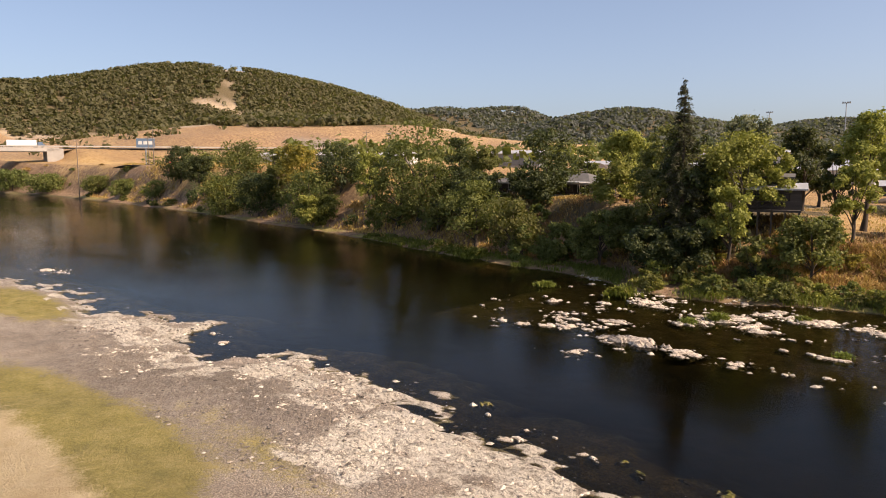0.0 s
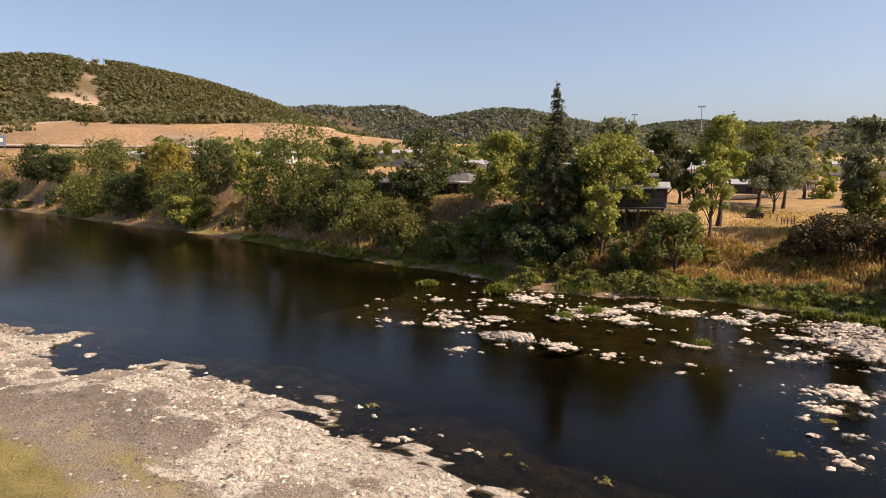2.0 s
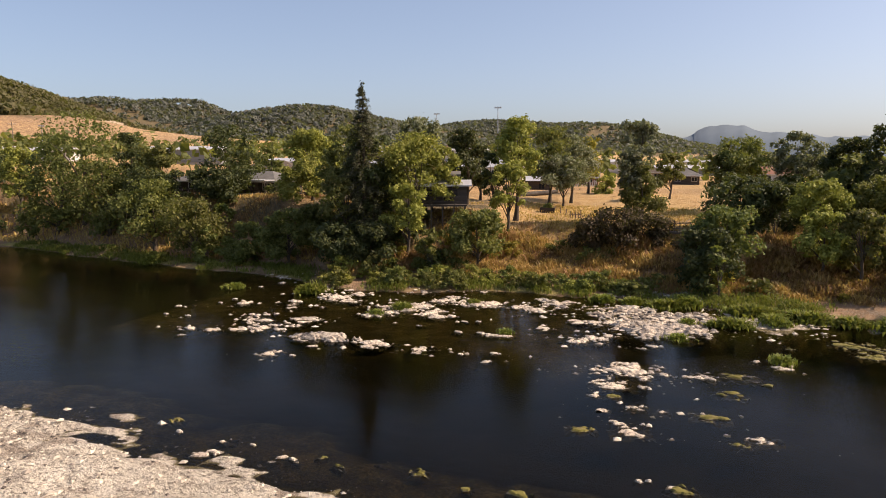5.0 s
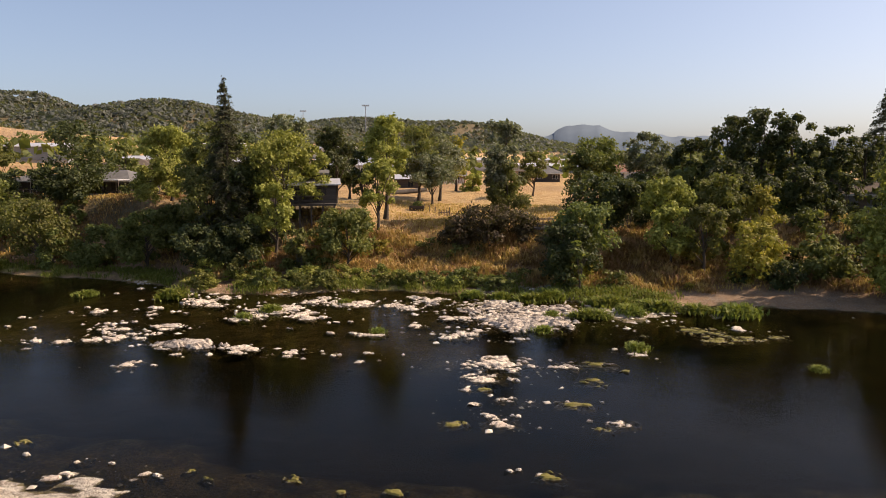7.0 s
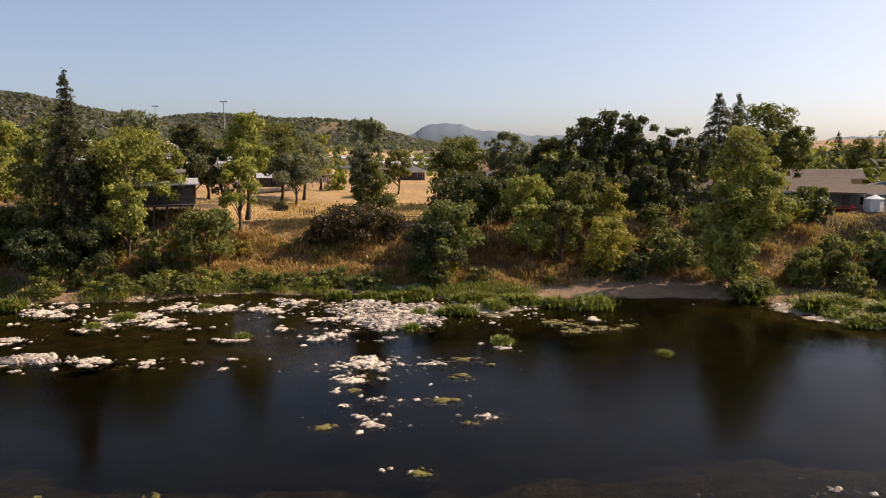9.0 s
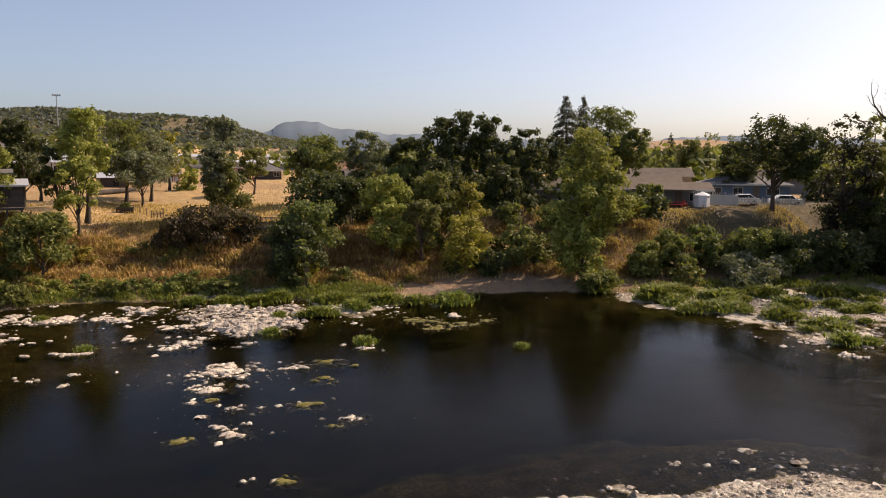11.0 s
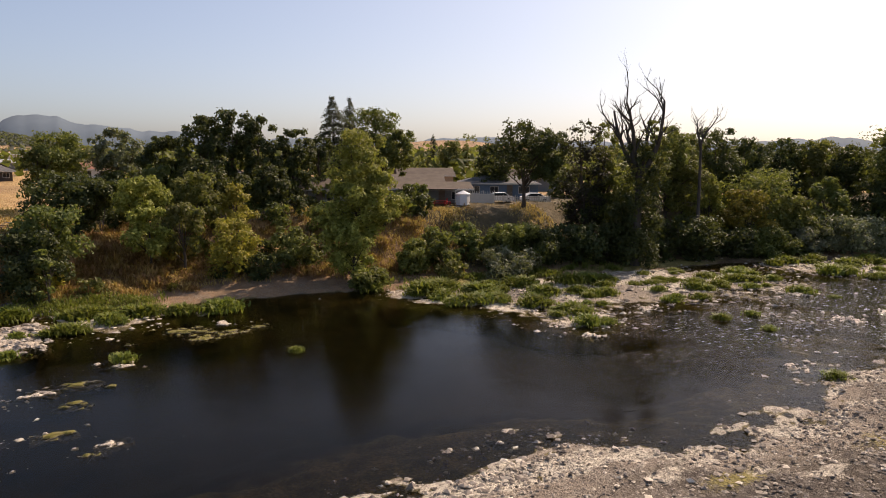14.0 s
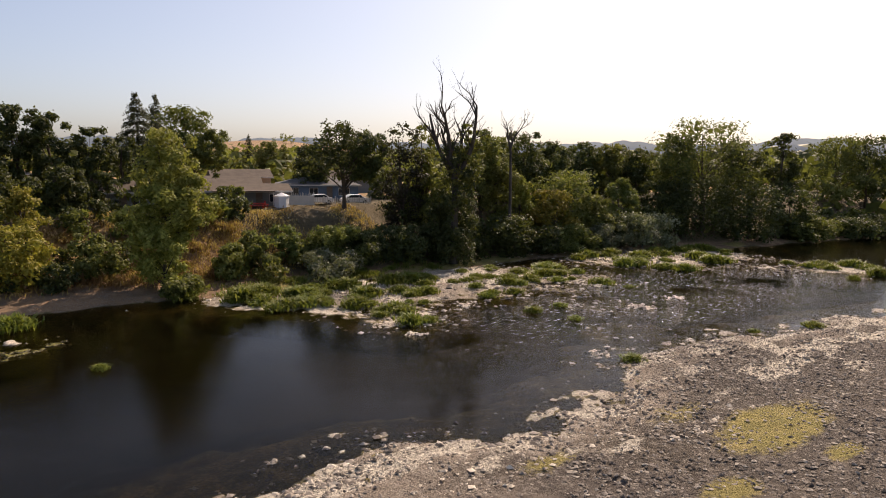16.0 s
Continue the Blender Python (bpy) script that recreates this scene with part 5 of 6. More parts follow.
brush(36, -112, -34, 7, 21, ("mid", "dark", "mid", "olive", "russet"), 0.8, 1.8, 41)
brush(9, -100, -62, 0.8, 4, ("olive", "mid", "light"), 0.6, 1.1, 42, 0.7)
brush(36, -42, 12, 4.5, 17, ("olive", "gold", "gold", "russet", "yellow", "gold"), 0.7, 1.5, 43, 0.8)
brush(52, -40, -7, 0.8, 5.0, ("mid", "olive", "olive", "light", "mid"), 0.7, 1.4, 44, 1.0)
brush(110, -33, 14, 4.0, 16, ("gold", "gold", "russet", "gold", "russet"), 0.7, 1.5, 56, 0.85)
brush(60, 2, 46, 6, 16, ("russet", "gold", "russet"), 0.8, 1.6, 57, 0.7)
brush(40, -75, -28, 2.5, 9, ("gold", "russet", "gold"), 0.6, 1.2, 58, 0.6)
brush(20, 10, 40, 5, 19, ("olive", "dark", "mid", "yellow", "russet", "dark"), 1.0, 2.0, 45)
brush(8, 40, 62, 5, 10, ("olive", "mid", "russet"), 0.9, 1.5, 60)
brush(26, 8, 44, 15, 28, ("dark", "mid", "dark"), 1.3, 2.3, 50)
brush(16, 38, 68, 2, 9, ("dark", "mid", "olive", "mid"), 1.0, 1.8, 46)
brush(16, 68, 92, 2, 16, ("dark", "mid", "olive", "dark"), 1.4, 2.6, 59)
brush(26, 6, 38, 27, 52, ("dark", "mid", "dark", "olive"), 2.0, 3.6, 54)
brush(18, 74, 130, 16, 34, ("dark", "mid", "dark"), 2.4, 4.2, 55)
brush(18, 88, 165, 0, 14, ("dark", "mid", "olive"), 1.8, 3.4, 47)
brush(24, -420, -108, 2, 17, ("olive", "yellow", "mid", "russet", "gold", "light"), 1.2, 2.5, 48, 0.8)
brush(8, -330, -112, 0.5, 5, ("mid", "olive", "dark"), 1.0, 1.9, 49, 0.7)
brush(20, -235, -104, 5, 15, ("mid", "olive", "dark", "yellow", "mid"), 1.4, 2.8, 53)
brush(18, -52, -27, 6, 14, ("dark", "mid", "dark"), 1.2, 2.1, 51)
brush(70, -36, 12, 4, 15, ("russet", "gold", "russet", "russet"), 0.8, 1.6, 52, 0.8)


for kind, pieces in SCRUB.items():
    tagged(part("dry_weeds" if kind in ("gold", "russet") else "scrub", joined(pieces), SHRUBS[kind][0][0]), SHRUBS[kind][1].replace("shrub", "scrub"), "scrub", "", "stuff")


# ---- houses ----
def slabs(w, h, thick, holes):
    """A wall of width w and height h, along x, with openings (x, sill, width, height) right through it."""
    pieces, at = [], -w / 2
    for u, sill, ow, oh in sorted(holes):
        if u - ow / 2 > at:
            pieces.append(box(at, u - ow / 2, 0, thick, 0, h))
        if sill > 0.02:
            pieces.append(box(u - ow / 2, u + ow / 2, 0, thick, 0, sill))
        pieces.append(box(u - ow / 2, u + ow / 2, 0, thick, sill + oh, h))
        at = u + ow / 2
    pieces.append(box(at, w / 2, 0, thick, 0, h))
    return joined(pieces)


def roof_shape(w, d, h, rise, over, hip, thick=0.16):
    x, y = w / 2 + over, d / 2 + over
    rx = x - (y * 0.95 if hip else 0.0)
    v = []
    for z in (0.0, -thick):
        v += [(-x, -y, h + z), (x, -y, h + z), (x, y, h + z), (-x, y, h + z), (-rx, 0, h + rise + z), (rx, 0, h + rise + z)]
    f = []
    for a, b, c, e in ((0, 1, 5, 4), (2, 3, 4, 5), (1, 2, 5, 5), (3, 0, 4, 4)):
        f += [(a, b, c), (a, c, e)] if c != e else [(a, b, c)]
        f += [(6 + b, 6 + a, 6 + c), (6 + c, 6 + a, 6 + e)] if c != e else [(6 + b, 6 + a, 6 + c)]
    for a, b in ((0, 1), (1, 2), (2, 3), (3, 0)):
        f += [(a, 6 + a, 6 + b), (a, 6 + b, b)]
    return np.array(v), np.array(f)


def window(parent, u, sill, w, h, y, frame_mat, panes=2):
    """A framed window with its panes, on a wall at depth y."""
    ob = new("window")
    ob.parent = parent
    ob.location = (u, y, sill)
    t = 0.07
    part("window_frame", joined([box(-w / 2, w / 2, -0.03, 0.09, 0, t), box(-w / 2, w / 2, -0.03, 0.09, h - t, h), box(-w / 2, -w / 2 + t, -0.03, 0.09, t, h - t), box(w / 2 - t, w / 2, -0.03, 0.09, t, h - t)]
                                + [box(-w / 2 + w * k / panes - 0.03, -w / 2 + w * k / panes + 0.03, -0.02, 0.08, t, h - t) for k in range(1, panes)]), frame_mat, ob)
    for k in range(panes):
        part("pane", box(-w / 2 + w * k / panes + 0.035, -w / 2 + w * (k + 1) / panes - 0.035, 0.03, 0.05, t + 0.003, h - t - 0.003), GLASS, ob)


def house(name, x, y, turn, w, d, h, rise, wall, roof, label, holes=(), hip=False, over=0.5, trim=None, lift=0.0, category="house", group="", door=None, chimney=False):
    z = max(level(x + dx, y + dy) for dx, dy in ((0, 0), (w / 3, -d / 3), (-w / 3, -d / 3))) - 0.15 + lift
    ob = thing(name, x, y, z, turn, label, category, group)
    openings = list(holes) + ([(door, 0.15, 0.95, 2.05)] if door is not None else [])
    front = slabs(w, h, 0.18, openings)
    part("wall", (front[0] + (0, -d / 2, 0), front[1]), wall, ob)
    part("wall", box(-w / 2, w / 2, d / 2 - 0.18, d / 2, -0.8, h), wall, ob)
    for s in (-1, 1):
        part("wall", box(s * w / 2 - 0.09 * s - 0.09, s * w / 2 - 0.09 * s + 0.09, -d / 2 + 0.183, d / 2 - 0.183, -0.8, h), wall, ob)
        if not hip:
            gx = s * (w / 2 - 0.1)
            part("gable", (np.array([(gx - 0.08, -d / 2, h), (gx - 0.08, d / 2, h), (gx - 0.08, 0, h + rise * 0.9), (gx + 0.08, -d / 2, h), (gx + 0.08, d / 2, h), (gx + 0.08, 0, h + rise * 0.9)]),
                           np.array([(0, 1, 2), (3, 5, 4), (0, 2, 5), (0, 5, 3), (1, 4, 5), (1, 5, 2)])), wall, ob)
    part("floor", box(-w / 2 + 0.19, w / 2 - 0.19, -d / 2 + 0.19, d / 2 - 0.19, -0.8, 0.12), CONCRETE, ob)
    r = part("roof", roof_shape(w, d, h, rise, over, hip), roof, ob)
    if chimney:
        part("chimney", box(0.8, 1.4, 0.3, 0.9, h, h + rise + 0.7), CUT_ROCK, r)
    for u, sill, ow, oh in holes:
        window(ob, u, sill, ow, oh, -d / 2 + 0.04, trim or WALL_WHITE)
    if door is not None:
        dd = part("door", box(door - 0.46, door + 0.46, -d / 2 + 0.06, -d / 2 + 0.11, 0.153, 2.197), TIMBER, ob)
        part("door_handle", box(door + 0.32, door + 0.38, -d / 2 + 0.0, -d / 2 + 0.06, 1.05, 1.13), STEEL, dd)
    part("fascia", joined([box(-w / 2 - over, w / 2 + over, -d / 2 - over - 0.045, -d / 2 - over - 0.004, h - 0.2, h + 0.02)]), trim or WALL_WHITE, ob)
    return ob


def railing(parent, x0, x1, y, z, material, high=1.0, step=1.2):
    """Posts, top and lower rails along x."""
    n = max(2, int(round(abs(x1 - x0) / step)) + 1)
    for k in range(n):
        u = x0 + (x1 - x0) * k / (n - 1)
        part("post", box(u - 0.05, u + 0.05, y - 0.05, y + 0.05, z, z + high), material, parent)
    for at in (0.35, 0.92):
        part("rail", box(min(x0, x1), max(x0, x1), y - 0.085, y - 0.053, z + high * at, z + high * at + 0.09), material, parent)


def deck(parent, x0, x1, y0, y1, z, drop, material):
    """A boarded deck on posts, with joists."""
    n = int((x1 - x0) / 0.30)
    boards = part("deck_boards", joined([box(x0 + (x1 - x0) * k / n + 0.006, x0 + (x1 - x0) * (k + 1) / n - 0.006, y0, y1, z - 0.04, z) for k in range(n)]), material, parent)
    tagged(boards, kind="stuff")
    part("joist", box(x0, x1, y0, y0 + 0.08, z - 0.26, z - 0.043), material, parent)
    m = max(2, int((x1 - x0) / 2.2) + 1)
    for k in range(m):
        u = x0 + 0.1 + (x1 - x0 - 0.2) * k / (m - 1)
        part("support_post", box(u - 0.08, u + 0.08, y0 + 0.083, y0 + 0.24, z - drop, z - 0.044), material, parent)


def steep_house():
    """The dark boarded house that stands on posts on the bank."""
    x, y = -32.2, 83.6
    z = level(x, y)
    ob = thing("bank_house", x, y, 8.35, 20, "dark weathered timber house on posts, shadow put into its boards, pale metal roof", "house")
    w, d, h = 5.8, 5.2, 2.3
    wall = slabs(w, h, 0.16, [(-1.6, 0.9, 1.2, 0.9), (1.2, 0.9, 1.3, 0.9)])
    part("wall", (wall[0] + (0, -d / 2, 0), wall[1]), WALL_DARK, ob)
    part("wall", box(-w / 2, w / 2, d / 2 - 0.16, d / 2, 0, h), WALL_DARK, ob)
    part("wall", box(-w / 2, -w / 2 + 0.16, -d / 2 + 0.163, d / 2 - 0.163, 0, h), WALL_DARK, ob)
    # paler paint on this end holds the sunlight falling on it
    part("wall", box(w / 2 - 0.16, w / 2, -d / 2 + 0.163, d / 2 - 0.163, 0, h), WALL_TAN, ob, "end wall with sunlight put into its pale colour")
    part("roof", roof_shape(w, d, h, 0.55, 0.6, False), ROOF_METAL, ob, "pale corrugated metal roof")
    part("upper_room", box(-w / 2 + 0.6, w / 2 - 1.6, -0.2, d / 2 - 0.3, h + 0.2, h + 1.25), WALL_DARK, ob)
    part("upper_roof", roof_shape(w - 2.0, 2.9, h + 1.25, 0.35, 0.3, False), ROOF_GREY, ob)
    # floor, stilts and railing in the dark boards, the shadow put into their colour
    part("floor", box(-w / 2, w / 2, -d / 2 - 1.4, d / 2, -0.22, -0.004), WALL_DARK, ob)
    for u in (-2.7, -1.35, 0.0, 1.35, 2.7):
        part("stilt", box(u - 0.09, u + 0.09, -d / 2 - 1.3, -d / 2 - 1.12, z - 10.6, -0.223), WALL_DARK, ob)
        part("stilt", box(u - 0.09, u + 0.09, 0.0, 0.18, z - 9.6, -0.223), WALL_DARK, ob)
    railing(ob, -w / 2, w / 2, -d / 2 - 1.3, 0.0, WALL_DARK, 0.95, 1.4)
    for u, ow in ((-1.6, 1.2), (1.2, 1.3)):
        window(ob, u, 0.9, ow, 0.9, -d / 2 + 0.04, WALL_DARK)


steep_house()
# both cottages below take the dark boards: tree shade put into the wall colour
ob = house("cottage", -80.0, 96.5, -8, 8.0, 6.5, 2.2, 1.0, WALL_DARK, ROOF_GREY, "low cottage with a shingle hip roof behind trees, shade put into its dark walls", [(-2.2, 0.9, 1.6, 1.1), (1.6, 0.9, 1.4, 1.1)], True, lift=0.0)
deck(ob, -4.2, 4.6, -5.6, -3.26, 0.0, 1.2, TIMBER)
railing(ob, -4.2, 4.6, -5.5, 0.0, TIMBER, 1.0, 1.3)
ob = house("cottage", -68.0, 98.5, -6, 8.0, 6.6, 2.3, 1.5, WALL_DARK, ROOF_GREY, "cottage with a pale hip roof and a white porch awning, shade put into its dark walls", [(-3.0, 0.8, 1.4, 1.2), (2.4, 0.8, 1.8, 1.2)], True, lift=0.0, door=0.2)
part("porch_awning", box(-1.0, 4.6, -6.4, -4.02, 2.45, 2.58), ROOF_METAL, ob, "flat white porch awning")
for u in (-0.9, 1.8, 4.5):
    part("awning_post", box(u - 0.06, u + 0.06, -6.3, -6.18, 0.0, 2.447), WALL_DARK, ob)
deck(ob, -3.6, 4.8, -6.4, -3.55, 0.0, 1.2, TIMBER)
part("porch_panel", box(-0.9, 4.5, -6.44, -6.403, 0.1, 0.55), WALL_WHITE, ob, "white porch skirting board")
railing(ob, -3.6, 4.8, -6.32, 0.0, WALL_DARK, 1.0, 1.4)
t = thing("orange_cooler", -71.0, 94.6, level(-68.0, 98.5) - 0.02, 10, "bright orange box standing on a porch", "box")
part("body", box(-0.75, 0.75, -0.35, 0.35, 0, 0.75), ORANGE_PAINT, t)
part("lid", box(-0.79, 0.79, -0.39, 0.39, 0.753, 0.86), WHITE_SHEET, t, "white box lid")
house("cottage", -44.0, 93.5, 4, 9.5, 6.5, 2.6, 1.3, WALL_TAN, ROOF_METAL, "tan cottage with a pale low roof between trees", [(-2.6, 0.8, 1.6, 1.2), (2.4, 0.8, 1.8, 1.2)], lift=0.3, door=0.0)

house("bungalow", 34.0, 96.0, -24, 8.0, 6.5, 2.4, 1.3, WALL_GREY, ROOF_BROWN, "grey bungalow with a brown shingle roof behind oaks", [(-2.4, 0.9, 1.5, 1.1), (2.2, 0.4, 1.8, 1.7)], door=0.3, lift=0.1)
ob = house("bungalow", 50.5, 94.5, -22, 11.5, 7.0, 2.3, 0.9, WALL_GREY, ROOF_BROWN, "grey-green bungalow with a brown roof and covered patio", [(-3.4, 0.5, 1.8, 1.5), (3.8, 0.7, 1.6, 1.2)], door=1.6)
part("patio_roof", box(-4.8, 3.4, -6.2, -4.02, 2.30, 2.42), ROOF_BROWN, ob)
for u in (-4.6, -0.7, 3.2):
    part("patio_post", box(u - 0.06, u + 0.06, -6.1, -5.98, 0, 2.297), WALL_WHITE, ob)
part("patio", box(-5.2, 4.6, -6.8, -3.55, -0.3, 0.03), CONCRETE, ob)
house("bungalow", 66.5, 100.0, -30, 12.5, 7.5, 2.5, 1.1, BLUE_PAINT, ROOF_GREY, "blue-grey bungalow with a pale hip roof", [(-4.0, 0.8, 1.8, 1.2), (-0.8, 0.8, 1.4, 1.2), (4.0, 0.8, 1.8, 1.2)], True, door=1.7, lift=0.1)
house("bungalow", 60.0, 119.0, -25, 11.0, 8.0, 2.3, 1.2, WALL_GREY, ROOF_BROWN, "grey house with a broad brown shingle roof set behind", [(0, 0.8, 1.8, 1.2)])
house("bungalow", 70.0, 133.0, -20, 11.0, 8.0, 2.6, 1.5, WALL_TAN, ROOF_BROWN, "tan house with a dark brown roof", [(0, 0.8, 1.8, 1.2)], lift=0.2)
house("bungalow", 88.0, 120.0, -30, 12.0, 8.0, 2.7, 1.6, WALL_GREY, ROOF_BROWN, "grey house with a brown roof among trees", [(0, 0.8, 1.8, 1.2)])

# garden things by the bungalows
z = level(52.3, 87.4)
t = thing("garden_shed", 52.3, 87.4, z - 0.05, -25, "small white six-sided garden shed with a peaked top", "shed")
six = [(1.0 * math.cos(a), 1.0 * math.sin(a)) for a in np.linspace(0, 2 * math.pi, 6, endpoint=False)]
part("body", (np.array([(a, b, 0) for a, b in six] + [(a, b, 1.55) for a, b in six]), np.array([(k, (k + 1) % 6, 6 + (k + 1) % 6, 6 + k) for k in range(6)])), WHITE_SHEET, t)
part("roof", (np.array([(1.12 * a, 1.12 * b, 1.56) for a, b in six] + [(0, 0, 2.05)]), np.array([(k, (k + 1) % 6, 6) for k in range(6)])), WHITE_SHEET, t)
t = thing("white_fence", 55.6, 88.8, level(55.6, 88.8) - 0.05, -28, "tall white panel fence with a lattice top", "fence")
for k in range(3):
    part("panel", box(-2.4 + 1.6 * k + 0.06, -0.8 + 1.6 * k - 0.06, -0.03, 0.03, 0.1, 1.45), WALL_WHITE, t)
    part("lattice", joined([box(-2.4 + 1.6 * k + 0.10 + 0.24 * j, -2.4 + 1.6 * k + 0.16 + 0.24 * j, -0.02, 0.02, 1.453, 1.80) for j in range(6)]), WALL_WHITE, t)
for k in range(4):
    part("post", box(-2.4 + 1.6 * k - 0.055, -2.4 + 1.6 * k + 0.055, -0.055, 0.055, 0, 1.9), WALL_WHITE, t)
t = thing("picket_fence", 62.0, 87.0, level(62.0, 87.0) - 0.05, -32, "low white picket fence along the garden", "fence")
for k in range(24):
    part("picket", box(-4.2 + 0.36 * k, -4.08 + 0.36 * k, -0.025, 0.0, 0.1, 0.95), WALL_WHITE, t)
for zz in (0.25, 0.7):
    part("rail", box(-4.3, 4.4, 0.003, 0.045, zz, zz + 0.08), WALL_WHITE, t)
for k in range(6):
    part("post", box(-4.3 + 1.72 * k, -4.18 + 1.72 * k, 0.048, 0.16, 0, 1.1), WALL_WHITE, t)
t = thing("picnic_table", 48.6, 87.6, level(48.6, 87.6), -20, "red picnic table with benches on a patio", "table")
part("tabletop", joined([box(-1.1, 1.1, -0.42 + 0.215 * k, -0.22 + 0.215 * k, 0.70, 0.75) for k in range(4)]), RED_PAINT, t)
for s in (-1, 1):
    part("bench", box(-1.1, 1.1, s * 0.85 - 0.14, s * 0.85 + 0.14, 0.42, 0.46), RED_PAINT, t)
    part("leg_frame", joined([box(s * 0.8 - 0.04, s * 0.8 + 0.04, -0.9, 0.9, 0.34, 0.417), box(s * 0.8 - 0.04, s * 0.8 + 0.04, -0.5, -0.4, 0, 0.697), box(s * 0.8 - 0.04, s * 0.8 + 0.04, 0.4, 0.5, 0, 0.697)]), RED_PAINT, t)
for k, (x, y) in enumerate(((46.3, 88.8), (50.4, 88.2), (47.4, 89.6))):
    t = thing("patio_chair", x, y, level(x, y), 40 * k, "red garden chair on the patio", "chair", "patio chairs")
    part("seat", box(-0.26, 0.26, -0.26, 0.26, 0.40, 0.45), RED_PAINT, t)
    part("backrest", box(-0.26, 0.26, 0.22, 0.27, 0.453, 0.95), RED_PAINT, t)
    for sx in (-1, 1):
        for sy in (-1, 1):
            part("leg", box(sx * 0.23 - 0.025, sx * 0.23 + 0.025, sy * 0.22 - 0.025, sy * 0.22 + 0.025, 0, 0.397), RED_PAINT, t)


def car(name, x, y, turn, material, label, scale=1.0, lift=0.0):
    """A parked car: a body with a cabin, windows, four wheels with rims and lights."""
    t = thing(name, x, y, level(x, y) + lift, turn, label, "car", "parked cars")
    t.scale = (scale, scale, scale)
    prof = [(-2.15, 0.35), (-2.15, 0.75), (-2.0, 0.88), (-1.25, 0.95), (-0.75, 1.42), (0.85, 1.45), (1.55, 0.98), (2.1, 0.85), (2.2, 0.5), (2.15, 0.35)]
    n = len(prof)
    v = np.array([(a, s * (0.86 if b < 1.2 else 0.70), b) for s in (-1, 1) for a, b in prof])
    f = [(k, (k + 1) % n, n + (k + 1) % n, n + k) for k in range(n)]
    side = [(0, k, k + 1) for k in range(1, n - 1)]
    part("body", (v, np.array([q for quad in f for q in ((quad[0], quad[2], quad[1]), (quad[0], quad[3], quad[2]))] + side + [(n + a, n + c, n + b) for a, b, c in side])), material, t)
    for s in (-1, 1):
        part("side_window", (np.array([(-1.05, s * 0.845, 1.0), (1.3, s * 0.845, 1.02), (0.8, s * 0.735, 1.38), (-0.72, s * 0.735, 1.36)]) + (0, s * 0.012, 0), np.array([(0, 1, 2, 3)])), GLASS, t)
        for a in (-1.35, 1.35):
            ring = [(a + 0.32 * math.cos(q), s * 0.88, 0.32 + 0.32 * math.sin(q)) for q in np.linspace(0, 2 * math.pi, 14, endpoint=False)]
            w = part("wheel", (np.array(ring + [(p0, s * 0.68, p2) for p0, p1, p2 in ring] + [(a, s * 0.88, 0.32)]),
                               np.array([q for k in range(14) for q in ((k, (k + 1) % 14, 14 + (k + 1) % 14), (k, 14 + (k + 1) % 14, 14 + k), (k, (k + 1) % 14, 28))])), TYRE, t)
            part("rim", (np.array([(a + 0.19 * math.cos(q), s * 0.892, 0.32 + 0.19 * math.sin(q)) for q in np.linspace(0, 2 * math.pi, 10, endpoint=False)]), np.array([tuple(range(10))])), STEEL, w)
        part("headlight", box(2.12, 2.2, s * 0.6 - 0.14, s * 0.6 + 0.14, 0.62, 0.76), WHITE_SHEET, t)
        part("tail_light", box(-2.18, -2.11, s * 0.62 - 0.14, s * 0.62 + 0.14, 0.66, 0.82), RED_PAINT, t)
    return t


for k, (x, y, turn, m, lab) in enumerate([(60.3, 90.3, -25, WHITE_SHEET, "white car parked beside a garden fence"), (65.2, 88.0, 160, WHITE_SHEET, "white car parked under dark trees"),
                                          (-270, 127, 10, WHITE_SHEET, "white car parked by the upstream road"), (-263, 129, 14, BLUE_PAINT, "dark blue car parked by the upstream road"),
                                          (-256, 131, 12, STEEL, "silver car parked by the upstream road"), (-249, 133, 12, WHITE_SHEET, "white car parked by the upstream road"), (-283, 124, 12, RED_PAINT, "red car parked by the upstream road")]):
    car("parked_car", x, y, turn, m, lab)

# the field: platform, gate, fences, sheds
z = level(-4.3, 88.2)
t = thing("river_platform", -4.3, 88.2, z, 3, "weathered timber platform with railings and steps on the bank edge", "platform")
deck(t, -1.2, 1.2, -1.0, 1.0, 0.25, 1.6, TIMBER)
railing(t, -1.2, 1.2, -0.95, 0.25, TIMBER, 1.0, 0.6)
railing(t, -1.2, 1.2, 0.95, 0.25, TIMBER, 1.0, 1.2)
for k in range(7):
    part("step", box(-1.55 - 0.3 * k, -1.23 - 0.3 * k, -0.95, -0.1, 0.0 - 0.2 * k, 0.06 - 0.2 * k), TIMBER, t)
part("handrail", tube([(-1.2, -0.95, 1.2), (-3.4, -0.95, -0.3)], [0.045, 0.045], 6), TIMBER, t)
t = thing("metal_arch", -2.9, 92.5, level(-2.9, 92.5), 0, "thin bent metal frame standing in dry grass", "frame")
part("tube", tube([(-0.9, 0, -0.1), (-0.9, 0, 0.75), (-0.6, 0, 0.95), (0.6, 0, 0.9), (0.9, 0, 0.7), (0.95, 0, -0.1)], [0.035] * 6, 6), STEEL, t)
t = thing("field_gate", -18.6, 99.0, level(-18.6, 99.0) - 0.1, 12, "old grey timber gate and leaning posts at the field edge", "gate")
for u, hgt in ((-0.7, 1.1), (-0.4, 0.9), (0.0, 1.0), (0.4, 0.95), (0.75, 1.35)):
    part("picket", box(u - 0.07, u + 0.07, -0.04, 0.04, 0, hgt), TIMBER, t)
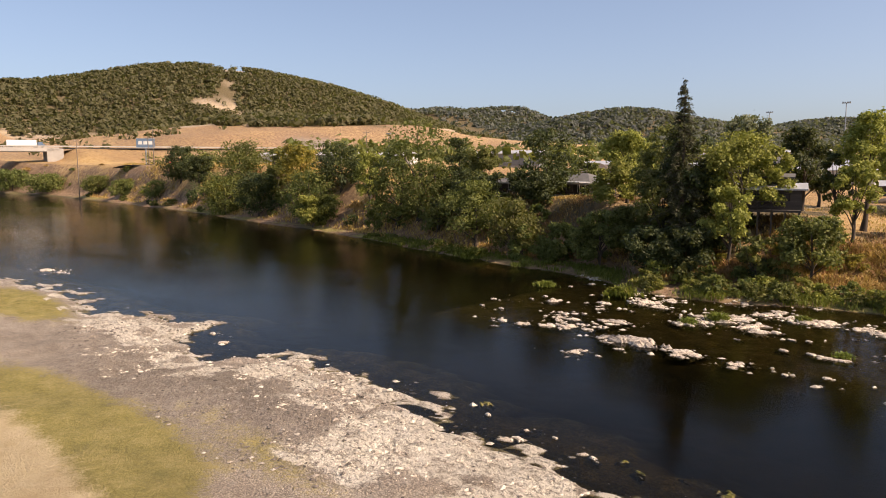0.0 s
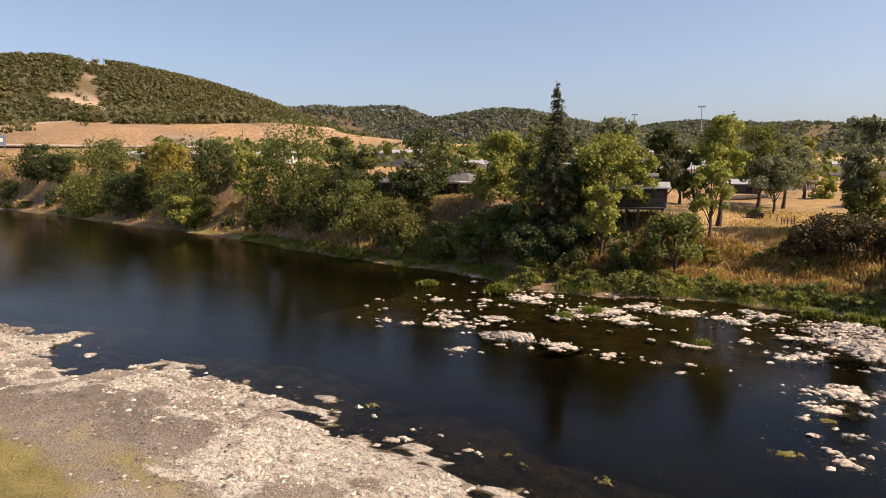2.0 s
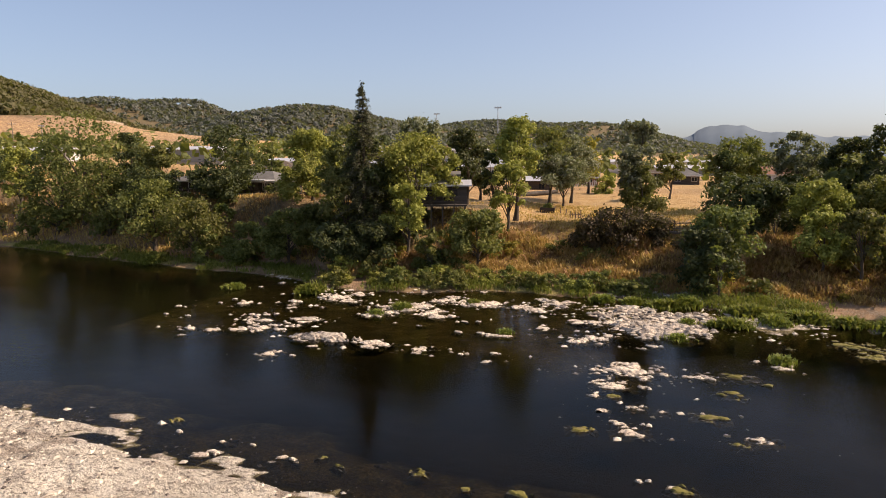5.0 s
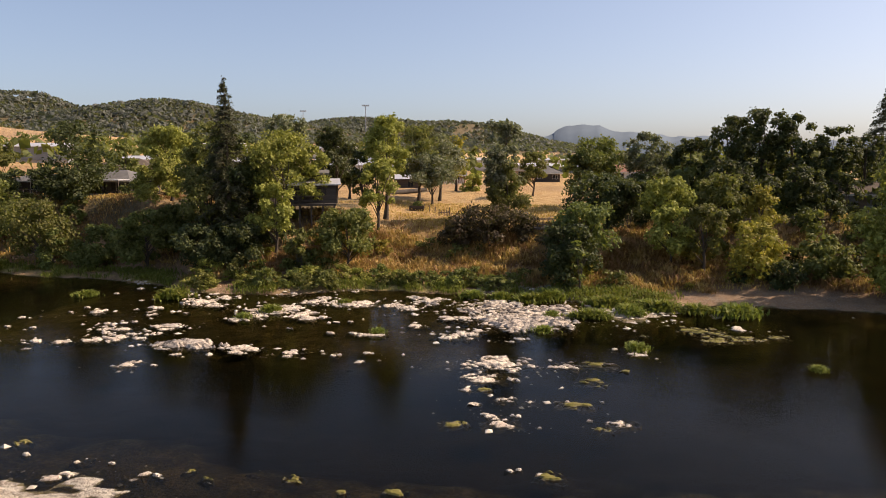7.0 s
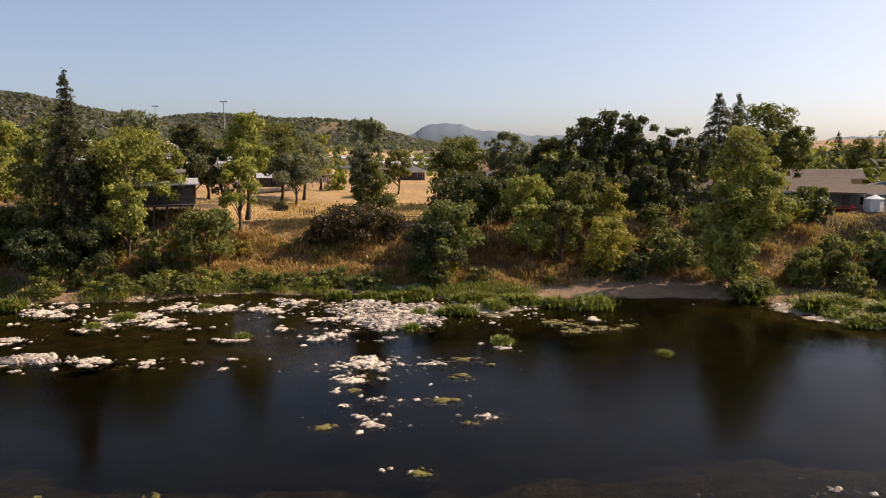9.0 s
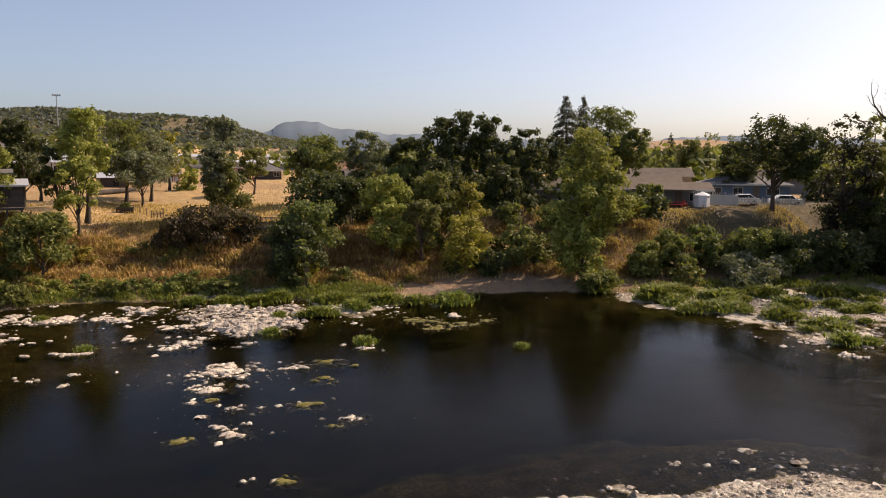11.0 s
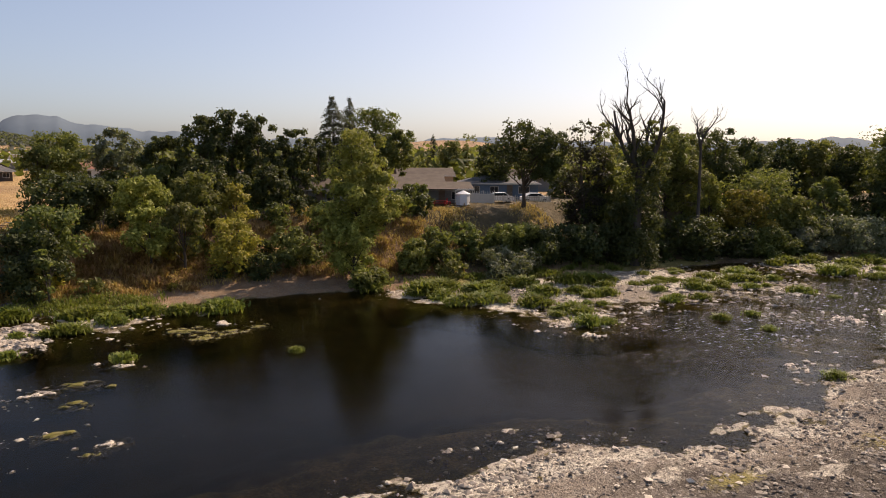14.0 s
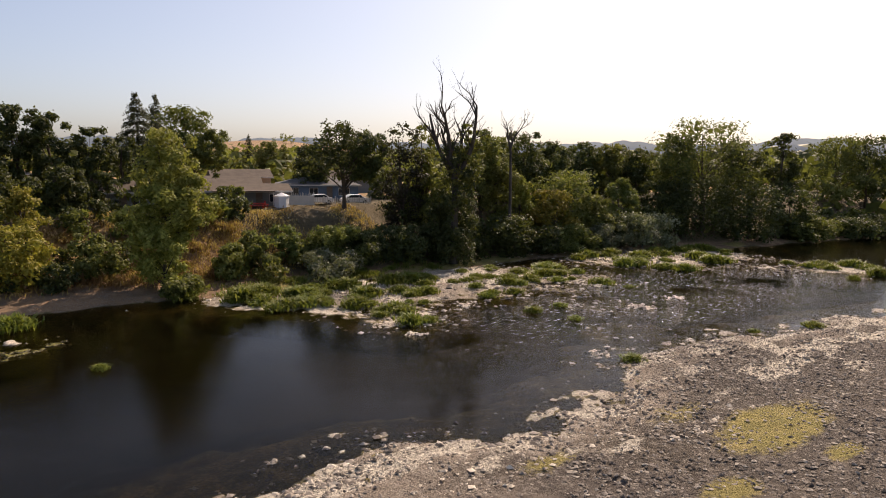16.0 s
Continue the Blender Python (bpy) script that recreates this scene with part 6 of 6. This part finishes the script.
part("rail", box(-0.8, 0.85, 0.043, 0.10, 0.55, 0.67), TIMBER, t)
rng = np.random.default_rng(71)
for k, (x, y) in enumerate(((-20.2, 100.5), (-21.5, 103.0), (-22.8, 105.0), (-25.0, 109.0))):
    t = thing("fence_post", x, y, level(x, y) - 0.2, 0, "weathered leaning fence post in dry grass", "post", "field fence posts")
    part("post", tube([(0, 0, 0), (rng.normal(0, 0.08), 0, 0.7), (rng.normal(0, 0.14), 0.05, 1.35)], [0.08, 0.075, 0.06], 7), TIMBER, t)
t = thing("fallen_log", -31.4, 130.5, level(-31.4, 130.5) + 0.1, 50, "dark rotten log lying on the field edge", "log")
part("log", tube([(-4.4, 0, 0.1), (-1.6, 0.2, 0.28), (1.8, 0.0, 0.42), (4.5, 0.1, 0.65)], [0.40, 0.46, 0.44, 0.28], 8), DEAD_WOOD, t, "", True)
t = thing("white_pallet_fence", -31.0, 172.0, level(-31.0, 172.0) - 0.05, 10, "row of leaning white boards across the field", "fence")
for k in range(16):
    lean = rng.normal(0, 0.10)
    part("board", (np.array([(-3.6 + 0.46 * k + dx + lean * zz, dy, zz) for dx in (0, 0.26) for dy in (0, 0.05) for zz in (0.0, rng.uniform(1.1, 1.7))]), BOX_FACES), WALL_WHITE, t)
part("rail", box(-3.7, 3.6, 0.053, 0.10, 0.6, 0.7), TIMBER, t)
house("field_shed", -36.8, 153.0, 14, 4.6, 4.0, 2.0, 1.0, WALL_DARK, ROOF_METAL, "small dark shed with a pale tarpaulin roof", [(0.6, 0.2, 1.2, 1.3)], category="shed", trim=WALL_DARK)
house("field_shed", -31.5, 184.0, 8, 5.0, 4.0, 2.0, 1.1, ROOF_RED, ROOF_GREY, "small red-brown shed with a grey roof", [(0.6, 0.8, 1.0, 0.8)], category="shed")
house("farm_house", -8.6, 197.0, 3, 6.5, 8.0, 2.3, 2.0, WALL_DARK, ROOF_GREY, "dark house with a grey hip roof beyond the field", [(-2.0, 0.8, 1.4, 1.1), (2.0, 0.8, 1.4, 1.1)], True, 0.8)
t = thing("raised_bed", -24.0, 105.5, level(-24.0, 105.5) - 0.05, 10, "dark timber raised garden bed with green plants", "garden bed")
part("bed_frame", joined([box(-1.1, 1.1, -0.6, -0.5, 0, 0.75), box(-1.1, 1.1, 0.5, 0.6, 0, 0.75), box(-1.1, -1.0, -0.497, 0.497, 0, 0.75), box(1.0, 1.1, -0.497, 0.497, 0, 0.75)]), WALL_DARK, t)
part("soil", box(-0.997, 0.997, -0.497, 0.497, 0.05, 0.62), BARK, t)
greens = crown_shape(np.random.default_rng(72), 0.8, 0.7, 0.0, 0.13, 0.8, 0.8, 12)[0]
part("plants", (greens[0] + (0.1, 0, 0.6), greens[1]), LEAF_MID, t, "leafy green vegetables")


# ---- the upstream road, the highway and the town ----
def road_line(y):
    return -436.0 + 0.17 * (y - 110)


ys = np.linspace(-40, 600, 81)
xs = road_line(ys)
across = np.array([(-8.0, 23.62), (8.0, 23.62), (8.0, 23.25), (-8.0, 23.25)])
v = np.stack([np.stack([xs + a, ys, np.full(81, b)], 1) for a, b in across], 1).reshape(-1, 3)
f = [(4 * k + j, 4 * k + (j + 1) % 4, 4 * k + 4 + (j + 1) % 4, 4 * k + 4 + j) for k in range(80) for j in range(4)]
road = tagged(part("road", (v, np.array(f)), ASPHALT), "raised highway on an embankment below the hill", "road", "", "structure")
b = thing("highway_bridge", road_line(70), 70, 23.2, -9.5, "concrete highway bridge over a dark underpass", "bridge")
part("girder", joined([box(8.0, 9.0, -70, 58, -1.6, 0.5), box(-9.0, -8.0, -70, 58, -1.6, 0.5), box(-7.95, 7.95, -70, 58, -0.9, -0.05)]), CONCRETE, b)
for yy in (-55, -20, 15):
    part("pier", joined([box(-7.0, -5.4, yy - 1, yy + 1, -24, -0.903), box(5.4, 7.0, yy - 1, yy + 1, -24, -0.903), box(-7.5, 7.5, yy - 1.1, yy + 1.1, -2.2, -0.906)]), CONCRETE, b)
part("abutment", box(-9, 9, 52, 60, -14, -0.05), CONCRETE, b)
g = thing("guard_rail", 0, 0, 0, 0, "long pale guard rail beside the highway", "guard rail")
for k in range(0, 72):
    y0, y1 = 60 + 7.5 * k, 60 + 7.5 * (k + 1)
    if y1 > 600:
        break
    q0, q1 = road_line(y0) + 7.4, road_line(y1) + 7.4
    part("beam", (np.array([(q0, y0, 24.1), (q1, y1, 24.1), (q1, y1, 24.75), (q0, y0, 24.75), (q0 - 0.1, y0, 24.1), (q1 - 0.1, y1, 24.1), (q1 - 0.1, y1, 24.75), (q0 - 0.1, y0, 24.75)]),
                  np.array([(0, 1, 2, 3), (4, 7, 6, 5), (3, 2, 6, 7), (0, 4, 5, 1)])), CONCRETE, g)
    part("post", box(q0 - 0.25, q0 - 0.103, y0, y0 + 0.15, 23.6, 24.7), STEEL, g)

t = thing("semi_truck", road_line(111) + 3.0, 111, 23.62, 80.5, "white semi truck with a long box trailer on the highway", "truck")
part("trailer", box(-8.0, 5.8, -1.3, 1.3, 1.15, 4.05), WHITE_SHEET, t)
part("chassis", box(-7.8, 8.6, -0.6, 0.6, 0.75, 1.12), TYRE, t)
c = part("cab", joined([box(6.3, 8.7, -1.2, 1.2, 0.9, 3.1), box(8.703, 9.6, -1.1, 1.1, 0.9, 1.9)]), BLUE_PAINT, t)
part("windscreen", box(8.71, 8.76, -1.0, 1.0, 2.0, 2.9), GLASS, c)
for u in (-7.0, -5.8, 4.6, 5.7, 8.6):
    for s in (-1, 1):
        a = np.linspace(0, 2 * math.pi, 12, endpoint=False)
        ring = np.stack([u + 0.52 * np.cos(a), np.full(12, s * 1.25), 0.52 + 0.52 * np.sin(a)], 1)
        part("wheel", (np.concatenate([ring, ring - (0, s * 0.5, 0), [(u, s * 1.25, 0.52)]]), np.array([q for k in range(12) for q in ((k, (k + 1) % 12, 12 + (k + 1) % 12), (k, 12 + (k + 1) % 12, 12 + k), (k, (k + 1) % 12, 24))])), TYRE, t)

# lower road with parked cars
ys = np.linspace(-20, 130, 31)
line = np.stack([-300 + 0.5 * ys, 118 + 0.14 * ys], 1)
z = ground_of(line[:, 0], line[:, 1])
v = np.concatenate([np.c_[line + (0, -4), z + 0.15], np.c_[line + (0, 4), z + 0.15]])
part("road", (v, np.array([(k, k + 1, 32 + k, 31 + k) for k in range(30)])), ASPHALT)
tagged(bpy.data.objects["road.001"], "narrow riverside road with parked cars", "road", "", "structure")

t = thing("billboard", -305.5, 124.0, level(-305.5, 124.0), 68, "grey-blue roadside billboard on a steel post", "billboard")
part("panel", box(-3.6, 3.6, -0.2, 0.2, 7.4, 11.0), BLUE_PAINT, t)
for k in range(3):
    part("lettering_bar", box(-2.8 + 2.0 * k, -1.3 + 2.0 * k, -0.24, -0.203, 8.6, 10.0), WALL_WHITE, t)
part("frame", joined([box(-3.75, 3.75, -0.3, 0.3, 7.2, 7.397), box(-3.75, 3.75, -0.3, 0.3, 11.003, 11.2)]), STEEL, t)
part("post", tube([(0, 0.45, -0.3), (0, 0.45, 11.0)], [0.35, 0.3], 10), STEEL, t)


def utility_pole(x, y, top, label, arms=1):
    z = level(x, y)
    t = thing("utility_pole", x, y, z - 0.3, 70, label, "utility pole", "utility poles")
    h = top - z
    part("pole", tube([(0, 0, 0), (0.05, 0, h / 2), (0, 0, h)], [0.2, 0.17, 0.13], 8), TIMBER, t, "", True)
    for k in range(arms):
        part("crossarm", box(-1.3, 1.3, -0.16, -0.05, h - 0.9 - 1.4 * k, h - 0.72 - 1.4 * k), TIMBER, t)
        for u in (-1.1, -0.5, 0.5, 1.1):
            part("insulator", tube([(u, -0.1, h - 0.72 - 1.4 * k), (u, -0.1, h - 0.5 - 1.4 * k)], [0.06, 0.05], 6), WALL_WHITE, t)


utility_pole(-281.0, 117.0, 28.5, "tall brown timber utility pole by the road", 1)
utility_pole(-287.0, 117.5, 25.5, "shorter brown timber utility pole by the road", 1)
utility_pole(-322.0, 102.0, 25.0, "brown timber utility pole near the bridge", 1)
utility_pole(-225.0, 178.0, 27.0, "timber utility pole in front of the hill", 1)


def flood_light(x, y, top, label):
    z = level(x, y)
    t = thing("flood_light_mast", x, y, z - 0.2, 20, label, "light mast", "flood light masts")
    h = top - z
    part("mast", tube([(0, 0, 0), (0, 0, h)], [0.17, 0.09], 10), STEEL, t, "", True)
    part("crossbar", box(-0.9, 0.9, -0.06, 0.06, h - 0.08, h + 0.05), STEEL, t)
    for u in (-0.7, -0.25, 0.25, 0.7):
        part("lamp_head", box(u - 0.16, u + 0.16, -0.35, 0.1, h + 0.053, h + 0.28), STEEL, t)


flood_light(-54.8, 182.0, 26.9, "tall steel mast with flood lights")
flood_light(-84.5, 214.0, 27.8, "tall slim steel mast with flood lights far off")
flood_light(-190.0, 160.0, 24.0, "short steel lamp mast near the highway")

# white sheds and town buildings
TOWN = [(-57.0, 186.0, 16, 9, 3.0, 0), (-110.0, 172.0, 14, 9, 2.8, 1), (-222.0, 137.0, 13, 8, 3.2, 0), (-236.0, 175.0, 20, 10, 3.3, 1), (-175.0, 150.0, 12, 9, 2.8, 0), (-88.0, 180.0, 18, 10, 3.3, 0),
        (-150.0, 176.0, 22, 10, 3.8, 1), (-70.0, 150.0, 12, 8, 2.6, 2), (-95.0, 140.0, 12, 8, 2.4, 2), (-75.0, 228.0, 20, 10, 3.3, 0)]
TOWN_FAR = [(-20.0, 260.0, 24, 10, 3.3, 0), (0.0, 290.0, 20, 10, 2.8, 1), (12.0, 250.0, 12, 8, 2.6, 2), (-45.0, 300.0, 24, 12, 3.8, 0), (-8.0, 380.0, 34, 12, 4.8, 0), (20.0, 420.0, 30, 12, 3.8, 1),
            (-120.0, 330.0, 30, 12, 4.8, 0), (-160.0, 300.0, 26, 12, 3.8, 1), (-22.0, 232.0, 11, 8, 2.6, 2), (14.0, 205.0, 10, 8, 2.6, 3), (35.0, 170.0, 12, 8, 2.6, 2), (-80.0, 250.0, 22, 10, 3.8, 0)]
for k, (x, y, w, d, h, kind) in enumerate(TOWN + TOWN_FAR):
    wall = (WALL_WHITE, WALL_GREY, WALL_TAN, WALL_WHITE)[kind]
    roof = (ROOF_METAL, ROOF_METAL, ROOF_BROWN, ROOF_RED)[kind]
    lab = ("white metal warehouse with a pale low roof", "grey workshop building with a metal roof", "tan house with a brown roof in the town", "white house with a red-brown roof in town")[kind]
    turn = math.degrees(math.atan2(-x, y)) * 0.6
    holes = [(-w * 0.3, 0.9, 1.8, 1.3), (w * 0.05, 0.9, 1.8, 1.3), (w * 0.32, 0.9, 1.8, 1.3)]
    house("warehouse" if kind < 2 else "town_house", x, y, turn, w, d, h, 1.0 if kind < 2 else 1.9, wall, roof, lab, holes, kind == 2, 0.4, WALL_WHITE, 0.0, "warehouse" if kind < 2 else "house", "town buildings")
for x, y, h in ((-6, 384, 9), (4, 388, 7)):
    t = thing("mill_stack", x, y, level(x, y), 0, "slim pale mill stack in the distance", "chimney", "mill stacks")
    part("stack", tube([(0, 0, 0), (0, 0, h)], [0.7, 0.5], 10), STEEL, t, "", True)


# ---- woods on the plain and the hills ----
def far_trees(name, label, x, y, tall, leaf_count, seed, material, spread_out=0.42):
    """Many small trees: clumps of leaf sprays in rounded crowns with stems, joined."""
    rng = np.random.default_rng(seed)
    n = len(x)
    z = ground_of(x, y)
    h = tall * rng.uniform(0.6, 1.3, n)
    r = spread_out * h * rng.uniform(0.75, 1.25, n)
    way = rng.normal(size=(n, leaf_count, 3))
    way /= np.linalg.norm(way, axis=2)[..., None]
    way *= 0.55 + 0.5 * rng.random((n, leaf_count, 1))
    way[..., :2] += 0.35 * np.sin(9.0 * way[..., 2:] + np.arange(n)[:, None, None])
    p = np.stack([x, y, z + 0.42 * h], 1)[:, None] + way * np.stack([r, r, 0.52 * h], 1)[:, None]
    size = np.repeat(1.75 * r / np.sqrt(leaf_count), leaf_count)
    q = leaves(rng, p.reshape(-1, 3), (way + rng.normal(0, 0.4, way.shape) + (0, 0, 0.3)).reshape(-1, 3), size, 0.75)
    return tagged(part(name, q, material), label, "trees", "", "stuff")


def polar(rng, n, a0, a1, r0, r1):
    a, r = np.radians(rng.uniform(a0, a1, n)), np.sqrt(rng.uniform(r0 * r0, r1 * r1, n))
    return -np.sin(a) * r, np.cos(a) * r


rng = np.random.default_rng(91)
x, y = polar(rng, 2600, -80, 58, 150, 470)
d = far_of(x, y)
clear = (np.abs(x + 0.075 * y) < 27) & (y < 200)
for bx, by, bw, *_ in TOWN + TOWN_FAR:
    clear |= (np.hypot(x - bx, y - by) < 0.7 * bw) | ((np.abs(x - bx * 0.93) < 0.6 * bw) & (y < by) & (y > by * 0.82) & (rng.random(len(x)) < 0.75))
keep = (d > 26) & ~clear & (rng.random(len(x)) < np.where(x > 20, 0.7, 0.33)) & ~((x > 40) & (x < 80) & (y < 108))
keep &= hill_of(x, y) < 6
far_trees("town_trees", "mixed trees among the houses of the town", x[keep], y[keep], 8.5, 42, 92, LEAF_MID)
x, y = polar(rng, 160, 57, 72, 130, 330)
keep = (far_of(x, y) > 20) & (x > -330)
far_trees("roadside_trees", "small trees along the riverside road", x[keep][:60], y[keep][:60], 5.5, 160, 93, LEAF_OLIVE)
x, y = polar(rng, 40000, 36, 82, 480, 1500)
hh, grove = hill_of(x, y), fbm(x / 90, y / 90, 77, 3)
keep = (x < road_line(y) - 60) & (rng.random(len(x)) < np.clip(smooth((hh + 40 * grove - 25) / 10) * smooth((grove + 0.40) / 0.10), 0.03, 1) * 0.9)
keep &= hill_of(1.04 * x, 1.04 * y) - hh > -5
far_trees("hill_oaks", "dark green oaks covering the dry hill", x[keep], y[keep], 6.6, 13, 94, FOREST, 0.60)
x, y = polar(rng, 52000, -10, 50, 1300, 2750)
hh, grove = hill_of(x, y), fbm(x / 160, y / 160, 79, 3)
keep = rng.random(len(x)) < np.clip(smooth((hh - 6) / 12) * (1.0 + 2.0 * grove), 0.03, 1) * 0.85
keep &= hill_of(1.03 * x, 1.03 * y) - hh > -9
far_trees("ridge_forest", "dark wooded ridges beyond the town, distance haze in their colour", x[keep], y[keep], 9.0, 8, 95, HAZED_RIDGE_FOREST, 0.72)
x, y = polar(rng, 1500, -45, -16, 300, 1000)
keep = (far_of(x, y) > 60) & (rng.random(len(x)) < np.where(hill_of(x, y) > 3, 0.10, 0.5))
far_trees("downstream_trees", "trees on the plain below the brown hill", x[keep], y[keep], 8.0, 60, 96, LEAF_MID)
x, y = polar(rng, 2200, -88, -42, 165, 900)
keep = (far_of(x, y) > 10)
far_trees("downstream_woods", "dense woods along the downstream bank", x[keep], y[keep], 10.0, 18, 97, LEAF_DARK)

# far ridges on the skyline, the blue of the haze put into their colour
HAZE_RIDGE = plain("haze_blue_ridge", (0.135, 0.175, 0.215), (0.115, 0.150, 0.185), 0.004, 1.0, 0, 0.0, 0.02, False)
a = np.linspace(-100, 16, 500)
up = (1.0 + 1.15 * np.exp(-((a - 0.2) / 2.8) ** 2) + 0.6 * np.exp(-((a + 5) / 4.0) ** 2) + 0.35 * np.exp(-((a + 32) / 2.5) ** 2) + 0.35 * np.exp(-((a + 54.6) / 1.6) ** 2)
      + 0.35 * np.exp(-((a + 58.5) / 1.8) ** 2) + 0.6 * np.exp(-((a + 70) / 3.5) ** 2) + 0.45 * np.exp(-((a + 77) / 3) ** 2) + 0.30 * fbm(a / 1.3, 0 * a, 141, 5) + 0.5 * smooth((a - 4) / 6))
rows = []
for f, r in ((0.0, 3900.0), (0.55, 4050.0), (1.0, 4250.0), (0.0, 4700.0)):
    rows.append(np.stack([-np.sin(np.radians(a)) * r, np.cos(np.radians(a)) * r, f * (14 + r * np.tan(np.radians(up))) - 20 * (f == 0)], 1))
k = (np.arange(3)[:, None] * 500 + np.arange(499)).ravel()
tagged(part("backdrop", (np.concatenate(rows), np.stack([k + 1, k, k + 500, k + 501], 1)), HAZE_RIDGE, None, "", True), "far ridges on the skyline, blue haze put into their colour", "hills", "", "structure")
